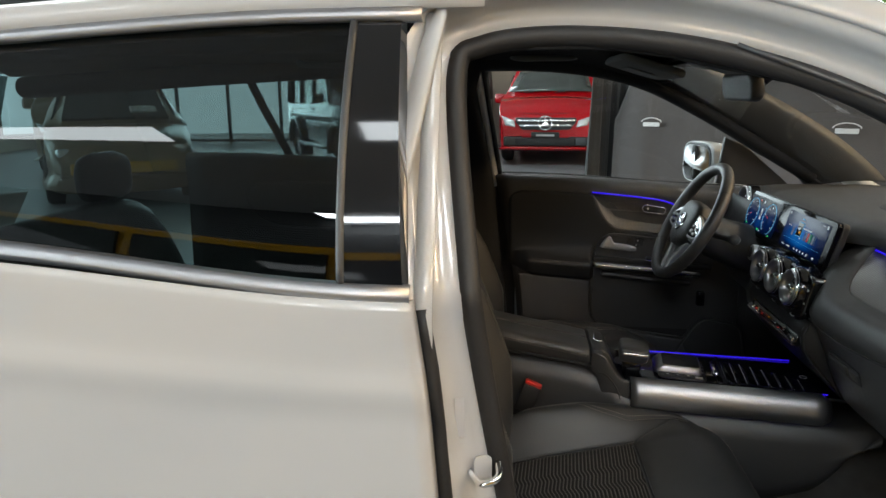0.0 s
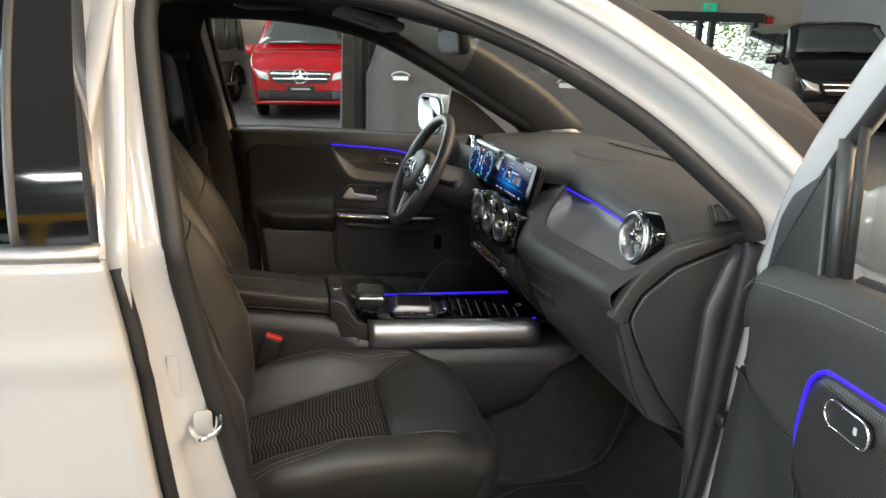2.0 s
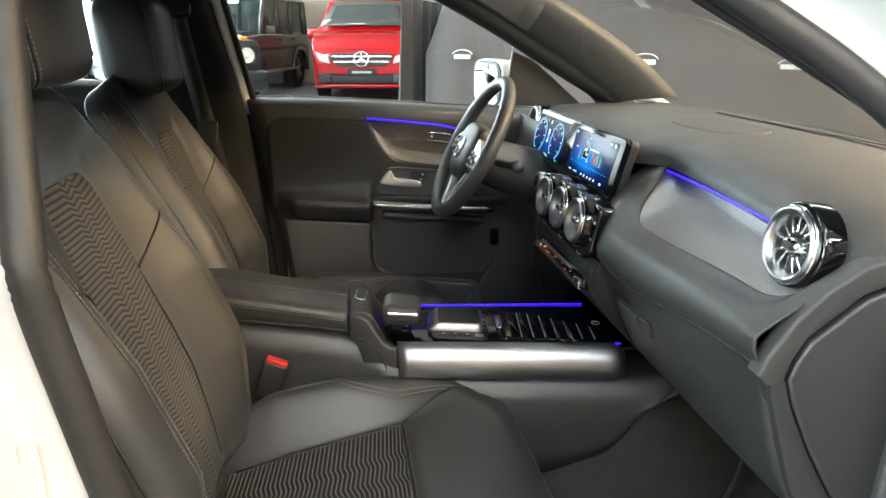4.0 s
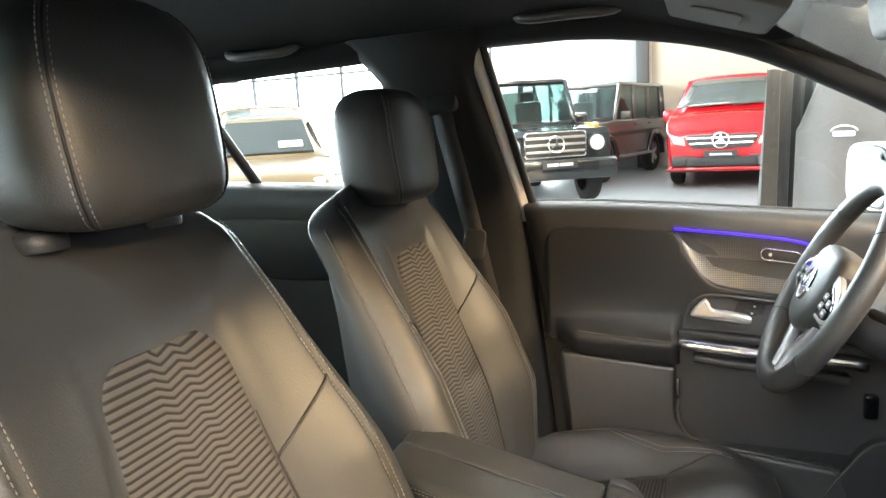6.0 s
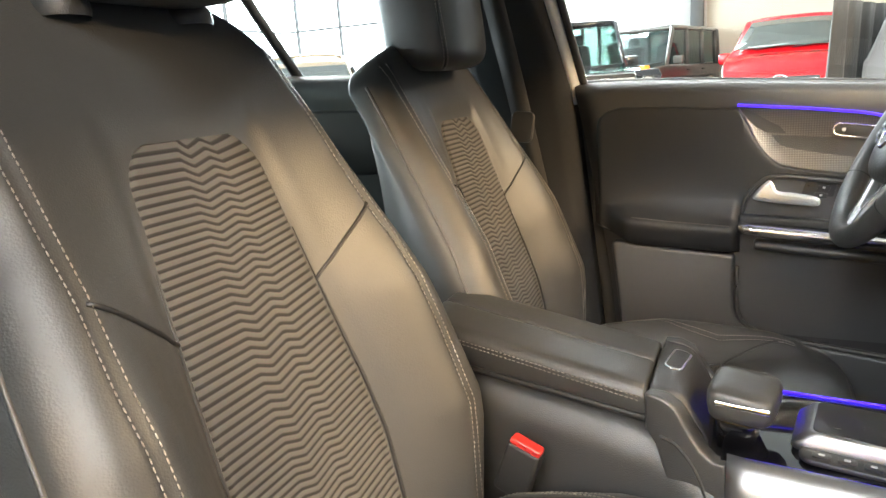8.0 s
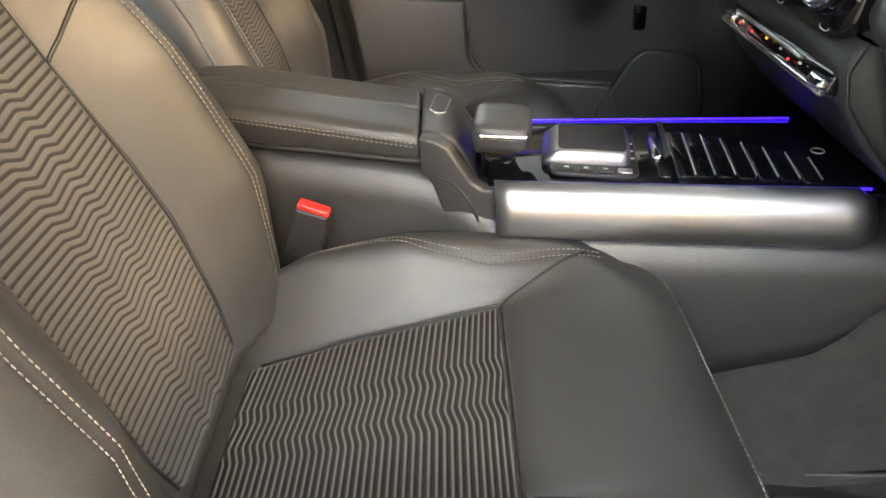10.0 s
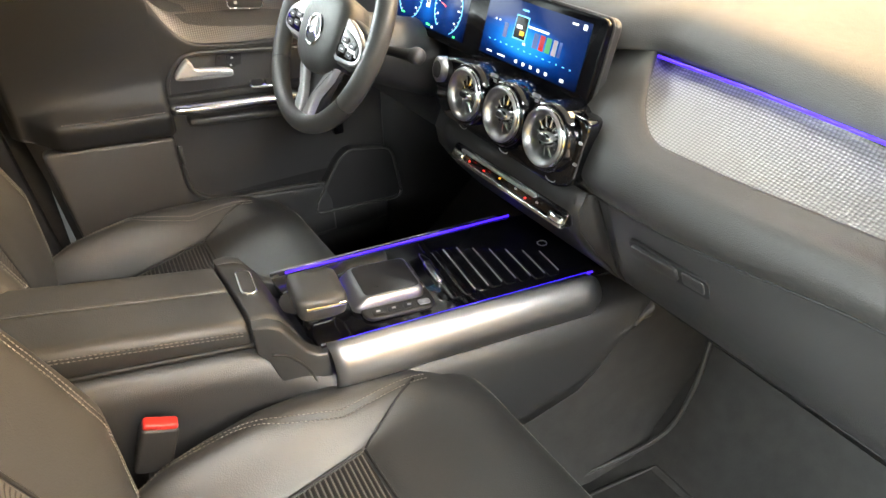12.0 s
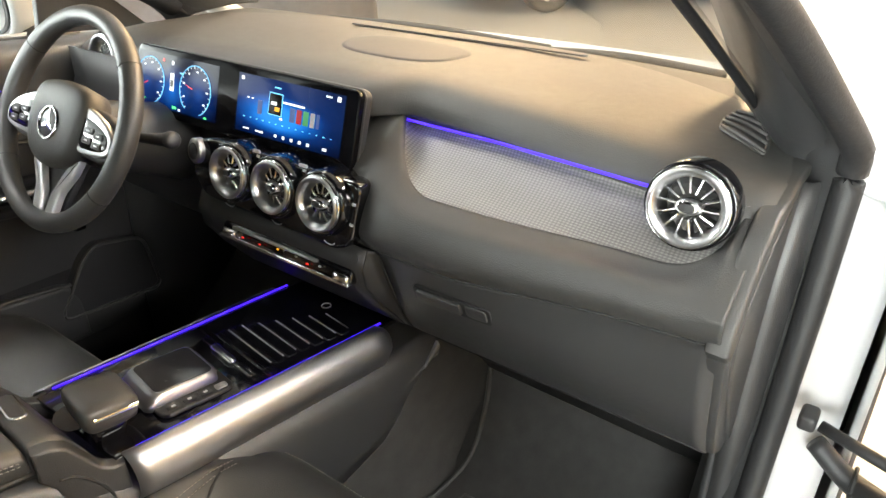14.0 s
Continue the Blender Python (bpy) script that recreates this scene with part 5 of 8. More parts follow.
# windscreen pillars outside
for side, y0, y1, y2 in ((1, 0.715, 0.750, 0.780),):
    pts = [(-0.62, y0 - 0.075 * side, 1.500), (-0.40, y0 - 0.045 * side, 1.492), (-0.22, y0 - 0.02 * side, 1.462), (0.00, y0, 1.385), (0.20, y1, 1.270), (0.42, y2, 1.135), (0.60, y2 - 0.01 * side, 1.03)]
    tube("windscreen_pillar", pts, (0.018, 0.026, 0.028, 0.028, 0.030, 0.034, 0.036), M["paint"], body, "white painted windscreen pillar", n=18, flat=0.75, steps=24)
# hood and wing
rows = []
for x in np.linspace(0.66, 1.75, 16):
    z = 1.020 - 0.165 * (x - 0.66) - 0.09 * max(0, x - 1.2) ** 2
    rows.append([(x - 0.22 * (abs(y - 0.045) / 0.8) ** 2 * max(0, 1 - (x - 0.66) * 2), y, z - 0.07 * (abs(y - 0.045) / 0.80) ** 2.5) for y in np.linspace(-0.70, 0.79, 24)])
sheet("bonnet", rows, M["paint"], body, "white painted bonnet", thick=0.01)
for side, yy in ((-1, -0.80), (1, 0.89)):
    rows = []
    for x in np.linspace(0.27, 1.75, 16):
        zt = 1.035 - 0.160 * (x - 0.4)
        rows.append([(x, yy - side * 0.14, zt), (x, yy - side * 0.05, zt - 0.02), (x, yy - side * 0.01, zt - 0.08), (x, yy, zt - 0.2), (x, yy, 0.45), (x, yy - side * 0.03, 0.25)])
    sheet("front_wing", rows, M["paint"], body, "white painted front wing", thick=0.01)
sheet("nose", [[(1.75 + 0.12 * math.cos((y - 0.045) / 0.8), y, z) for y in np.linspace(-0.8, 0.89, 12)] for z in (0.25, 0.6, 0.82)], M["paint"], body, "", thick=0.02)
box("cowl_panel", (0.665, 0.045, 1.018), (0.12, 1.30, 0.02), M["plastic_dark"], body, "", 0.006)
for y0, y1 in ((0.55, -0.10), (-0.05, -0.45)):
    tube("wiper", [(0.70, y0, 1.045), (0.675, 0.5 * (y0 + y1), 1.062), (0.66, y1, 1.06)], 0.007, M["rubber"], body, "black wiper blade", n=8, steps=12)
# screen glass
rows = []
for f in np.linspace(0, 1, 8):
    rows.append([(0.66 - 0.80 * f - 0.24 * ((y - 0.045) / 0.65) ** 2 * (1 - 0.55 * f) + 0.02 * math.sin(math.pi * f), y * (1 - 0.15 * f) + 0.007 * f, 1.05 + 0.43 * f - 0.045 * f * ((y - 0.045) / 0.65) ** 2) for y in np.linspace(-0.60, 0.69, 18)])
ws = sheet("windscreen", rows, M["glass"], body, "clear windscreen glass")
ws.visible_shadow = False
edge = [r[-1] for r in rows]
tube("glass_edge", [(x, y - 0.012, z - 0.004) for x, y, z in edge], 0.006, M["rubber"], body, "black glass edge", n=6)
tube("glass_edge", [(x, y + 0.012, z - 0.004) for x, y, z in [r[0] for r in rows]], 0.006, M["rubber"], body, "black glass edge", n=6)
tube("glass_edge", [(x - 0.01, y, z + 0.002) for x, y, z in rows[0]], 0.007, M["rubber"], body, "black glass edge", n=6)

# rear door, near side
rear = thing("rear_door", "closed white rear door with dark tinted window and chrome trim", "car door", at=(-1.2, -0.8, 0.35))
X0, X1 = -0.748, -1.72


def belt_line(x):
    return 1.122 + 0.055 * smoothstep(-0.75, -1.5, x)


def top_line(x):
    return 1.487 - 0.030 * smoothstep(-0.9, -1.6, x) - 0.02 * smoothstep(-1.4, -1.9, x)


def skin(x, z):
    return side_y(x, z) - 0.010 * math.sin(min(1, max(0, (z - 0.35) / 0.75)) * math.pi) - 0.006 * math.exp(-((z - 0.985) / 0.02) ** 2)


rows = []
for z in np.r_[np.linspace(0.35, 0.9, 12), np.linspace(0.92, 1.105, 16)]:
    lean = np.interp(z, (0.35, 0.78, 0.98, 1.11), (-0.66, -0.712, -0.728, -0.748))
    rows.append([(lean - (lean - X1) * f, skin(0, z) + (0.014 if f == 0 else 0.0), z + (belt_line(lean - (lean - X1) * f) - 0.008 - 1.105) * smoothstep(0.80, 1.105, z)) for f in np.r_[0, 0.004, np.linspace(0.02, 1, 16)]])
sheet("door_skin", rows, M["paint"], rear, "white painted door skin", thick=0.008)
tube("door_gap", [(np.interp(z, (0.35, 0.78, 0.98, 1.11), (-0.66, -0.712, -0.728, -0.748)) + 0.012, skin(0, z) + 0.022, z) for z in np.linspace(0.35, 1.10, 20)], 0.010, M["rubber"], rear, "black door edge seal", n=8)


XR = np.linspace(X0, -2.3, 24)
for fn, dz, nm, half in ((belt_line, 0.0, "belt_chrome", 0.011), (top_line, 0.0, "top_chrome", 0.010)):
    rows = []
    for x in XR:
        z = fn(x)
        y = side_y(x, z)
        s = 0.45 if nm == "top_chrome" else 0.12
        rows.append([(x, y + 0.004, z - half), (x, y - 0.010, z - half * 0.8), (x, y - 0.012, z), (x, y - 0.006 + s * half, z + half * 0.9), (x, y + 0.006 + s * half, z + half)])
    sheet(nm, rows, M["silver"], rear, "satin chrome window strip", thick=0.003)
rows = []
for f in np.linspace(0, 1, 12):
    rows.append([(x, -0.125 * f * (1 - f) + side_y(x, belt_line(x) + 0.008 + f * (top_line(x) - belt_line(x) - 0.016)) + 0.006, belt_line(x) + 0.008 + f * (top_line(x) - belt_line(x) - 0.016)) for x in np.linspace(-0.845, -1.62, 14)])
sheet("tinted_pane", rows, M["tint"], rear, "dark tinted window pane")
rows = []
for f in np.linspace(0, 1, 12):
    z0, z1 = belt_line(-0.8) + 0.006, top_line(-0.8) - 0.008
    z = z0 + f * (z1 - z0)
    rows.append([(np.interp(f, (0, 1), (-0.752, -0.772)), side_y(0, z) + 0.012, z), (np.interp(f, (0, 1), (-0.758, -0.778)), side_y(0, z) - 0.002 - 0.125 * f * (1 - f), z), (np.interp(f, (0, 1), (-0.836, -0.842)), side_y(0, z) - 0.002 - 0.125 * f * (1 - f), z)])
sheet("gloss_applique", rows, M["piano"], rear, "gloss black pillar cover", smooth=False)
tube("pane_seal", [(np.interp(f, (0, 1), (-0.840, -0.846)), side_y(0, 1.13 + 0.35 * f) - 0.001 - 0.125 * f * (1 - f), 1.13 + 0.35 * f) for f in np.linspace(0, 1, 16)], 0.006, M["plastic"], rear, "grey pane seal", n=8)
sheet("roof_rail", [[(x, side_y(x, top_line(x)) + dy, top_line(x) + dz) for dy, dz in ((0.004, 0.008), (0.006, 0.030), (0.03, 0.048), (0.075, 0.052))] for x in np.linspace(-0.66, -2.4, 16)], M["paint"], body, "white roof rail", thick=0.006)
sheet("pillar_cover", [[(x, side_y(x, z) + 0.014 + d, z) for x, d in ((-0.745, 0.004), (-0.72, 0.0))] for z in np.linspace(0.35, 1.49, 24)], M["paint"], body, "white centre pillar", thick=0.004)
sheet("rear_quarter", [[(x, side_y(x, z), z) for x in np.linspace(-1.725, -2.7, 8)] for z in np.linspace(0.3, 1.14, 8)], M["paint"], body, "white rear quarter", thick=0.01)
# sticker and striker on the pillar
prism("sticker", rounded(0.014, 0.062, 0.002), 0.0008, M["grey_icon"], body, "small grey sticker on the pillar", frame_at((-0.688, -0.735, 0.925), (1, 0.15, 0.0), (0.2, -1, 0)))
lt = thing("door_striker", "steel door striker loop on the white pillar", "striker", at=(-0.66, -0.74, 0.85))
tube("loop", [(-0.672, -0.735, 0.842), (-0.655, -0.775, 0.846), (-0.632, -0.775, 0.858), (-0.632, -0.735, 0.858)], 0.0052, M["chrome"], lt, "", n=10, steps=20)
prism("plate", rounded(0.026, 0.036, 0.008), 0.004, M["paint"], lt, "", frame_at((-0.655, -0.733, 0.85), (1, 0.15, 0), (0.2, -1, 0)), 0.001)

# ---- inside of the far side ----
M["pillar"] = material("pillar_trim_cloth", (0.012, 0.0125, 0.014), 0.75, 0, 0.12, 20, 0.2, 800, spec=0.3)
liner = []
for x in np.linspace(-2.3, -0.13, 26):
    zc = 1.525 - 0.06 * smoothstep(-0.50, -0.12, x)
    liner.append([(x, y, zc - 0.085 * abs((y - 0.045) / 0.585) ** 3.2) for y in np.linspace(-0.54, 0.63, 34)])
sheet("headliner", liner, M["headliner"], body, "black cloth headliner", thick=0.006)


def far_y(z):
    return 0.745 - 0.48 * max(0.0, z - 1.09)


for x0, x1, x2, x3, nm in ((-0.672, -0.870, -0.735, -0.945, "centre_pillar_trim"),):
    rows = []
    for f in np.linspace(0, 1, 14):
        z = 0.35 + 1.12 * f
        a = np.interp(z, (0.35, 1.09, 1.44, 1.47), (-0.60, x0, x2, -0.70))
        b = np.interp(z, (0.35, 1.09, 1.44, 1.47), (-0.98, x1 - 0.03, x3, -1.0))
        rows.append([(a, far_y(z) + 0.03, z), (a - 0.004, far_y(z) - 0.012, z), (a - 0.04, far_y(z) - 0.034, z), (b + 0.04, far_y(z) - 0.034, z), (b + 0.004, far_y(z) - 0.012, z), (b, far_y(z) + 0.03, z)])
    sheet(nm, rows, M["pillar"], body, "dark centre pillar trim", thick=0.004)
# light edge of the pillar at the front window
tube("pillar_edge", [(np.interp(z, (1.09, 1.44), (-0.668, -0.722)), far_y(z) + 0.012, z) for z in np.linspace(1.06, 1.45, 12)], 0.011, M["mark"], body, "pale pillar edge", n=8, flat=2.0)
tube("pillar_seal", [(np.interp(z, (1.09, 1.44), (-0.650, -0.706)), far_y(z) + 0.016, z) for z in np.linspace(1.06, 1.45, 12)], 0.009, M["rubber"], body, "black window seal", n=8)
# header rail over the far windows
HEAD = [(-2.2, 0.56, 1.40), (-1.50, 0.585, 1.440), (-0.95, 0.595, 1.462), (-0.65, 0.595, 1.468), (-0.42, 0.60, 1.452), (-0.22, 0.615, 1.405), (-0.03, 0.638, 1.315), (0.18, 0.665, 1.195), (0.34, 0.68, 1.10)]
tube("header_rail", HEAD, (0.05, 0.05, 0.05, 0.045, 0.04, 0.035, 0.034, 0.034, 0.03), M["headliner"], body, "dark window header trim", n=14, flat=0.7, steps=40)
tube("header_rail", [(x, 0.145 - y, z + 0.012) for x, y, z in HEAD[:6]], 0.030, M["headliner"], body, "dark window header trim", n=14, flat=0.7, steps=30)
sheet("windscreen_pillar_trim", [[(x, y, z), (x + 0.03, y - 0.035, z + 0.022), (x + 0.09, y - 0.07, z + 0.035), (x + 0.15, y - 0.072, z + 0.036), (x + 0.21, y - 0.060, z + 0.030)] for x, y, z in spline([(-0.28, 0.600, 1.425), (-0.05, 0.635, 1.325), (0.16, 0.665, 1.205), (0.30, 0.690, 1.10), (0.34, 0.70, 1.06)], 20)], M["plastic"], body, "dark windscreen pillar trim", thick=0.006)
sheet("windscreen_pillar_trim", [[(x - 0.015, 0.035 - y, z - 0.004), (x, 0.09 - y, z), (x + 0.03, 0.125 - y, z + 0.022), (x + 0.09, 0.165 - y, z + 0.035), (x + 0.15, 0.195 - y, z + 0.03)] for x, y, z in spline([(-0.28, 0.600, 1.445), (-0.05, 0.645, 1.345), (0.14, 0.685, 1.225), (0.26, 0.715, 1.10), (0.28, 0.72, 1.06)], 20)], M["plastic"], body, "dark windscreen pillar trim", thick=0.006)
prism("screen_header", rounded(0.16, 1.06, 0.05), 0.03, M["headliner"], body, "", pose(-0.12, 0.045, 1.45, 0, 14, 0), 0.01)


def grab_handle(x0, x1, y, z):
    h = thing("grab_handle", "black fold-down roof grab handle", "grab handle", "grab handles", at=(x0, y, z))
    tube("grip", [(x0, y, z + 0.012), (x0 + 0.012, y - 0.024, z - 0.004), (x0 + 0.04, y - 0.032, z - 0.010), (0.5 * (x0 + x1), y - 0.033, z - 0.010), (x1 - 0.04, y - 0.032, z - 0.010), (x1 - 0.012, y - 0.024, z - 0.004), (x1, y, z + 0.012)], 0.010, M["plastic"], h, "", n=10, steps=40)
    for x in (x0, x1):
        box("mount", (x, y - 0.002, z + 0.012), (0.034, 0.02, 0.03), M["plastic"], h, "", 0.008)


grab_handle(-0.625, -0.415, 0.552, 1.482)
grab_handle(-1.28, -1.10, 0.555, 1.470)
visor = thing("sun_visor", "grey cloth sun visor folded up under the headliner", "sun visor", at=(-0.2, 0.33, 1.44))
prism("flap", rounded(0.17, 0.36, 0.03), 0.020, M["visor"], visor, "", pose(-0.265, 0.375, 1.428, 0, 17, 0), 0.008, 3)
tube("hinge_arm", [(-0.20, 0.545, 1.440), (-0.185, 0.20, 1.446)], 0.006, M["plastic_dark"], visor, n=8)
prism("mirror_cover", rounded(0.075, 0.14, 0.01), 0.003, M["visor"], visor, "", pose(-0.27, 0.40, 1.425, 0, 17, 0), 0.001)
visor2 = thing("sun_visor", "grey cloth sun visor folded up under the headliner", "sun visor", at=(-0.2, -0.24, 1.44))
prism("flap", rounded(0.17, 0.36, 0.03), 0.020, M["visor"], visor2, "", pose(-0.235, -0.235, 1.430, 0, 17, 0), 0.008, 3)
tube("hinge_arm", [(-0.17, -0.40, 1.440), (-0.155, -0.07, 1.446)], 0.006, M["plastic_dark"], visor2, n=8)
prism("mirror_cover", rounded(0.075, 0.14, 0.01), 0.003, M["visor"], visor2, "", pose(-0.24, -0.26, 1.427, 0, 17, 0), 0.001)
mirror = thing("rear_view_mirror", "black rear-view mirror at the windscreen", "mirror", at=(-0.1, 0.045, 1.40))
prism("mirror_shell", rounded(0.22, 0.065, 0.025), 0.03, M["plastic_dark"], mirror, "", frame_at((-0.08, 0.045, 1.385), (0, 1, 0), (-1, 0, -0.15)), 0.01, 3)
tube("mirror_foot", [(-0.05, 0.045, 1.395), (-0.02, 0.045, 1.42)], 0.012, M["plastic_dark"], mirror, n=10)

# belt on the far centre pillar
belt = thing("seat_belt", "black seat belt hanging on the centre pillar", "seat belt", at=(-0.8, 0.64, 0.9))
sheet("webbing", [[(-0.800 + w, 0.585, 1.335), (-0.795 + w, 0.600, 1.27), (-0.775 + w, 0.655, 1.10), (-0.745 + w, 0.690, 0.90), (-0.72 + w, 0.70, 0.60)] for w in (-0.022, 0.022)], M["belt"], belt, "black belt webbing", thick=0.002, smooth=False)
prism("belt_guide", rounded(0.075, 0.035, 0.012), 0.020, M["plastic_dark"], belt, "", frame_at((-0.800, 0.598, 1.325), (1, 0, 0.1), (0, -1, 0.4)), 0.005, 3)
prism("latch_plate", rounded(0.05, 0.065, 0.012), 0.012, M["plastic_dark"], belt, "", frame_at((-0.765, 0.665, 1.02), (1, 0, -0.1), (0, -1, 0.2)), 0.003)

# ---- far front door, seen from inside ----
fdoor = thing("driver_door", "closed driver door with dark inner panel and blue light line", "car door", at=(-0.25, 0.8, 0.35))
rows = []
for z, d in ((1.097, 0.05), (1.100, 0.02), (1.094, -0.002), (1.078, -0.010), (1.05, -0.007), (1.0, -0.004), (0.90, -0.008), (0.80, -0.014), (0.70, -0.012), (0.55, -0.006), (0.40, 0.0), (0.33, 0.02)):
    front = np.interp(z, (0.33, 0.7, 1.12), (0.22, 0.24, 0.30))
    back = np.interp(z, (0.33, 0.75, 1.12), (-0.56, -0.60, -0.672))
    rows.append([(x, 0.738 + d, z - 0.045 * smoothstep(-0.65, 0.25, x) * (1 if z > 0.95 else 0.3)) for x in np.linspace(back, front, 20)])
sheet("inner_panel", rows, M["plastic"], fdoor, "dark grained inner door panel", thick=0.006)
# upper pad running out into the armrest
GRIP_LOW = spline([(-0.340, 1.036), (-0.322, 1.002), (-0.300, 0.963), (-0.276, 0.934), (-0.243, 0.918), (-0.15, 0.905), (-0.06, 0.900), (0.06, 0.890)], 60)
BOWL_TOP = spline([(-0.3295, 0.780), (-0.327, 0.830), (-0.320, 0.860), (-0.300, 0.886), (-0.266, 0.900), (-0.15, 0.889), (0.06, 0.862)], 60)


def grip_low(x):
    return float(np.interp(x, GRIP_LOW[:, 0], GRIP_LOW[:, 1]))


def grip_high(x):
    return float(np.interp(x, (-0.342, -0.217, -0.13, -0.101, -0.080, -0.062, -0.043, -0.02), (1.041, 1.029, 1.018, 1.012, 1.005, 0.996, 0.980, 0.948)))


rows = []
for x in np.r_[-0.628, -0.6255, np.linspace(-0.621, -0.336, 40), -0.3325, -0.330]:
    edge = smoothstep(-0.629, -0.612, x)
    q = smoothstep(-0.606, -0.545, x) * (1 - 0.8 * smoothstep(-0.345, -0.329, x))
    t = np.interp(x, (-0.63, -0.622, -0.612, -0.598, -0.57, -0.44, -0.342), (0.99, 1.012, 1.030, 1.041, 1.048, 1.042, 1.034)) if x < -0.342 else grip_low(x)
    arm = np.interp(x, (-0.63, -0.585, -0.455, -0.327), (0.826, 0.821, 0.808, 0.799))
    low = np.interp(x, (-0.63, -0.60, -0.574, -0.537, -0.337), (0.80, 0.788, 0.776, 0.762, 0.748))
    f = 0.738 - 0.019 * edge
    prof = [(0.742, t + 0.003), (f + 0.006, t), (f, t - 0.010), (f, 0.5 * (t + 0.87)), (f, 0.872), (f - 0.006 * q, 0.846), (f - 0.022 * q, arm + 0.018), (f - 0.043 * q, arm + 0.006), (f - 0.049 * q, arm - 0.006), (f - 0.045 * q, 0.5 * (arm + low)), (f - 0.036 * q, low + 0.006), (f - 0.018 * q, low - 0.001), (0.740, low - 0.002)]
    rows.append([(x, y, z) for y, z in spline(prof, 60)])
sheet("upper_pad", rows, M["door_skin"], fdoor, "black padded door panel with armrest")
stitches("arm_stitching", [(x, 0.6745, np.interp(x, (-0.63, -0.585, -0.455, -0.327), (0.826, 0.821, 0.808, 0.799)) + 0.0072) for x in np.linspace(-0.54, -0.345, 30)], fdoor)
rows = []
for x in np.r_[np.linspace(-0.330, -0.26, 24), np.linspace(-0.25, 0.06, 16)]:
    t, b = grip_low(x), float(np.interp(x, BOWL_TOP[:, 0], BOWL_TOP[:, 1]))
    prof = [(0.738, t + 0.002), (0.7205, t - 0.002), (0.7185, 0.5 * (t + b)), (0.7185, b + 0.006), (0.722, b + 0.001), (0.738, b - 0.001)]
    rows.append([(x, y, z) for y, z in spline(prof, 16)])
sheet("grip_border", rows, M["door_skin"], fdoor, "black padded strip round the door handle")
# patterned grip panel under the light line
rows, uv = [], []
for x in np.r_[np.linspace(-0.339, -0.24, 30), np.linspace(-0.235, -0.024, 26)]:
    zt, zb = grip_high(x), grip_low(x) + 0.001
    rows.append([(x, 0.724 + 0.007 * math.sin(k * math.pi / 9), zt + (zb - zt) * k / 9) for k in range(10)])
    uv.append([(x / 0.0045, (zt + (zb - zt) * k / 9) / 0.0045) for k in range(10)])
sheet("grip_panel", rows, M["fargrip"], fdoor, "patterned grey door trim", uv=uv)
tube("light_line", [(x, 0.7215, grip_high(x) + 0.001) for x in np.linspace(-0.342, -0.043, 40)], 0.0027, M["blue"], fdoor, "glowing blue light line", n=8)
m = frame_at((-0.136, 0.728, 0.985), (1, 0, -0.14), (0, -1, 0))
prism("lock_switch", rounded(0.076, 0.024, 0.0115), 0.008, M["plastic_dark"], fdoor, "", m, 0.002)
tube("lock_ring", [tuple(m @ Vector((x, y, 0.008))) for x, y in rounded(0.075, 0.023, 0.0112)], 0.0015, M["chrome"], fdoor, "chrome switch ring", n=6, closed=True)
prism("lock_mark", rounded(0.006, 0.006, 0.001, 2), 0.0006, M["grey_icon"], fdoor, "", m @ pose(-0.02, 0, 0.008))
# handle bowl, pull and window switches
hb = [(-0.329, 0.775)] + [tuple(q) for q in BOWL_TOP[::4]] + [(0.06, 0.775)]
prism("handle_bowl", hb, 0.006, M["plastic_dark"], fdoor, "", pose(0, 0.737, 0, 90, 0, 0), 0.001)
tube("bowl_edge", [(x, 0.7195, z) for x, z in BOWL_TOP], 0.0042, M["plastic"], fdoor, "", n=8)
pull = [(-0.309, 0.857), (-0.299, 0.878), (-0.281, 0.894), (-0.271, 0.886), (-0.264, 0.873), (-0.235, 0.869), (-0.196, 0.861), (-0.189, 0.852), (-0.196, 0.843), (-0.24, 0.846), (-0.275, 0.850)]
prism("door_handle", [tuple(q) for q in spline(pull, 44, True)], 0.022, M["satin"], fdoor, "satin silver door handle", pose(0, 0.724, 0, 90, 0, 0), 0.007, 4)
plate = [(-0.214, 0.890), (-0.160, 0.884), (-0.168, 0.850), (-0.224, 0.858)]
prism("memory_switch", fillet(plate, 0.004), 0.005, M["touch"], fdoor, "", pose(0, 0.730, 0, 90, 0, 0), 0.001)
for x, z in ((-0.183, 0.877), (-0.188, 0.862)):
    prism("switch_key", rounded(0.022, 0.010, 0.002, 3), 0.002, M["plastic_dark"], fdoor, "", frame_at((x, 0.7255, z), (1, 0, -0.1), (0, -1, 0)), 0.0006)
    prism("switch_mark", rounded(0.005, 0.004, 0.001, 2), 0.0006, M["grey_icon"], fdoor, "", frame_at((x, 0.7235, z), (1, 0, -0.1), (0, -1, 0)))
box("bar_bed", (-0.135, 0.722, 0.802), (0.40, 0.034, 0.020), M["plastic_dark"], fdoor, "", 0.006, (0, 4, 0))
tube("pull_bar", [(-0.322, 0.708, 0.800), (-0.312, 0.690, 0.799), (-0.17, 0.687, 0.786), (0.02, 0.694, 0.768)], 0.0125, M["bright"], fdoor, "bright chrome pull bar", n=16, steps=30, flat=0.95)
box("pull_base", (-0.155, 0.712, 0.751), (0.30, 0.042, 0.018), M["plastic"], fdoor, "", 0.007, (0, 6, 0))
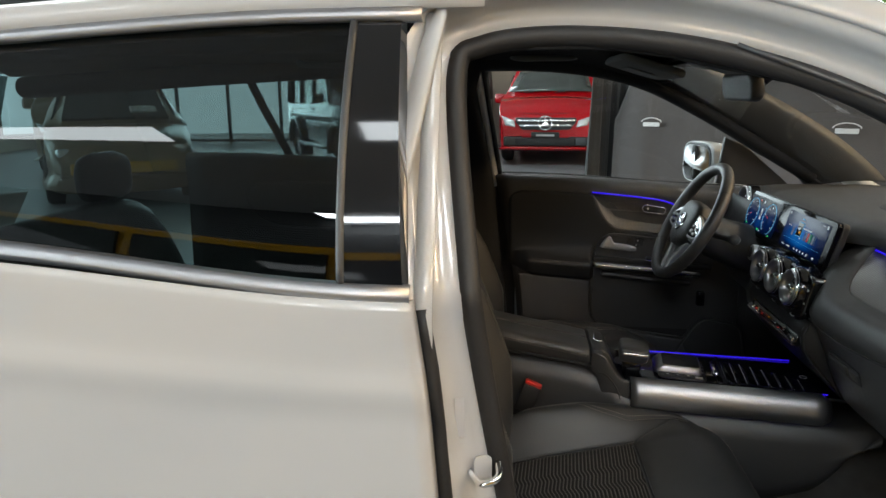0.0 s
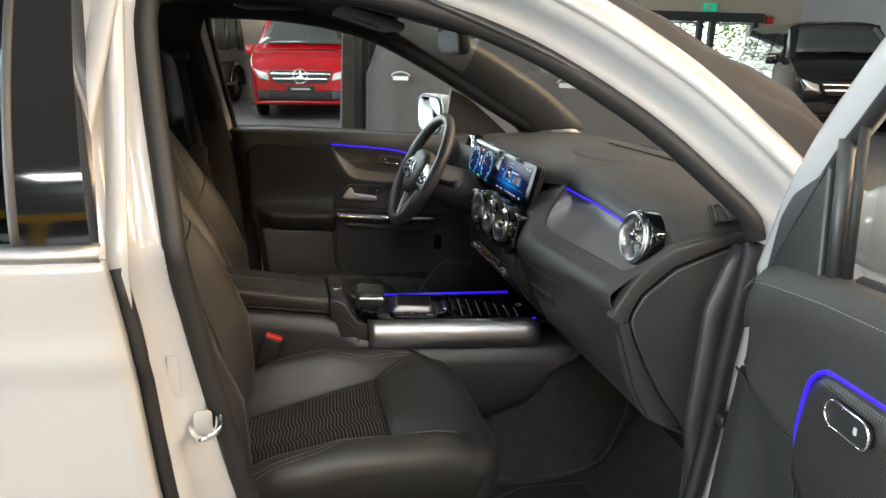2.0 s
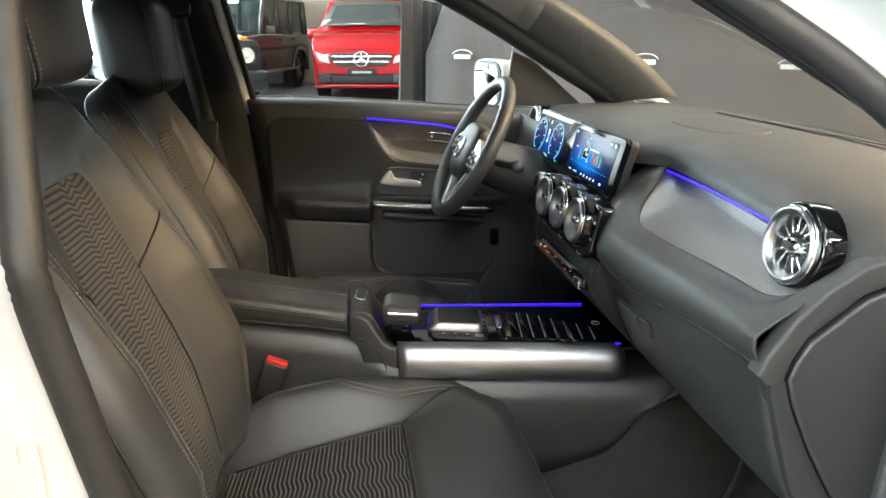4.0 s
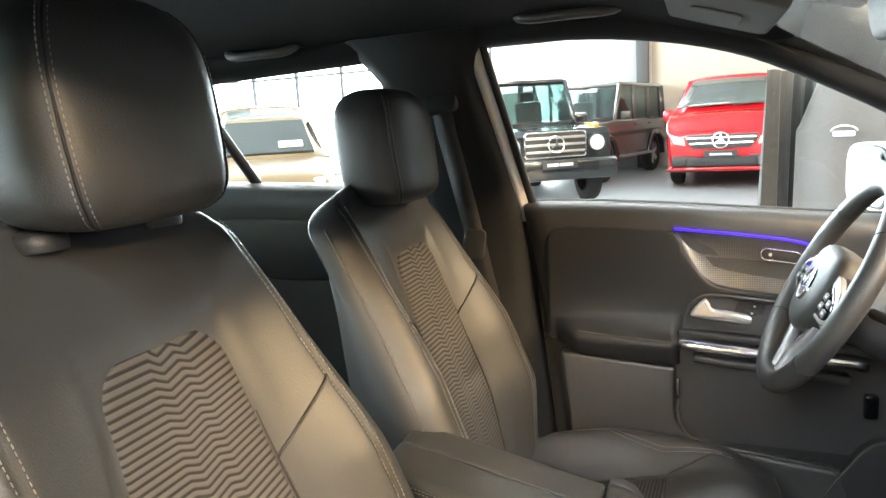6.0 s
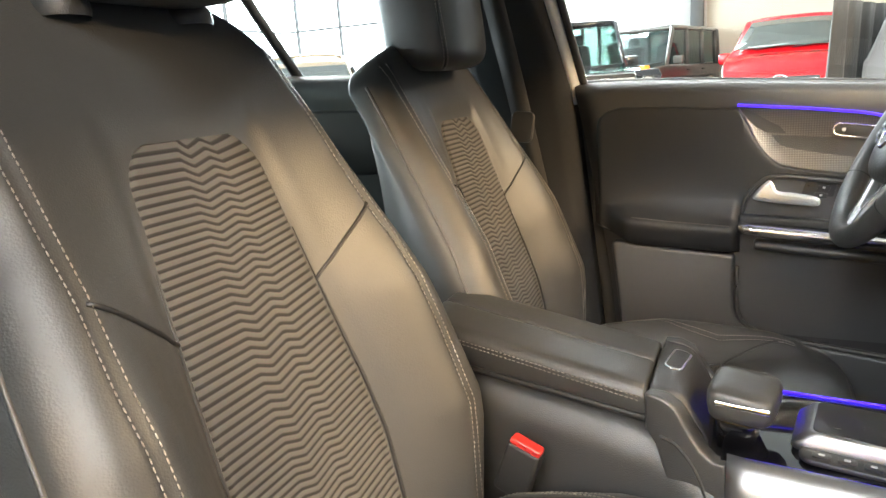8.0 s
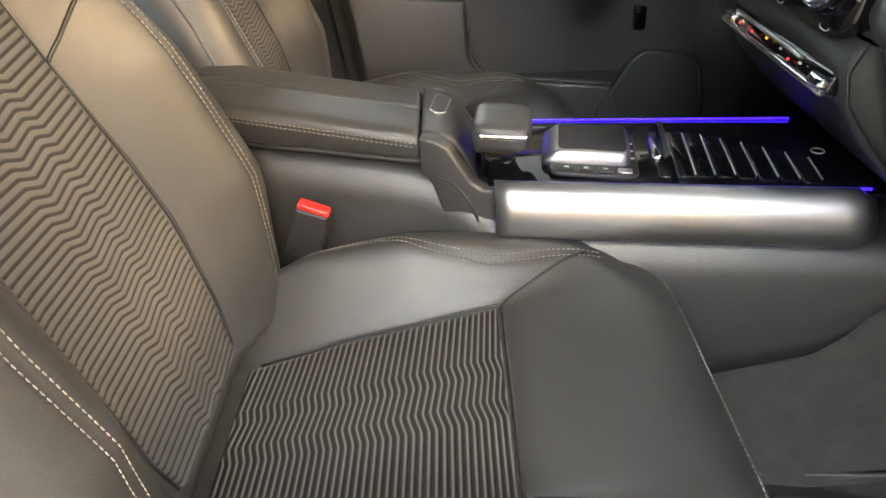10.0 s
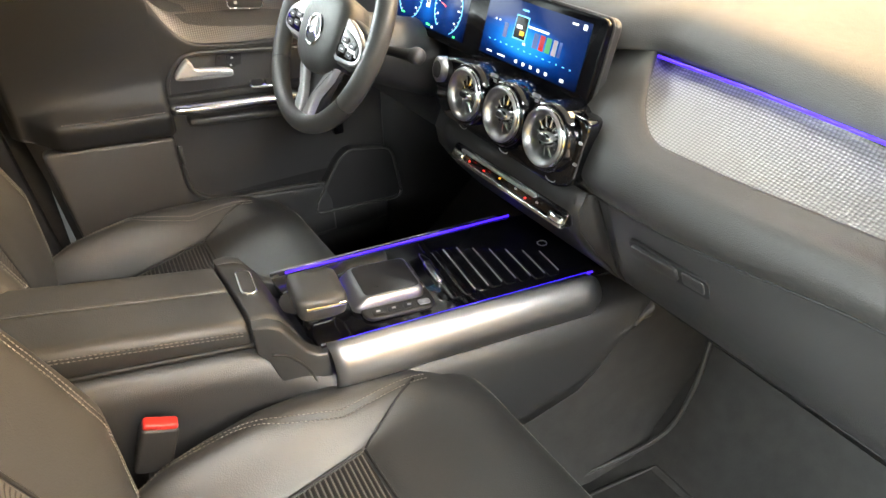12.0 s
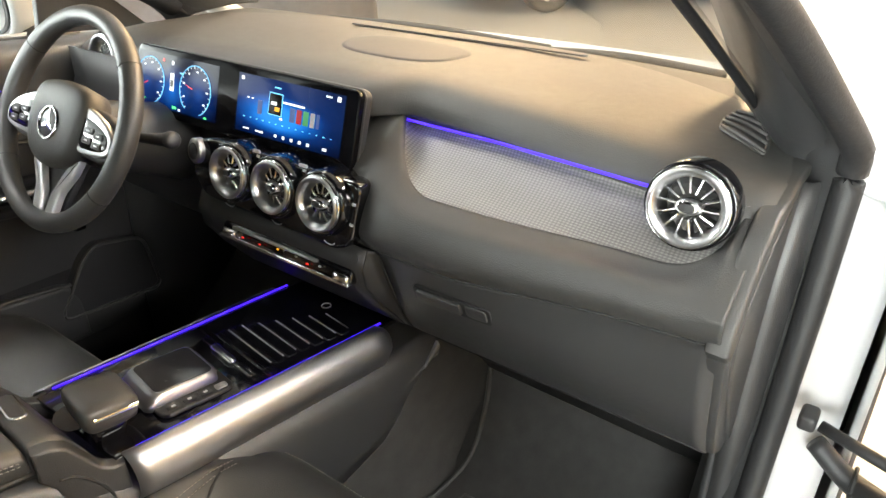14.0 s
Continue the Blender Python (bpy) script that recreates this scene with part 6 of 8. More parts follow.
prism("switch_frame", rounded(0.066, 0.024, 0.008), 0.004, M["chrome"], fdoor, "chrome window switch frame", frame_at((-0.130, 0.700, 0.8165), (1, 0, -0.09), (0, -0.5, 1)), 0.001)
for k in range(2):
    prism("window_switch", rounded(0.026, 0.018, 0.006), 0.006, M["plastic_dark"], fdoor, "", frame_at((-0.145 + 0.030 * k, 0.700, 0.8195 - 0.003 * k), (1, 0, -0.09), (0, -0.5, 1)), 0.002)
lowp = [(-0.590, 0.768), (-0.338, 0.743), (-0.338, 0.615), (-0.290, 0.572), (-0.02, 0.538), (0.00, 0.49), (0.00, 0.40), (-0.55, 0.40)]
prism("pocket_front", fillet(lowp, [0.02, 0.012, 0.04, 0.05, 0.02, 0.01, 0, 0]), 0.044, M["plastic"], fdoor, "dark lower door panel", pose(0, 0.742, 0, 90, 0, 0), 0.010, 4)
# black here puts the shade inside the open pocket into the colour
prism("pocket_back", [(-0.34, 0.75), (0.05, 0.735), (0.05, 0.52), (-0.33, 0.54)], 0.010, M["rubber"], fdoor, "", pose(0, 0.738, 0, 90, 0, 0), 0.003)
tube("pocket_lip", [(-0.334, 0.698, 0.72), (-0.334, 0.698, 0.64), (-0.318, 0.698, 0.597), (-0.270, 0.698, 0.574), (-0.15, 0.698, 0.559), (-0.02, 0.698, 0.542)], 0.0045, M["plastic_soft"], fdoor, "", n=8, steps=24)
sp = [(-0.060, 0.462), (0.018, 0.588), (0.052, 0.613), (0.168, 0.590), (0.195, 0.44)]
prism("door_speaker", fillet(sp, 0.03), 0.036, M["plastic_dark"], fdoor, "black door speaker grille", pose(0, 0.735, 0, 90, 0, 0), 0.008, 4)
tube("speaker_edge", [(x, 0.698, z) for x, z in fillet(sp, 0.03)], 0.004, M["plastic_soft"], fdoor, "", n=6, closed=True)
box("release_switch", (0.03, 0.70, 0.685), (0.026, 0.02, 0.05), M["piano"], fdoor, "small black release switch", 0.005)
prism("mirror_triangle", [(0.055, 1.075), (0.30, 1.06), (0.14, 1.20), (0.075, 1.225)], 0.02, M["plastic_dark"], fdoor, "black mirror triangle", pose(0, 0.735, 0, 90, 0, 0), 0.006)
box("door_end", (-0.655, 0.815, 0.70), (0.12, 0.012, 0.76), M["plastic_dark"], fdoor, "", 0.004)
# window glass and sill
rows = [[(x, far_y(z) + 0.03, z) for x in np.linspace(-0.68, 0.2, 8)] for z in np.linspace(1.04, 1.46, 6)]
wg = sheet("side_window", rows, M["glass"], fdoor, "clear side window")
wg.visible_shadow = False
tube("window_seal", [(x, 0.766, 1.098 - 0.045 * smoothstep(-0.65, 0.25, x)) for x in np.linspace(-0.67, 0.16, 20)], 0.009, M["rubber"], fdoor, "", n=8)
sheet("door_skin", [[(x, 0.90 + 0.01 * math.sin((z - 0.3) * 4), z) for x in np.linspace(-0.70, 0.28, 6)] for z in np.linspace(0.3, 1.05, 6)], M["paint"], fdoor, "white outer door skin", thick=0.006)
sheet("outer_ledge", [[(x, y, 1.072 - 0.045 * smoothstep(-0.65, 0.25, x) - 0.2 * (y - 0.77)) for y in (0.772, 0.90)] for x in np.linspace(-0.70, 0.28, 8)], M["paint"], fdoor, "", thick=0.006)
wm2 = thing("wing_mirror", "white wing mirror with reflecting glass outside the driver door", "wing mirror", at=(0.05, 0.95, 1.1))
MF = frame_at((0.066, 1.000, 1.115), (-0.2, 1, 0), (-1, -0.2, 0))
rows = []
for d, k in ((-0.004, 0.965), (0.002, 1.0), (-0.012, 1.035), (-0.040, 1.03), (-0.070, 0.96), (-0.095, 0.80), (-0.112, 0.56), (-0.120, 0.25)):
    rows.append([tuple(MF @ Vector((0.113 * k * np.sign(math.cos(a)) * abs(math.cos(a)) ** 0.5, 0.074 * k * np.sign(math.sin(a)) * abs(math.sin(a)) ** 0.55, d))) for a in np.linspace(0, 2 * math.pi, 48, endpoint=False)])
sheet("mirror_shell", rows, M["paint"], wm2, "white mirror shell", ring=True, caps=True)
prism("mirror_bezel", rounded(0.214, 0.138, 0.050), 0.006, M["plastic_dark"], wm2, "", MF @ pose(0, 0, -0.002), 0.002)
M["mirror"] = material("mirror_glass", (0.85, 0.87, 0.88), 0.015, 1.0, 0)
prism("mirror_glass", rounded(0.200, 0.124, 0.044), 0.002, M["mirror"], wm2, "reflecting mirror glass", MF @ pose(0, 0, 0.0035))
tube("mirror_arm", [(0.14, 0.88, 1.035), (0.14, 0.95, 1.06)], 0.03, M["plastic_dark"], wm2, n=10, flat=0.5)

# ---- far rear door and rear bench ----
rd = thing("rear_door_far", "closed far rear door with dark inner panel", "car door", at=(-1.3, 0.8, 0.35))
rows = []
for z, d in ((1.148, 0.05), (1.150, 0.0), (1.135, -0.02), (1.09, -0.02), (1.03, -0.012), (0.9, -0.02), (0.7, -0.03), (0.45, 0.0)):
    rows.append([(x, 0.735 + d, z + 0.022 * smoothstep(-0.95, -1.7, x)) for x in np.linspace(-1.75, -0.90, 12)])
sheet("inner_panel", rows, M["plastic"], rd, "dark grained inner door panel", thick=0.006)
prism("door_pad", [tuple(p) for p in spline([(-1.50, 1.07), (-1.0, 1.05), (-0.97, 0.93), (-1.45, 0.93)], 30, True)], 0.02, M["leather_side"], rd, "", pose(0, 0.728, 0, 90, 0, 0), 0.008, 3)
tube("door_handle", [(-1.13, 0.70, 0.90), (-1.05, 0.695, 0.895), (-0.99, 0.70, 0.89)], 0.010, M["chrome"], rd, "chrome door handle", n=10)
rg = sheet("side_window", [[(x, far_y(z) + 0.03, z) for x in np.linspace(-1.9, -0.92, 8)] for z in np.linspace(1.10, 1.45, 6)], M["glass"], rd, "clear side window")
rg.visible_shadow = False
tube("window_divider", [(-1.385, 0.765, 1.15), (-1.44, 0.68, 1.32), (-1.48, 0.61, 1.46)], 0.014, M["plastic_dark"], rd, "black window divider", n=8)
sheet("door_skin", [[(x, 0.90, z) for x in (-1.75, -1.2, -0.72)] for z in (0.3, 0.7, 1.1)], M["paint"], rd, "white outer door skin", thick=0.006)
bench = thing("rear_bench", "black rear bench seat with headrests", "car seat", at=(-1.5, 0.05, 0.3))
rows = []
for y in np.linspace(-0.60, 0.69, 20):
    e = 1 - 0.35 * abs((y - 0.045) / 0.645) ** 6
    rows.append([(x, y, 0.40 + (z - 0.40) * e) for x, z in spline([(-1.30, 0.40), (-1.24, 0.52), (-1.35, 0.57), (-1.62, 0.55), (-1.70, 0.70), (-1.80, 1.02), (-1.86, 1.04), (-1.93, 0.9)], 26)])
sheet("bench_cushion", rows, M["leather"], bench, "", thick=0.02)
for y in (-0.30, 0.39):
    rows = []
    for q in np.linspace(-1, 1, 11):
        k = (1 - abs(q) ** 3) ** 0.5
        rows.append([(-1.86 + 0.05 * math.cos(a) * (0.3 + 0.7 * k), y + 0.12 * np.sign(math.sin(a)) * abs(math.sin(a)) ** 0.6 * (0.5 + 0.5 * k), 1.13 + 0.075 * q) for a in np.linspace(0, 2 * math.pi, 24, endpoint=False)])
    sheet("headrest", rows, M["leather"], bench, "", ring=True, caps=True)
sheet("tailgate", [[(x + 0.05 * abs((y - 0.045) / 0.82) ** 4, y, z) for y in np.linspace(-0.775, 0.865, 16)] for z, x in ((0.26, -2.60), (0.40, -2.67), (0.60, -2.69), (0.78, -2.66), (0.92, -2.58), (1.02, -2.52))], M["paint"], body, "white painted tailgate", thick=0.02)
sheet("rear_glass", [[(-2.5 + 0.20 * f, y * (1 - 0.1 * f), 1.0 + 0.44 * f) for y in np.linspace(-0.6, 0.69, 8)] for f in (0, 0.5, 1)], M["tint"], body, "tinted tailgate glass")

# ---- cabin floor ----
cab = thing("cabin_floor", "black carpeted car floor", "carpet", kind="structure", at=(0, 0, 0.24))
rows = []
for y in np.linspace(-0.70, 0.76, 16):
    rows.append([(x, y, z) for x, z in ((-2.2, 0.30), (-1.0, 0.27), (-0.2, 0.25), (0.10, 0.25), (0.24, 0.27), (0.40, 0.42), (0.56, 0.58), (0.60, 0.85), (0.62, 1.04))])
sheet("floor_carpet", rows, M["carpet"], cab, "black floor carpet", thick=0.01)
mat_ = thing("floor_mat", "black velour floor mat with stitched grey edge", "floor mat", at=(0.05, -0.40, 0.26))
mo = [(-0.12, -0.60), (0.22, -0.60), (0.22, -0.22), (0.05, -0.20), (-0.05, -0.24), (-0.12, -0.24)]
prism("mat_surface", mo, 0.012, M["carpet"], mat_, "", pose(0, 0, 0.258), 0.004)
tube("mat_edge", [(x, y, 0.268) for x, y in mo], 0.005, M["plastic_soft"], mat_, "grey bound edge", n=6, closed=True)
tube("tunnel_edge", [(0.345, -0.190, 0.50), (0.31, -0.200, 0.40), (0.255, -0.195, 0.31), (0.12, -0.165, 0.27), (-0.06, -0.14, 0.265)], 0.005, M["plastic_soft"], cab, "grey carpet edge", n=6, steps=24)
sheet("sill_trim", [[(x, y, z) for y, z in ((-0.745, 0.40), (-0.735, 0.415), (-0.70, 0.41), (-0.68, 0.30), (-0.68, 0.25))] for x in np.linspace(-0.62, 0.24, 10)], M["plastic"], cab, "dark sill trim", thick=0.004)
rows = []
for z in np.linspace(0.40, 1.05, 18):
    xf = float(np.interp(z, (0.40, 0.62, 0.71, 0.94, 1.05), (0.215, 0.190, 0.178, 0.190, 0.232)))
    rows.append([(xf + dx, y, z) for dx, y in ((0.03, -0.645), (0.006, -0.655), (0.0, -0.666), (0.004, -0.676), (0.016, -0.682), (0.045, -0.694))])
sheet("pillar_trim", rows, M["plastic"], cab, "dark curved pillar foot trim", thick=0.003)
sheet("kick_panel", [[(x, -0.648 + 0.02 * f, z) for x, f in ((0.20, 0), (0.30, 1), (0.60, 2))] for z in (0.25, 0.5, 0.75, 0.95)], M["plastic"], cab, "dark kick panel", thick=0.01)
sheet("kick_panel", [[(x, 0.72 - 0.02 * f, z) for x, f in ((0.16, 0), (0.30, 1), (0.60, 2))] for z in (0.25, 0.5, 0.75, 1.05)], M["plastic_dark"], cab, "dark kick panel", thick=0.01)
sheet("far_sill", [[(x, 0.745, z) for x in (-0.9, 0.3)] for z in (0.24, 0.45)], M["plastic_dark"], cab, "dark sill trim", thick=0.01)
sheet("outer_sill", [[(x, y, z) for y, z in ((-0.70, 0.40), (-0.76, 0.39), (-0.795, 0.35), (-0.78, 0.22), (-0.70, 0.16))] for x in np.linspace(-1.75, 0.4, 8)], M["paint"], body, "white sill", thick=0.006)
box("underbody", (-0.5, 0.045, 0.20), (3.6, 1.5, 0.06), M["plastic_dark"], body, "", 0.01)

# ---- open front passenger door ----
odoor = thing("passenger_door", "opened front passenger door showing its dark inner panel", "car door", at=(0.15, -1.3, 0.35))
HX, HY, SW = 0.118, -0.862, radians(80)


def dr(u, d, z):
    """u along the opened door from its hinge, d out of its inner face."""
    return (HX - u * math.cos(SW) - d * math.sin(SW), HY - u * math.sin(SW) + d * math.cos(SW), z)


def door_frame_at(u, d, z):
    return frame_at(dr(u, d, z), Vector(dr(1, 0, 0)) - Vector(dr(0, 0, 0)), Vector(dr(0, 1, 0)) - Vector(dr(0, 0, 0)))


def door_belt(u):
    return float(np.interp(u, (0.0, 0.025, 0.06, 0.19, 0.30, 0.97), (1.055, 1.083, 1.094, 1.113, 1.123, 1.165)))


def grip_top(u):
    return float(np.interp(u, (0.178, 0.181, 0.188, 0.200, 0.216, 0.24, 0.327, 0.85), (0.91, 0.965, 0.992, 1.008, 1.018, 1.021, 1.026, 1.036)))


rows = []
for u in np.r_[np.linspace(0.0, 0.06, 8), np.linspace(0.08, 0.96, 30)]:
    zb = door_belt(u)
    e = 0.014 * (1 - smoothstep(0.0, 0.05, u))
    seam = np.interp(u, (0.0, 0.04, 0.108, 0.18, 0.96), (0.920, 0.912, 0.897, 0.898, 0.90))
    prof = [(-0.060, zb - 0.004), (-0.030, zb + 0.003), (-0.006, zb), (0.008, zb - 0.012), (0.014, zb - 0.035), (0.013, zb - 0.07), (0.004, 0.985), (0.002, 0.94), (0.004, seam + 0.006), (-0.004, seam)]
    rows.append([dr(u, d - e, z) for d, z in spline(prof, 26)])
# lighter skin than the driver door's: the daylight on this side is in the colour
sheet("upper_pad", rows, M["plastic_soft"], odoor, "dark soft-skinned upper door pad", thick=0.004)
rows = []
for u in np.linspace(0.0, 0.96, 30):
    seam = np.interp(u, (0.0, 0.04, 0.108, 0.18, 0.96), (0.920, 0.912, 0.897, 0.898, 0.90))
    dip = 0.022 * math.exp(-((u - 0.10) / 0.07) ** 2)
    prof = [(-0.010, seam), (-0.004, seam - 0.004), (0.002 - 0.5 * dip, seam - 0.05), (0.012 - dip, 0.78), (0.020 - dip, 0.66), (0.016, 0.50), (-0.01, 0.38), (-0.06, 0.35)]
    rows.append([dr(u, d, z) for d, z in spline(prof, 22)])
sheet("lower_panel", rows, M["plastic"], odoor, "dark grained lower door panel", thick=0.004)
sheet("door_skin", [[dr(u, -0.13 - 0.02 * math.sin(z * 3), z) for u in np.linspace(-0.03, 0.97, 8)] for z in np.linspace(0.33, 1.09, 8)], M["paint"], odoor, "white outer door skin", thick=0.01)
sheet("hinge_edge", [[dr(0.0, d, z) for d in (-0.13, -0.05, -0.02)] for z in np.linspace(0.35, 1.07, 6)], M["paint"], odoor, "white hinge edge", thick=0.006)
rows, uv = [], []
for u in np.r_[np.linspace(0.180, 0.24, 14), np.linspace(0.26, 0.85, 20)]:
    zt = grip_top(u) - 0.003
    zl = 0.80 + 0.06 * (1 - smoothstep(0.18, 0.26, u))
    row = [(0.008 + 0.006 * math.sin(f * math.pi * 0.8) - (0.004 if u < 0.181 else 0.0), zt - f * (zt - zl)) for f in np.linspace(0, 1, 10)]
    rows.append([dr(u, d, z) for d, z in row])
    uv.append([(u / 0.0045, z / 0.0045) for d, z in row])
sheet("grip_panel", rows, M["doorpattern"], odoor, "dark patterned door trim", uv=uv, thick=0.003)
tube("light_line", [dr(0.179, 0.010, z) for z in np.linspace(0.84, 0.90, 5)] + [dr(u, 0.0115, grip_top(u)) for u in np.r_[0.179, 0.182, 0.188, 0.194, 0.200, 0.208, 0.216, np.linspace(0.23, 0.85, 20)]], 0.0028, M["blue"], odoor, "glowing blue light line", n=8)
lm = door_frame_at(0.272, 0.013, 0.983) @ pose(0, 0, 0, 0, 0, 2)
prism("lock_switch", rounded(0.076, 0.032, 0.0155), 0.006, M["plastic_dark"], odoor, "", lm, 0.002)
tube("lock_ring", [tuple(lm @ Vector((x, y, 0.0062))) for x, y in rounded(0.076, 0.032, 0.0155)], 0.0018, M["chrome"], odoor, "chrome switch ring", n=6, closed=True)
prism("lock_mark", rounded(0.006, 0.009, 0.002, 3), 0.0006, M["grey_icon"], odoor, "", lm @ pose(0.016, 0, 0.006))
for k in (0.0, 0.006):
    stitches("panel_stitching", [dr(u, 0.0112 + 0.003 * smoothstep(0, 0.006, k), door_belt(u) - 0.016 - k) for u in np.linspace(0.012, 0.95, 120)], odoor)
tube("panel_seam", [dr(u, 0.002, z) for u, z in ((0.0, 0.919), (0.04, 0.911), (0.108, 0.896), (0.178, 0.897))], 0.0024, M["rubber"], odoor, n=6, steps=20)
tube("panel_seam", [dr(u, 0.004, z) for u, z in ((0.178, 0.897), (0.182, 0.84), (0.20, 0.74), (0.23, 0.60))], 0.0024, M["rubber"], odoor, n=6, steps=20)
FRAME = [(-0.025, 1.05), (-0.002, 1.11), (0.020, 1.168), (0.048, 1.220), (0.105, 1.300), (0.215, 1.410), (0.42, 1.475), (0.70, 1.48), (0.93, 1.44)]
tube("window_frame", [dr(u, -0.045, z) for u, z in FRAME], 0.018, M["paint"], odoor, "white window frame", n=14, steps=50, flat=1.9)
tube("frame_seal", [dr(u + 0.034, -0.026, z - 0.020) for u, z in FRAME[3:]], 0.009, M["rubber"], odoor, "black frame seal", n=8, steps=40)
tube("frame_post", [dr(0.93, -0.04, 1.45), dr(0.96, -0.04, 1.1)], 0.03, M["paint"], odoor, n=10)
tri = [(0.018, 1.070), (0.142, 1.092), (0.124, 1.245), (0.104, 1.226), (0.056, 1.194), (0.034, 1.157)]
prism("mirror_triangle", fillet(tri, 0.008), 0.022, M["plastic"], odoor, "dark mirror triangle", door_frame_at(0, -0.030, 0), 0.005)
tube("window_post", [dr(0.154, -0.020, 1.09), dr(0.132, -0.020, 1.275)], 0.010, M["plastic"], odoor, n=8)
tube("post_seal", [dr(0.171, -0.024, 1.10), dr(0.152, -0.024, 1.30)], 0.006, M["rubber"], odoor, n=8)
tube("belt_seal", [dr(u, -0.028, door_belt(u) + 0.004) for u in np.linspace(0.19, 0.93, 12)], 0.008, M["rubber"], odoor, "black window seal", n=8)
og = sheet("side_window", [[dr(u, -0.045, 1.08), dr(u, -0.045, z)] for u, z in ((0.165, 1.32), (0.36, 1.44), (0.60, 1.46), (0.92, 1.42))], M["glass"], odoor, "clear side window")
og.visible_shadow = False
om = thing("wing_mirror", "white wing mirror outside the opened door", "wing mirror", at=dr(0.2, -0.25, 1.1))
rows = []
for q in np.linspace(-1, 1, 15):
    k = math.sqrt(max(0, 1 - min(1.0, abs(q - 0.35) / 1.35) ** 2.6)) if q < 0.35 else 1.0 - 0.06 * (q - 0.35)
    rows.append([dr(0.010 + 0.075 * q, -0.255 + 0.120 * np.sign(math.cos(a)) * abs(math.cos(a)) ** 0.6 * (0.25 + 0.75 * k), 1.125 + 0.078 * np.sign(math.sin(a)) * abs(math.sin(a)) ** 0.7 * (0.25 + 0.75 * k)) for a in np.linspace(0, 2 * math.pi, 32, endpoint=False)])
sheet("mirror_shell", rows, M["paint"], om, "white mirror shell", ring=True, caps=True)
mm = frame_at(dr(0.087, -0.255, 1.125), Vector(dr(0, 1, 0)) - Vector(dr(0, 0, 0)), Vector(dr(1, 0.12, 0)) - Vector(dr(0, 0, 0)))
prism("mirror_bezel", rounded(0.235, 0.152, 0.06), 0.010, M["plastic_dark"], om, "", mm @ pose(0, 0, -0.006), 0.004)
prism("mirror_glass", rounded(0.210, 0.130, 0.05), 0.003, M["mirror"], om, "reflecting mirror glass", mm @ pose(0, 0, 0.002))
tube("mirror_arm", [dr(0.05, -0.09, 1.07), dr(0.03, -0.20, 1.075)], 0.03, M["paint"], om, n=12, flat=0.5)
dc = thing("door_check", "black door check strap at the hinge pillar", "door check", at=(0.2, -0.78, 0.75))
box("bracket", (0.205, -0.745, 0.755), (0.034, 0.022, 0.024), M["plastic_dark"], dc, "", 0.006)
tube("strap", [(0.205, -0.76, 0.75), (0.19, -0.82, 0.745), (0.17, -0.90, 0.74)], 0.008, M["rubber"], dc, n=8)
tube("cable_boot", [(0.235, -0.76, 0.70), (0.23, -0.81, 0.665), (0.20, -0.86, 0.67), (0.16, -0.90, 0.69)], (0.014, 0.017, 0.014), M["rubber"], dc, n=10, steps=24)
tube("boot_rib", [(0.228 + 0.02 * math.cos(a), -0.815, 0.666 + 0.02 * math.sin(a)) for a in np.linspace(0, 6.28, 16, endpoint=False)], 0.003, M["rubber"], dc, n=5, closed=True)

# ---- hall ----
def slab(name, x0, x1, y0, y1, z0, z1, mat, label):
    ob = part(name, box_bm((x1 - x0, y1 - y0, z1 - z0), 0.0, 1, pose((x0 + x1) / 2, (y0 + y1) / 2, (z0 + z1) / 2)), mat, None, label)
    return tagged(ob, label, "wall" if "wall" in name else name.split("_")[0], "", "structure")


slab("floor", -13, 15, -9, 17.4, -0.2, 0.0, M["concrete"], "smooth grey showroom floor")
slab("ceiling", -13, 15, -9, 17.4, 5.2, 5.4, M["wall_grey"], "grey showroom ceiling")
slab("wall_south", -13, 15, -9.3, -9, 0, 5.2, M["shutter"], "dark grey showroom wall")
shut = thing("roller_shutter", "dark ribbed roller shutter in the showroom wall", "shutter", kind="structure", at=(0, -8.95, 0))
for k in range(30):
    box("slat", (0.0, -8.96, 0.10 + 0.14 * k), (15.0, 0.05, 0.115), M["shutter"], shut, "", 0.02, segs=2)
slab("wall_east", 15, 15.3, -9, 17.4, 0, 5.2, M["wall_grey"], "grey showroom wall")
# north wall: glazed to the west, cream panels beyond the post, glazed doors to the east
slab("wall_north", -5.3, -1.35, 17.1, 17.4, 0, 4.9, M["wall_white"], "white showroom wall")
slab("wall_north", -1.35, 4.0, 17.1, 17.4, 0, 5.2, M["wall"], "cream panelled showroom wall")
slab("wall_north", 4.0, 9.7, 17.1, 17.4, 0, 2.75, M["wall"], "cream wall under the high windows")
slab("wall_north", 4.0, 9.7, 17.1, 17.4, 3.75, 5.2, M["wall"], "cream wall over the high windows")
slab("wall_north", 9.7, 10.2, 17.1, 17.4, 0, 5.2, M["wall"], "cream panelled showroom wall")
slab("wall_north", 10.2, 13.4, 17.1, 17.4, 2.15, 5.2, M["wall"], "cream wall over the exit doors")
slab("wall_north", 13.4, 15, 17.1, 17.4, 0, 5.2, M["wall"], "cream panelled showroom wall")
ex = thing("door_1", "glazed exit doors in a dark steel frame", "door", kind="structure", at=(11.8, 17.1, 0))
box("door_header", (11.8, 17.02, 2.25), (3.7, 0.14, 0.26), M["steel"], ex, "", 0.01)
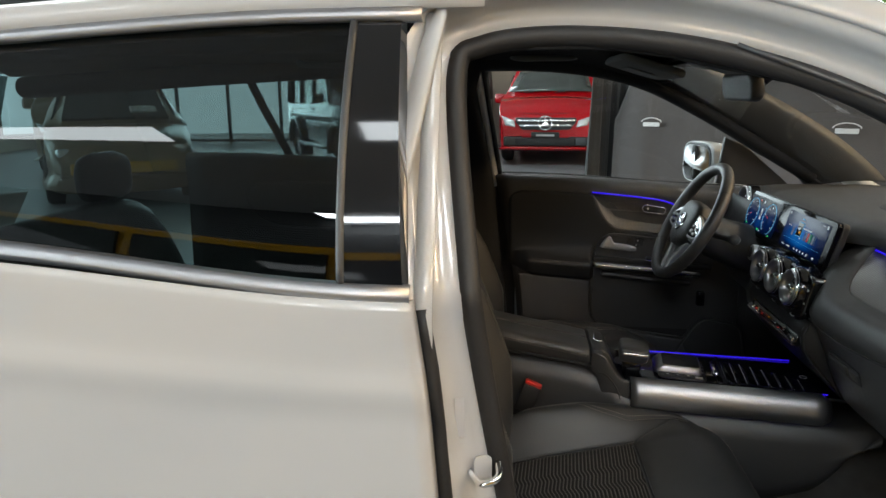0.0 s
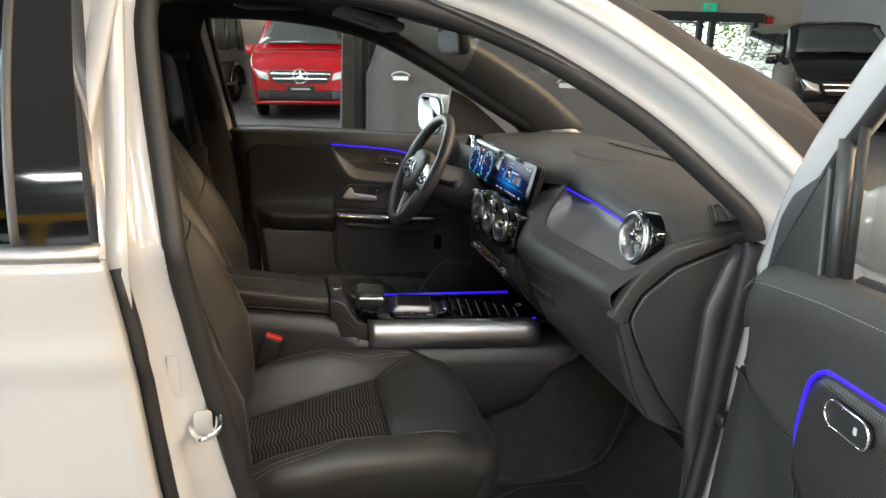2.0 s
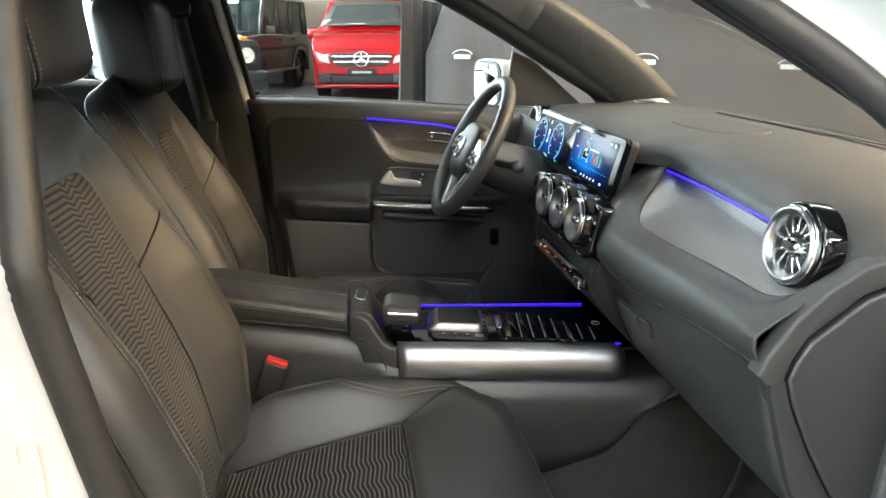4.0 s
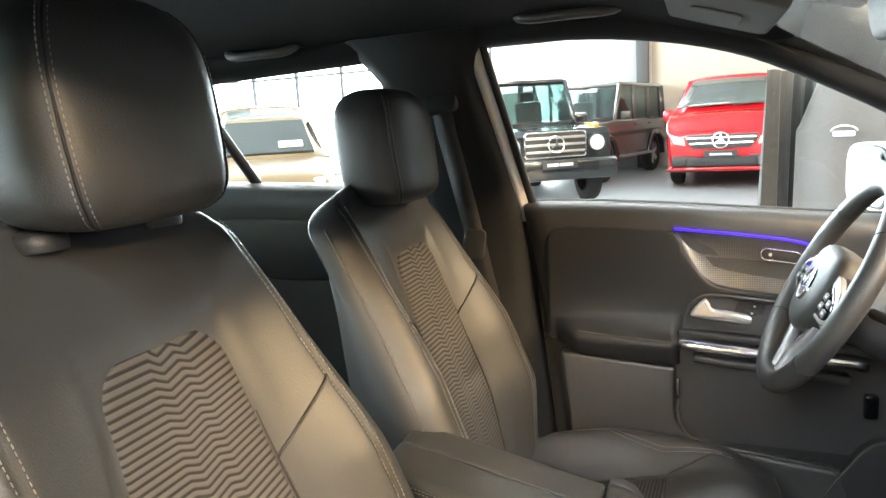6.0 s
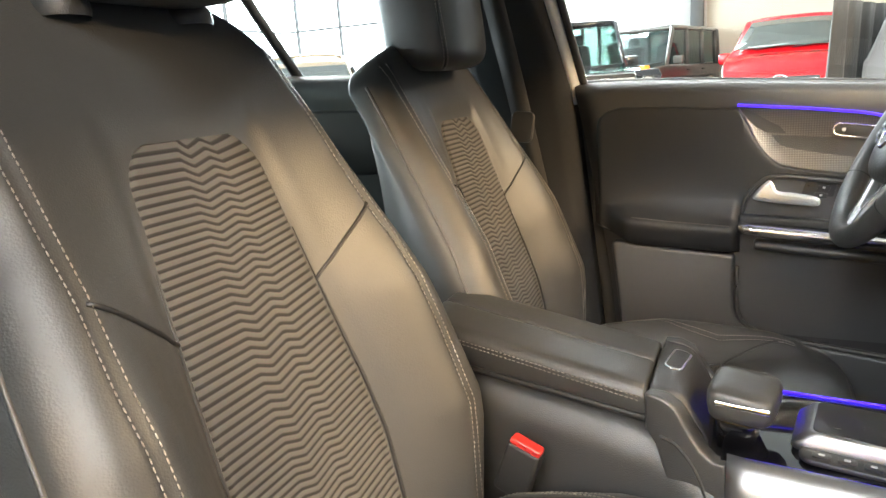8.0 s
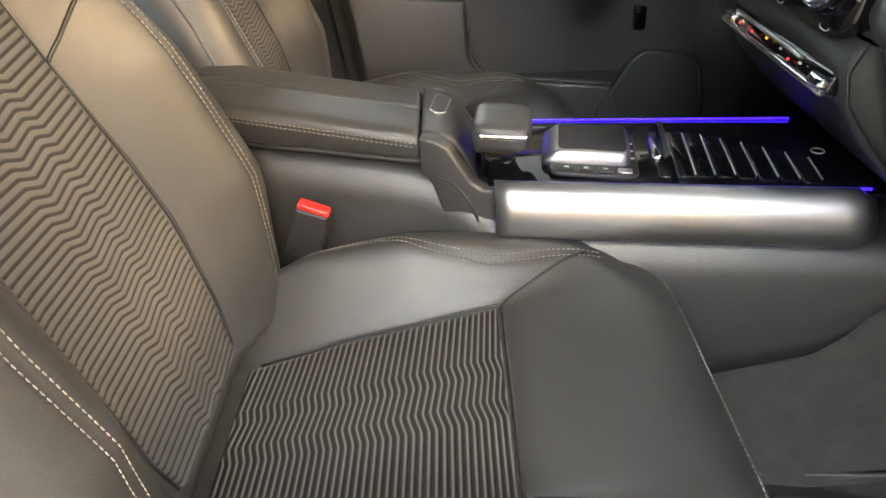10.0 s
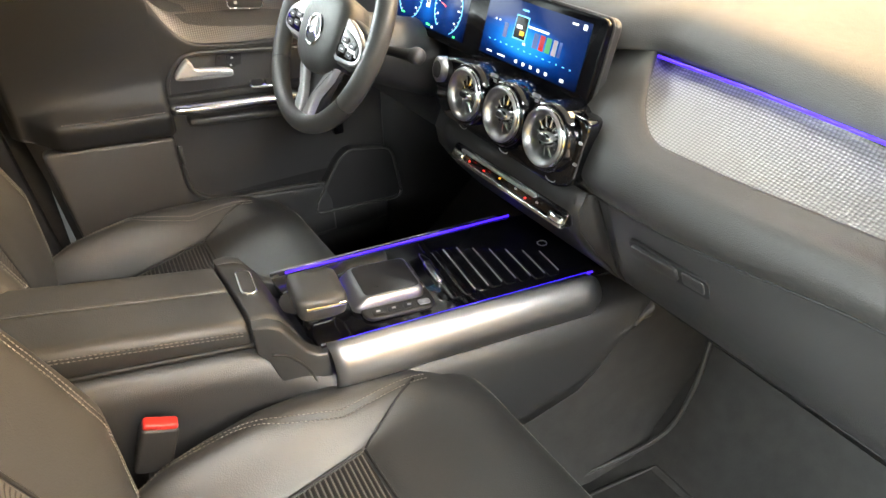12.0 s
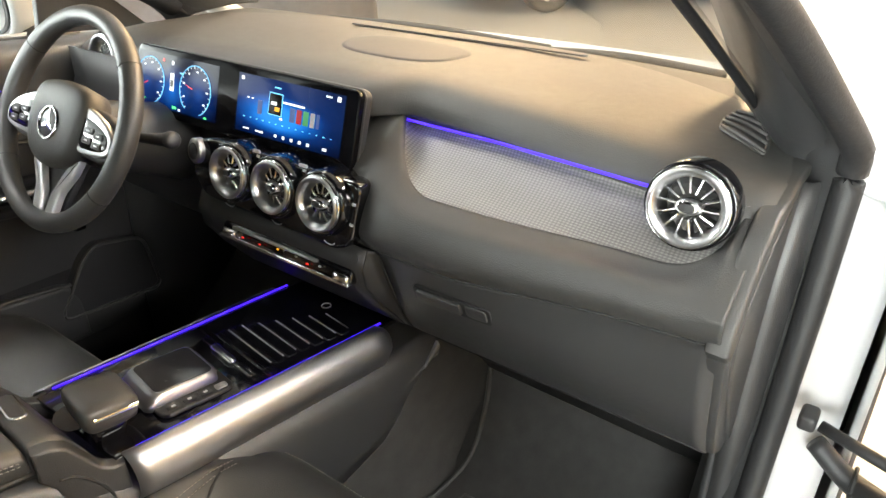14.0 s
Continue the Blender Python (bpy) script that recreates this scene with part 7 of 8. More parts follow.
for x in (10.2, 11.6, 12.0, 13.4):
    box("door_post", (x, 17.05, 1.1), (0.16, 0.16, 2.2), M["steel"], ex, "", 0.01)
for x0, x1 in ((10.3, 11.5), (12.1, 13.3)):
    box("door_rail", ((x0 + x1) / 2, 17.08, 0.95), (x1 - x0, 0.08, 0.07), M["steel"], ex, "", 0.01)
    box("door_rail", ((x0 + x1) / 2, 17.08, 0.1), (x1 - x0, 0.08, 0.2), M["steel"], ex, "", 0.01)
    box("door_closer", ((x0 + x1) / 2, 16.98, 2.08), (x1 - x0, 0.07, 0.06), M["aluminium"], ex, "", 0.01)
sg = thing("exit_sign", "green lit exit sign over the doors", "exit sign", at=(11.8, 16.9, 2.55))
box("sign_face", (11.8, 16.93, 2.5), (0.40, 0.05, 0.20), M["exit"], sg, "", 0.01)
box("sign_mark", (11.74, 16.90, 2.5), (0.12, 0.01, 0.10), M["mark"], sg, "", 0.002)
al = thing("fire_alarm", "small red fire alarm on the wall", "fire alarm", at=(13.9, 17.0, 2.5))
box("alarm_box", (13.9, 17.05, 2.2), (0.22, 0.08, 0.22), M["red"], al, "", 0.02)
lathe("alarm_light", [(0.0, 0.1), (0.07, 0.09), (0.09, 0.0)], M["red"], al, "", pose(13.6, 17.0, 2.85), 16)
hw = thing("window_3", "high strip of windows in the cream wall", "window", kind="structure", at=(6.8, 17.2, 2.75))
for k in range(6):
    box("mullion", (4.0 + 1.14 * k, 17.2, 3.25), (0.06, 0.12, 1.0), M["steel"], hw, "", 0.004)
for z in (2.78, 3.28, 3.72):
    box("transom", (6.85, 17.2, z), (5.7, 0.10, 0.06), M["steel"], hw, "", 0.004)
box("cable_tray", (7.0, 16.8, 4.1), (12.0, 0.20, 0.10), M["steel"], hw, "", 0.01)
rng = random.Random(4)
verts, faces = [], []
for k in range(12000):
    tx = rng.choice((3.5, 6.2, 9.0, 11.4, 14.0, 16.5))
    a, b = rng.uniform(0, 6.28), rng.uniform(-1.2, 1.4)
    rr = 1.9 * rng.random() ** 0.4
    c = Vector((tx + rr * math.cos(a) * math.cos(b) * 1.2, 20.6 + 0.7 * rr * math.sin(a) * math.cos(b), 2.6 + 2.1 * rr / 1.9 * math.sin(b)))
    u = Vector((rng.gauss(0, 1), rng.gauss(0, 1), rng.gauss(0, 1))).normalized() * rng.uniform(0.05, 0.11)
    w = u.orthogonal().normalized() * u.length * 0.55
    i = len(verts)
    verts += [tuple(c + u), tuple(c + w), tuple(c - u), tuple(c - w)]
    faces.append((i, i + 1, i + 2, i + 3))
me = bpy.data.meshes.new("hedge_leaves")
me.from_pydata(verts, [], faces)
tagged(link("hedge_leaves", me, M["green"]), "sunlit green tree leaves outside the hall", "foliage", "", "stuff")
for x in (3.5, 6.2, 9.0, 11.4, 14.0, 16.5):
    t = thing("tree_trunk", "slim tree trunk outside the hall", "tree trunk", "trees outside", at=(x, 20.6, 0))
    tube("trunk", [(x, 20.6, -0.1), (x + 0.05, 20.6, 1.2), (x, 20.6, 2.8)], (0.14, 0.10, 0.05), M["cargrey"], t, n=8)
slab("ground", -30, 40, 17.4, 40, -0.25, -0.05, M["concrete"], "grey paving outside the hall")
slab("wall_north", -13, -1.35, 17.1, 17.4, 4.9, 5.2, M["wall"], "cream wall over the glazing")
slab("wall_west", -13.3, -13, -9, 17.4, 4.9, 5.2, M["wall"], "cream wall over the glazing")
slab("wall_west", -13.3, -13, -9, 17.4, 0, 0.3, M["wall"], "low cream wall under the glazing")
for k in range(6):
    slab("trim", 0.2 + 1.55 * k, 0.215 + 1.55 * k, 17.09, 17.1, 0, 5.2, M["wall_grey"], "thin panel joint")
post = thing("hall_post", "dark steel hall post", "post", at=(-1.6, 16.9, 0))
box("post_shaft", (-1.55, 16.95, 2.6), (0.28, 0.28, 5.2), M["steel"], post, "", 0.01)
box("post_flange", (-1.95, 16.98, 2.6), (0.5, 0.06, 5.2), M["wall_grey"], post, "", 0.005)
glz = thing("window_1", "tall bright showroom glazing with slim dark mullions", "window", kind="structure", at=(-7, 17.2, 0))
for k in range(6):
    box("mullion", (-12.6 + 1.45 * k, 17.2, 2.45), (0.06, 0.12, 4.9), M["steel"], glz, "", 0.004)
for z in (0.1, 2.9, 3.9):
    box("transom", (-9.1, 17.2, z), (7.6, 0.10, 0.06), M["steel"], glz, "", 0.004)
glw = thing("window_2", "tall bright showroom glazing with slim dark mullions", "window", kind="structure", at=(-13.1, 4, 0))
for k in range(12):
    box("mullion", (-13.1, -8.4 + 2.1 * k, 2.6), (0.12, 0.06, 4.6), M["steel"], glw, "", 0.004)
for z in (0.35, 2.9, 3.9):
    box("transom", (-13.1, 4.1, z), (0.10, 26.0, 0.06), M["steel"], glw, "", 0.004)
tagged(sheet("backdrop", [[(-26, 23, -1), (30, 23, -1)], [(-26, 23, 9), (30, 23, 9)]], M["sky"]), "bright overcast daylight outside", "sky", "", "structure")
tagged(sheet("backdrop", [[(-19, -14, -1), (-19, 23, -1)], [(-19, -14, 9), (-19, 23, 9)]], M["sky"]), "bright overcast daylight outside", "sky", "", "structure")

# ---- other cars in the hall ----
def smooth_loft(rows, around=44, along=40):
    """Rings of a few points each, rounded both ways."""
    rings = np.array([spline(r, around, True) for r in rows])
    cols = [spline(rings[:, k], along) for k in range(around)]
    return np.array(cols).transpose(1, 0, 2)


def car_wheel(parent, x, y, r, m, rim="aluminium"):
    wmx = m @ frame_at((x, y, r), (1, 0, 0), (0, -1 if y < 0 else 1, 0))
    ty = lathe("wheel", [(r * 0.62, 0.10), (r * 0.86, 0.115), (r * 0.97, 0.09), (r, 0.04), (r, -0.08), (r * 0.6, -0.1)], M["tyre"], parent, "black tyre on a light alloy rim", wmx, 28)
    lathe("rim", [(0.0, 0.06), (r * 0.10, 0.07), (r * 0.14, 0.055), (r * 0.54, 0.075), (r * 0.62, 0.10)], M["plastic_dark"], ty, "", wmx, 28)
    for k in range(5):
        prism("spoke", [(0.03, -0.035), (r * 0.60, -0.05), (r * 0.60, 0.05), (0.03, 0.035)], 0.02, M[rim], ty, "", wmx @ Matrix.Rotation(radians(72 * k), 4, "Z") @ pose(0, 0, 0.07), 0.005)
    return ty


def quad(name, pts, mat, parent, m, label="", lift=0.006):
    p = [m @ Vector(q) for q in pts]
    n = (p[1] - p[0]).cross(p[2] - p[0]).normalized()
    bm = bmesh.new()
    a = [bm.verts.new(q + n * lift) for q in p]
    b = [bm.verts.new(q - n * 0.01) for q in p]
    bm.faces.new(a)
    bm.faces.new(b[::-1])
    for k in range(len(p)):
        bm.faces.new((a[k], b[k], b[(k + 1) % len(p)], a[(k + 1) % len(p)]))
    return part(name, bm, mat, parent, label)


def star(parent, m, r):
    tube("emblem_ring", [tuple(m @ Vector((r * math.cos(a), r * math.sin(a), 0))) for a in np.linspace(0, 2 * math.pi, 24, endpoint=False)], r * 0.11, M["chrome"], parent, n=6, closed=True, up=(0.3, 0.2, 1))
    for k in range(3):
        prism("emblem_bar", [(-r * 0.15, 0), (r * 0.15, 0), (0.002, r), (-0.002, r)], 0.015, M["chrome"], parent, "", m @ Matrix.Rotation(radians(120 * k), 4, "Z"))


def boxy_suv(at, yaw, paint, label):
    """A tall square off-roader; x ahead."""
    m = pose(*at, 0, 0, yaw)
    car = thing("off_road_car", label, "car", "parked off-road cars", at=at)
    W = 0.86
    low = [(-2.25, 0.62), (-2.28, 1.18), (0.72, 1.20), (0.95, 1.19), (2.02, 1.13), (2.10, 1.05), (2.10, 0.62), (1.9, 0.50), (-2.1, 0.50)]
    prism("body_shell", low, 2 * W, paint, car, "", m @ pose(0, W, 0, 90, 0, 0), 0.035, 3)
    # greenhouse: roof, posts, panes and the seats behind them
    roof = box("roof", (0, 0, 0), (2.66, 1.58, 0.10), paint, car, "", 0.045, segs=4)
    roof.data.transform(m @ pose(-0.89, 0, 1.905))
    for s in (-1, 1):
        tube("rain_rail", [tuple(m @ Vector((x, s * 0.79, 1.885))) for x in (-2.2, -0.8, 0.42)], 0.018, paint, car, n=6)
        for (x0, z0), (x1, z1), r in (((0.80, 1.17), (0.44, 1.90), 0.040), ((-0.32, 1.17), (-0.32, 1.90), 0.042), ((-1.22, 1.17), (-1.22, 1.90), 0.045), ((-2.17, 1.17), (-2.13, 1.90), 0.075)):
            tube("window_post", [tuple(m @ Vector((x0, s * 0.805, z0))), tuple(m @ Vector((0.5 * (x0 + x1), s * 0.795, 0.5 * (z0 + z1)))), tuple(m @ Vector((x1, s * 0.775, z1)))], r, paint, car, n=8)
        back = box("seat_back", (0, 0, 0), (0.14, 0.48, 0.62), M["plastic_dark"], car, "", 0.06)
        back.data.transform(m @ pose(-0.35, s * 0.38, 1.30, 0, -12, 0))
        rest = box("headrest", (0, 0, 0), (0.10, 0.26, 0.17), M["plastic_dark"], car, "", 0.04)
        rest.data.transform(m @ pose(-0.43, s * 0.38, 1.70))
    inner = box("dashboard", (0, 0, 0), (0.35, 1.5, 0.16), M["plastic_dark"], car, "", 0.05)
    inner.data.transform(m @ pose(0.62, 0, 1.17))
    for pts in ([(0.455, -0.74, 1.86), (0.455, 0.74, 1.86), (0.795, 0.77, 1.20), (0.795, -0.77, 1.20)][::-1], [(-2.17, -0.72, 1.86), (-2.17, 0.72, 1.86), (-2.20, 0.74, 1.22), (-2.20, -0.74, 1.22)]):
        pane = quad("windscreen", pts, M["hallglass"], car, m, "clear flat windscreen", 0.004)
        pane.visible_shadow = False
    for k in (-0.42, 0.30):
        tube("wiper", [tuple(m @ Vector((0.83, k - 0.05, 1.20))), tuple(m @ Vector((0.80, k + 0.25, 1.235))), tuple(m @ Vector((0.775, k + 0.48, 1.255)))], 0.012, M["rubber"], car, n=6)
    for s in (-1, 1):
        y = s * (W - 0.062)
        for x0, x1, t0, t1 in ((-0.28, 0.74, -0.28, 0.42), (-1.18, -0.36, -1.18, -0.36), (-2.10, -1.27, -2.06, -1.27)):
            pts = [(x0, y, 1.20), (x1, y, 1.20), (t1, y - s * 0.025, 1.86), (t0, y - s * 0.025, 1.86)]
            pane = quad("side_window", pts if s < 0 else pts[::-1], M["hallglass"], car, m, "clear side window", 0.004)
            pane.visible_shadow = False
        for x in (-0.32, -1.22):
            tube("door_gap", [tuple(m @ Vector((x, s * (W + 0.001), z))) for z in (0.60, 0.9, 1.17)], 0.006, M["rubber"], car, n=5)
        for x in (-0.22, -1.12):
            grip = box("door_grip", (0, 0, 0), (0.14, 0.03, 0.03), M["rubber"], car, "", 0.008)
            grip.data.transform(m @ pose(x, s * (W + 0.012), 1.08))
        wing = box("wing_top", (0, 0, 0), (1.05, 0.20, 0.05), paint, car, "", 0.02)
        wing.data.transform(m @ pose(1.50, s * 0.73, 1.135, 0, 3, 0))
        rub = box("rub_strip", (0, 0, 0), (3.6, 0.03, 0.08), M["plastic_dark"], car, "", 0.01)
        rub.data.transform(m @ pose(-0.1, s * (W + 0.008), 0.92))
        run = box("running_board", (0, 0, 0), (1.9, 0.16, 0.05), M["aluminium"], car, "", 0.015)
        run.data.transform(m @ pose(-0.1, s * (W + 0.06), 0.46))
        for x in (-1.45, 1.40):
            tube("wheel_arch", [tuple(m @ Vector((x + 0.46 * math.cos(a), s * (W + 0.03), 0.42 + 0.46 * math.sin(a)))) for a in np.linspace(-0.1, math.pi + 0.1, 16)], 0.06, M["carblack"], car, "", n=8)
            car_wheel(car, x, s * (W - 0.10), 0.40, m)
        mir = box("wing_mirror", (0, 0, 0), (0.10, 0.20, 0.16), paint, car, "", 0.03)
        mir.data.transform(m @ pose(0.62, s * (W + 0.12), 1.28))
        ind = box("indicator", (0, 0, 0), (0.16, 0.10, 0.06), M["amber_glass"], car, "orange wing-top indicator", 0.02)
        ind.data.transform(m @ pose(1.85, s * 0.70, 1.16))
        lathe("lamp_ring", [(0.108, 0.005), (0.118, 0.026), (0.134, 0.022), (0.140, -0.02)], M["carblack"], car, "", m @ frame_at((2.105, s * 0.64, 0.92), (0, 1, 0), (1, 0, 0)), 28)
        lathe("headlamp", [(0.0, 0.012), (0.03, 0.020), (0.036, 0.004), (0.072, -0.002), (0.098, 0.016), (0.110, 0.010)], M["lamp"], car, "round clear headlamp", m @ frame_at((2.105, s * 0.64, 0.92), (0, 1, 0), (1, 0, 0)), 24)
    grl = prism("grille", rounded(0.92, 0.36, 0.04), 0.03, M["plastic_dark"], car, "", m @ frame_at((2.095, 0, 0.92), (0, 1, 0), (1, 0, 0)), 0.006)
    tube("grille_frame", [tuple(m @ frame_at((2.125, 0, 0.92), (0, 1, 0), (1, 0, 0)) @ Vector((x, z, 0))) for x, z in rounded(0.92, 0.36, 0.04)], 0.012, M["chrome"], grl, n=6, closed=True)
    for k in range(3):
        prism("grille_bar", rounded(0.88, 0.036, 0.012), 0.03, M["aluminium"], grl, "", m @ frame_at((2.12, 0, 0.82 + 0.10 * k), (0, 1, 0), (1, 0, 0)), 0.008)
    star(car, m @ frame_at((2.165, 0, 0.92), (0, 1, 0), (1, 0, 0)), 0.12)
    bmp = box("front_bumper", (0, 0, 0), (0.24, 1.78, 0.30), M["carblack"], car, "", 0.05, segs=3)
    bmp.data.transform(m @ pose(2.16, 0, 0.56))
    plate = box("plate", (0, 0, 0), (0.02, 0.52, 0.12), M["plastic_dark"], car, "black dealer plate", 0.004)
    plate.data.transform(m @ pose(2.295, 0, 0.64))
    for k, w in ((-0.11, 0.16), (0.09, 0.20)):
        b = box("plate_bar", (0, 0, 0), (0.006, w, 0.04), M["mark"], plate, "", 0.0)
        b.data.transform(m @ pose(2.308, k, 0.64))
    return car


# the grey base stands in for the bright hall mirrored in van windscreens
M["midglass"] = material("hall_reflection_glass", (0.075, 0.085, 0.08), 0.06, 0, 0.25, 2, coat=0.6)
M["amber_glass"] = material("amber_glass", (0.6, 0.22, 0.02), 0.2, 0, 0.05, 10, coat=0.5)


def van(at, yaw, paint, label, lower):
    """A rounded people carrier; x ahead."""
    m = pose(*at, 0, 0, yaw)
    car = thing("van", label, "van", "parked vans", at=at)
    rows = []
    for x, zt, w, zb in ((-2.55, 1.70, 0.80, 0.45), (-2.45, 1.88, 0.90, 0.30), (0.55, 1.90, 0.93, 0.26), (0.95, 1.82, 0.93, 0.26), (1.35, 1.56, 0.93, 0.26), (1.70, 1.30, 0.93, 0.26), (1.95, 1.22, 0.925, 0.26), (2.20, 1.12, 0.91, 0.26), (2.34, 1.02, 0.88, 0.26), (2.42, 0.94, 0.85, 0.27), (2.465, 0.87, 0.82, 0.28), (2.49, 0.79, 0.80, 0.29), (2.50, 0.68, 0.79, 0.29), (2.50, 0.58, 0.78, 0.30), (2.49, 0.50, 0.77, 0.31)):
        sh = 1.12 if zt > 1.3 else zt - 0.12
        tw = w - 0.16 * max(0, (zt - 1.2) / 0.7)
        half = [(0.0, zt), (tw * 0.6, zt - 0.01), (tw * 0.9, zt - 0.05), (tw, zt - 0.13 if zt > 1.3 else zt - 0.05), (w, min(sh, zt - 0.06)), (w, 0.7 if zt > 0.9 else zt - 0.1), (w * 0.98, zb + 0.08), (w * 0.9, zb)]
        ring = [(x, y, z) for y, z in half] + [(x, -y, z) for y, z in half[::-1][:-1]]
        rows.append([tuple(m @ Vector(q)) for q in ring])
    sheet("body_shell", smooth_loft(rows, 52, 110), paint, car, "", ring=True, caps=True)
    ws = []
    for f in np.linspace(0, 1, 5):
        x, z, w = 1.00 + 0.66 * f, 1.800 - 0.455 * f, 0.64 + 0.17 * f
        ws.append([tuple(m @ Vector((x + 0.03 + 0.05 * (1 - (y / w) ** 2) * f, y, z + 0.020 - 0.02 * (y / w) ** 2))) for y in np.linspace(-w, w, 9)])
    sheet("windscreen", ws, M["midglass"], car, "windscreen with the hall's grey reflection in its colour", thick=0.01)
    for k in (-0.5, 0.1):
        tube("wiper", [tuple(m @ Vector((1.76, k, 1.335))), tuple(m @ Vector((1.72, k + 0.3, 1.365))), tuple(m @ Vector((1.68, k + 0.52, 1.385)))], 0.010, M["rubber"], car, n=6)
    tube("bonnet_gap", [tuple(m @ Vector((2.47 - 0.25 * (y / 0.8) ** 2, y, 0.945 + 0.05 * (y / 0.8) ** 2))) for y in np.linspace(-0.8, 0.8, 14)], 0.005, M["rubber"], car, n=5)
    for s in (-1, 1):
        for x0, x1, t0, t1 in ((0.35, 1.45, 0.35, 0.85), (-1.0, 0.25, -1.0, 0.25), (-2.35, -1.1, -2.35, -1.1)):
            pts = [(x0, s * 0.925, 1.16), (x1, s * 0.925, 1.16), (t1, s * 0.825, 1.68), (t0, s * 0.825, 1.68)]
            quad("side_window", pts if s < 0 else pts[::-1], M["carglass"], car, m, "dark side window", 0.012)
        for x in (-1.6, 1.55):
            car_wheel(car, x, s * 0.82, 0.34, m)
        mir = box("wing_mirror", (0, 0, 0), (0.12, 0.22, 0.20), paint, car, "", 0.05, segs=3)
        mir.data.transform(m @ pose(1.15, s * 1.06, 1.22))
        hl = []
        for f in np.linspace(0, 1, 9):
            row = []
            for k in np.linspace(0, 1, 6):
                y, z = 0.56 + 0.30 * f + 0.03 * k, 0.705 + 0.06 * f + (0.115 + 0.05 * f) * k
                nose = np.interp(z + 0.05, (0.68, 0.79, 0.87, 0.94, 1.02, 1.12), (2.50, 2.49, 2.465, 2.42, 2.34, 2.20))
                flank = np.interp(y, (0.62, 0.74, 0.80, 0.85, 0.88, 0.91), (2.50, 2.47, 2.42, 2.36, 2.29, 2.18))
                row.append(tuple(m @ Vector((min(nose, flank) + 0.022, s * y, z))))
            hl.append(row)
        sheet("headlamp", hl, M["lamp"], car, "clear swept headlamp", thick=0.02)
        fog = box("air_intake", (0, 0, 0), (0.05, 0.36, 0.17), M["shutter"], car, "", 0.03)
        fog.data.transform(m @ pose(2.53, s * 0.60, 0.45, 0, 0, -s * 10))
    grl = prism("grille", fillet([(-0.44, -0.125), (0.44, -0.125), (0.56, 0.02), (0.56, 0.10), (-0.56, 0.10), (-0.56, 0.02)], 0.04), 0.03, M["plastic_dark"], car, "", m @ frame_at((2.50, 0, 0.78), (0, 1, 0), (1, 0, 0.15)), 0.006)
    for k in (-0.045, 0.045):
        prism("grille_bar", rounded(1.02 + k, 0.034, 0.012), 0.03, M["bright"], grl, "", m @ frame_at((2.525, 0, 0.78 + k), (0, 1, 0), (1, 0, 0.15)), 0.006)
    star(car, m @ frame_at((2.565, 0, 0.785), (0, 1, 0), (1, 0, 0.15)), 0.125)
    low = box("lower_grille", (0, 0, 0), (0.06, 1.1, 0.16), M["plastic_dark"], car, "", 0.02)
    low.data.transform(m @ pose(2.545, 0, 0.44))
    lip = box("bumper_lip", (0, 0, 0), (0.08, 1.5, 0.05), paint, car, "", 0.02)
    lip.data.transform(m @ pose(2.55, 0, 0.325))
    plate = box("plate", (0, 0, 0), (0.02, 0.52, 0.12), M["plastic_dark"], car, "black dealer plate", 0.004)
    plate.data.transform(m @ pose(2.57, 0, 0.56))
    b = box("plate_bar", (0, 0, 0), (0.006, 0.34, 0.035), M["grey_icon"], plate, "", 0.0)
    b.data.transform(m @ pose(2.583, 0, 0.56))
    return car


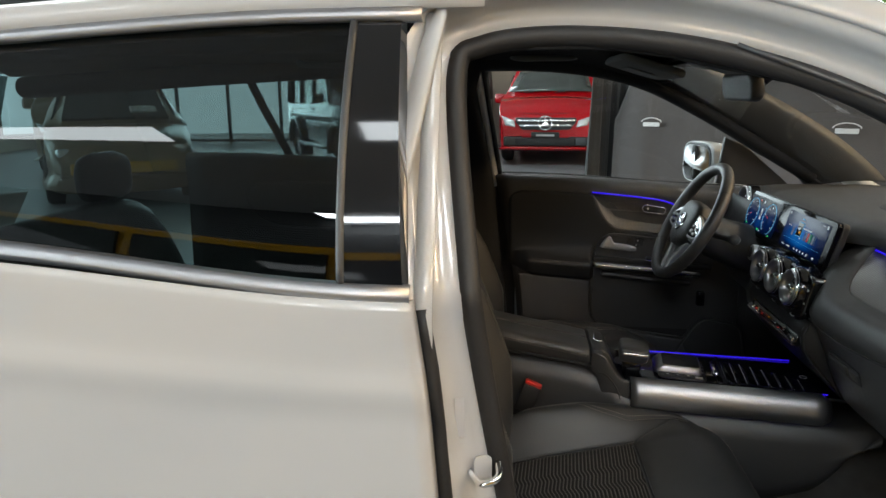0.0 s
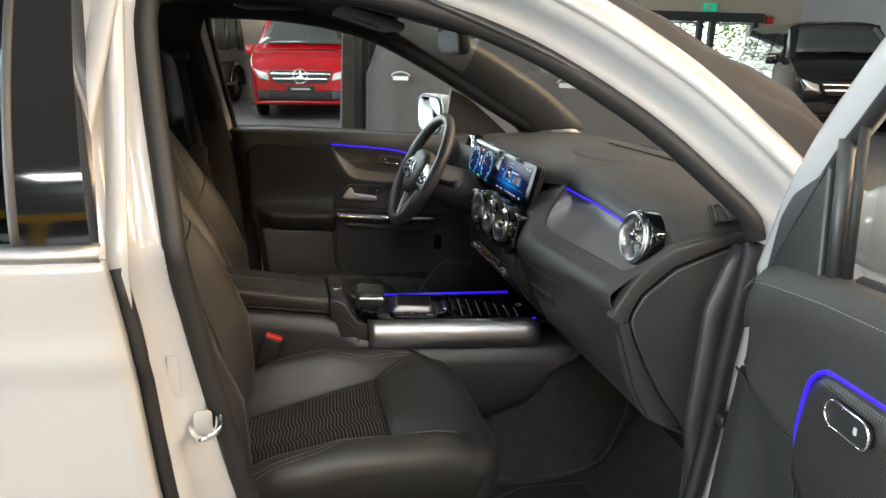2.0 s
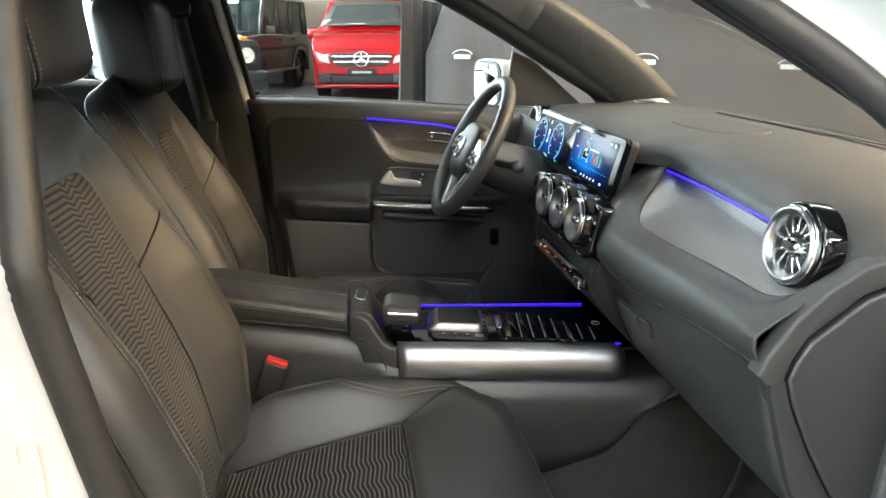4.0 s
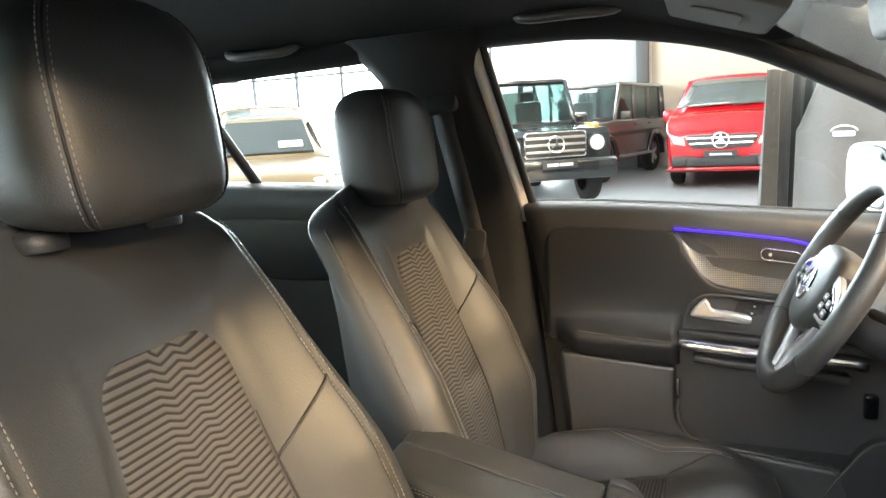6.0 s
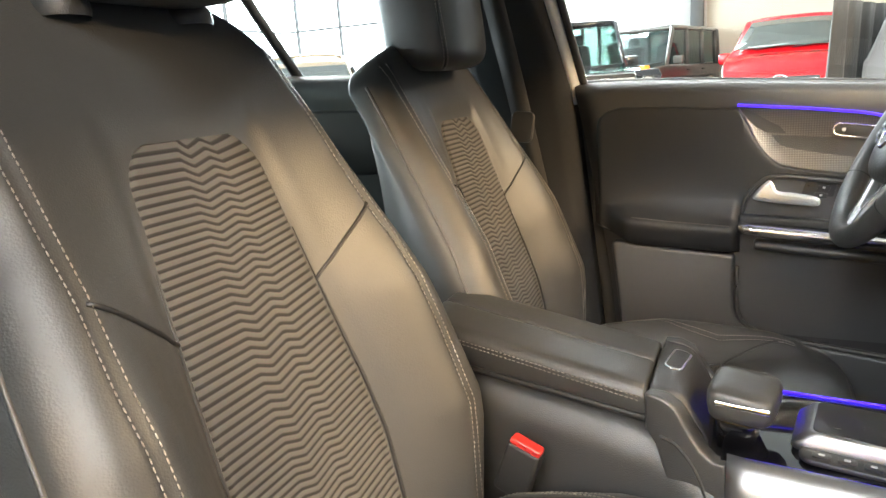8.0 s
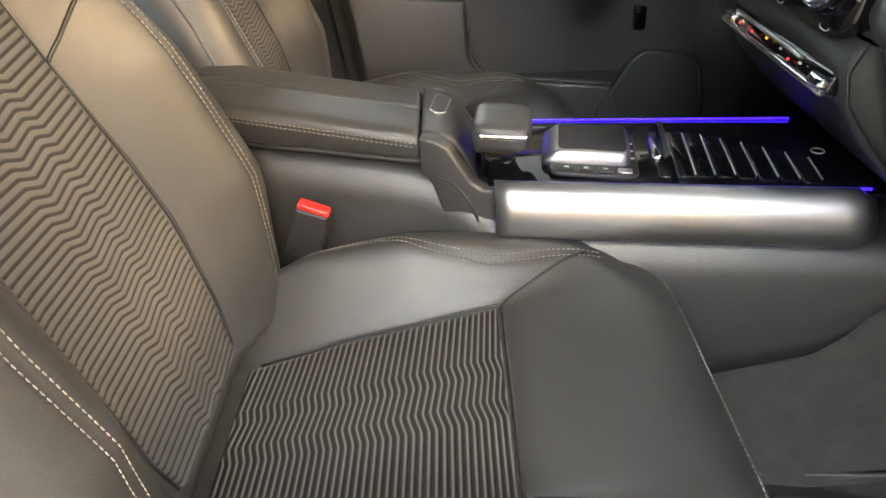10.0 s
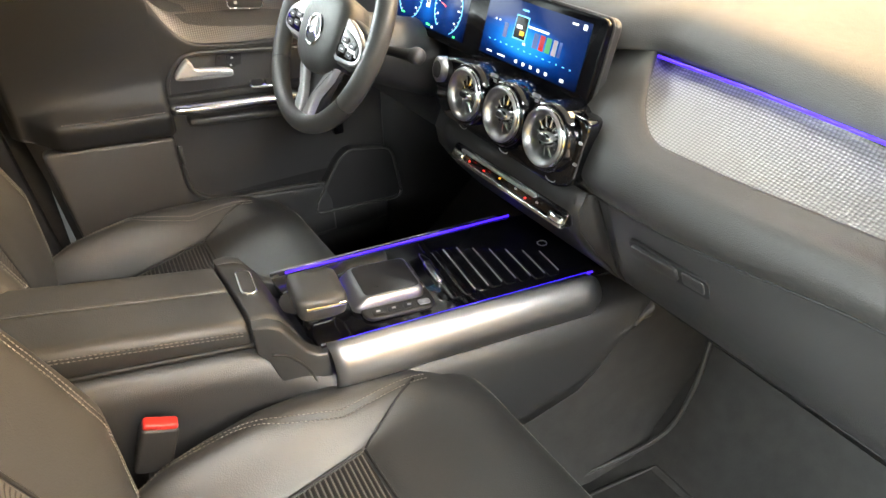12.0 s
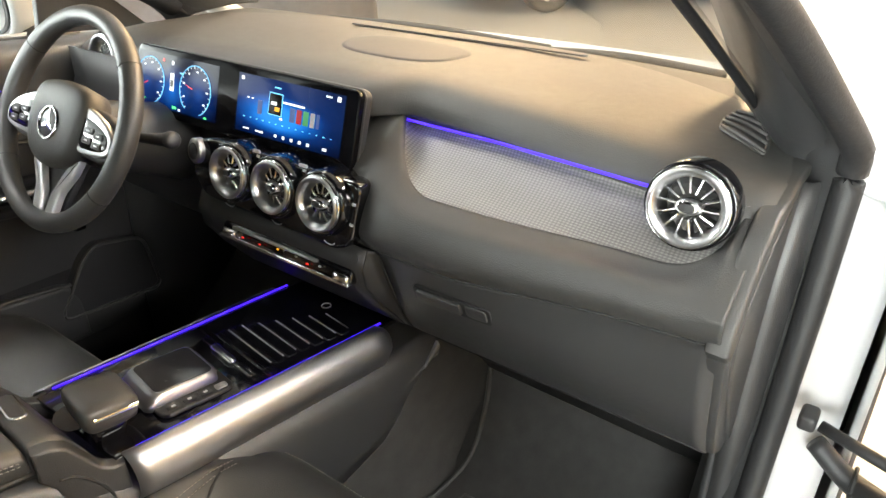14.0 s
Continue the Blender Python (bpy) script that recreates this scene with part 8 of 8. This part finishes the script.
def saloon(at, yaw, paint, lower, label, tall=1.45):
    """A low hatchback; x ahead."""
    m = pose(*at, 0, 0, yaw)
    car = thing("parked_car", label, "car", "parked cars", at=at)
    rows = []
    for x, zt, w in ((-2.1, 0.80, 0.70), (-2.02, 1.02, 0.84), (-1.6, 1.08, 0.88), (0.7, 1.00, 0.89), (1.4, 0.93, 0.87), (1.95, 0.80, 0.80), (2.12, 0.60, 0.70)):
        half = [(0.0, zt), (w * 0.7, zt - 0.015), (w * 0.95, zt - 0.06), (w, zt - 0.2), (w, 0.45), (w * 0.94, 0.22)]
        rows.append([tuple(m @ Vector((x, y, z))) for y, z in half + [(-y, z) for y, z in half[::-1][:-1]]])
    sheet("body_shell", smooth_loft(rows), paint, car, "", ring=True, caps=True)
    rows = []
    for x, zt, w in ((-1.85, 1.05, 0.70), (-1.45, tall - 0.12, 0.62), (-0.9, tall, 0.60), (-0.1, tall, 0.60), (0.15, tall - 0.06, 0.60), (0.95, 1.0, 0.72)):
        half = [(0.0, zt), (w * 0.8, zt - 0.02), (w, zt - 0.07), (0.80, 0.95)]
        rows.append([tuple(m @ Vector((x, y, max(z, 0.93)))) for y, z in half + [(-y, z) for y, z in half[::-1][:-1]]])
    sheet("cabin", smooth_loft(rows), paint, car, "", ring=True, caps=True)
    quad("windscreen", [(0.24, -0.54, tall - 0.10), (0.24, 0.54, tall - 0.10), (0.90, 0.66, 1.04), (0.90, -0.66, 1.04)][::-1], M["carglass"], car, m, "dark windscreen", 0.03)
    quad("rear_window", [(-1.50, -0.52, tall - 0.15), (-1.50, 0.52, tall - 0.15), (-1.80, 0.60, 1.10), (-1.80, -0.60, 1.10)], M["carglass"], car, m, "dark rear window", 0.03)
    quad("price_sheet", [(0.52, 0.18, 1.20), (0.52, 0.50, 1.20), (0.80, 0.52, 1.06), (0.80, 0.18, 1.06)][::-1], M["mark"], car, m, "white sheet behind the windscreen", 0.09)
    for s in (-1, 1):
        for x0, x1, t0, t1 in ((-0.30, 0.72, -0.30, 0.12), (-1.45, -0.38, -1.25, -0.38)):
            pts = [(x0, s * 0.775, 1.03), (x1, s * 0.775, 1.03), (t1, s * 0.635, tall - 0.10), (t0, s * 0.635, tall - 0.10)]
            quad("side_window", pts if s < 0 else pts[::-1], M["carglass"], car, m, "dark side window", 0.02)
        for x in (-1.3, 1.3):
            car_wheel(car, x, s * 0.80, 0.32, m)
        band = box("side_band", (0, 0, 0), (2.9, 0.02, 0.16), lower, car, "", 0.006)
        band.data.transform(m @ pose(-0.3, s * 0.888, 0.62))
        hl = box("headlamp", (0, 0, 0), (0.16, 0.30, 0.13), M["lamp"], car, "clear headlamp", 0.05, segs=3)
        hl.data.transform(m @ pose(1.96, s * 0.60, 0.68, 0, 0, -s * 18))
    fb = box("front_band", (0, 0, 0), (0.05, 1.2, 0.14), lower, car, "", 0.02)
    fb.data.transform(m @ pose(2.11, 0, 0.50))
    return car


boxy_suv((-3.30, 11.19, 0), -60, M["carblack"], "black square off-road car with chrome grille bars")
boxy_suv((-2.45, 14.72, 0), -105, M["cargrey"], "dark brown square off-road car parked behind another")
van((0.40, 14.1, 0), -98, M["carred"], "glossy red van with chrome grille", M["plastic_dark"])
van((10.0, 10.5, 0), -115, M["carblack"], "glossy black van near the exit doors", M["plastic_dark"])
saloon((-6.4, 8.3, 0), -58, M["carcream"], M["caryellow"], "cream car with yellow bands and a white price sheet", 1.58)
van((-9.0, 12.2, 0), -62, M["carcream"], "cream van parked near the bright glazing", M["plastic_dark"])
van((-1.9, -4.35, 0), 2, M["caryellow"], "bright yellow van parked beside the white car", M["carblack"])
saloon((8.6, 3.3, 0), 148, M["carblack"], M["carblack"], "black parked car ahead of the bonnet")

# ---- covered car ----
cov = thing("covered_car", "large car under a dark brown fabric cover with pale logos", "covered car", at=(2.1, 5.9, 0))
cm = pose(2.95, 5.75, 0, 0, 0, -33)
rows = []
for i, u in enumerate(np.linspace(-2.35, 2.45, 90)):
    top = np.interp(u, (-2.35, -2.2, -1.9, -0.2, 0.35, 0.75, 1.2, 1.6, 2.1, 2.35, 2.45), (1.30, 1.66, 1.86, 1.95, 1.87, 1.68, 1.40, 1.22, 0.95, 0.70, 0.4))
    end = 1 - 0.16 * smoothstep(1.9, 2.45, u) - 0.12 * smoothstep(-2.0, -2.35, u)
    row = []
    for k in range(41):
        f = k / 40
        a = abs(2 * f - 1)
        s = 1 if f < 0.5 else -1
        if a < 0.45:
            y, z = a / 0.45 * 0.70, top - 0.05 * (a / 0.45) ** 3
        elif a < 0.6:
            q = (a - 0.45) / 0.15
            y, z = 0.70 + 0.22 * q, top - 0.05 - (top - 0.05 - min(1.02, top * 0.78)) * q
        else:
            q = (a - 0.6) / 0.4
            y, z = 0.92 + 0.06 * q, min(1.02, top * 0.78) * (1 - q) + 0.03
        fold = 0.035 * max(0, a - 0.45) * (math.sin(u * 9 + 1.3 * math.sin(u * 3)) + 0.6 * math.sin(u * 23 + 2))
        row.append(tuple(cm @ Vector((u, s * (y + fold) * end, z + 0.012 * math.sin(u * 7 + a * 9)))))
    rows.append(row)
sheet("fabric_cover", rows, M["cover"], cov, "dark brown draped cover", caps=True)
drape = []
for i, u in enumerate(np.linspace(0, 1.5, 90)):
    w = 0.05 * math.sin(u * 38) + 0.02 * math.sin(u * 71)
    drape.append([tuple(cm @ Vector((-2.55 - w * 0.8 * (0.3 + q), -0.95 + u * 1.35 - 0.1 * q, 1.62 - 0.05 * math.sin(u * 2) - 1.60 * q))) for q in np.linspace(0, 1, 8)])
sheet("hanging_drape", drape, M["curtain"], cov, "dark hanging drape with folds", thick=0.01)
for u, z, k in ((-1.85, 1.02, 0.42), (-0.05, 1.00, 0.45), (1.15, 0.98, 0.4), (2.30, 0.60, 0.34)):
    lgm = cm @ frame_at((u, -1.005, z), (1, 0, 0), (0, -1, 0))
    prism("logo_bar", rounded(0.42 * k, 0.10 * k, 0.02 * k), 0.004, M["mark"], cov, "pale printed logo shape", lgm)
    tube("logo_arc", [tuple(lgm @ Vector((0.26 * k * math.cos(a), 0.03 * k + 0.13 * k * math.sin(a), 0.003))) for a in np.linspace(0.2, math.pi - 0.2, 16)], 0.006, M["mark"], cov, "", n=5)

# ---- wheels of the white car ----
for x in (0.95, -1.78):
    for y in (-0.715, 0.805):
        car_wheel(body, x, y, 0.335, Matrix.Identity(4))
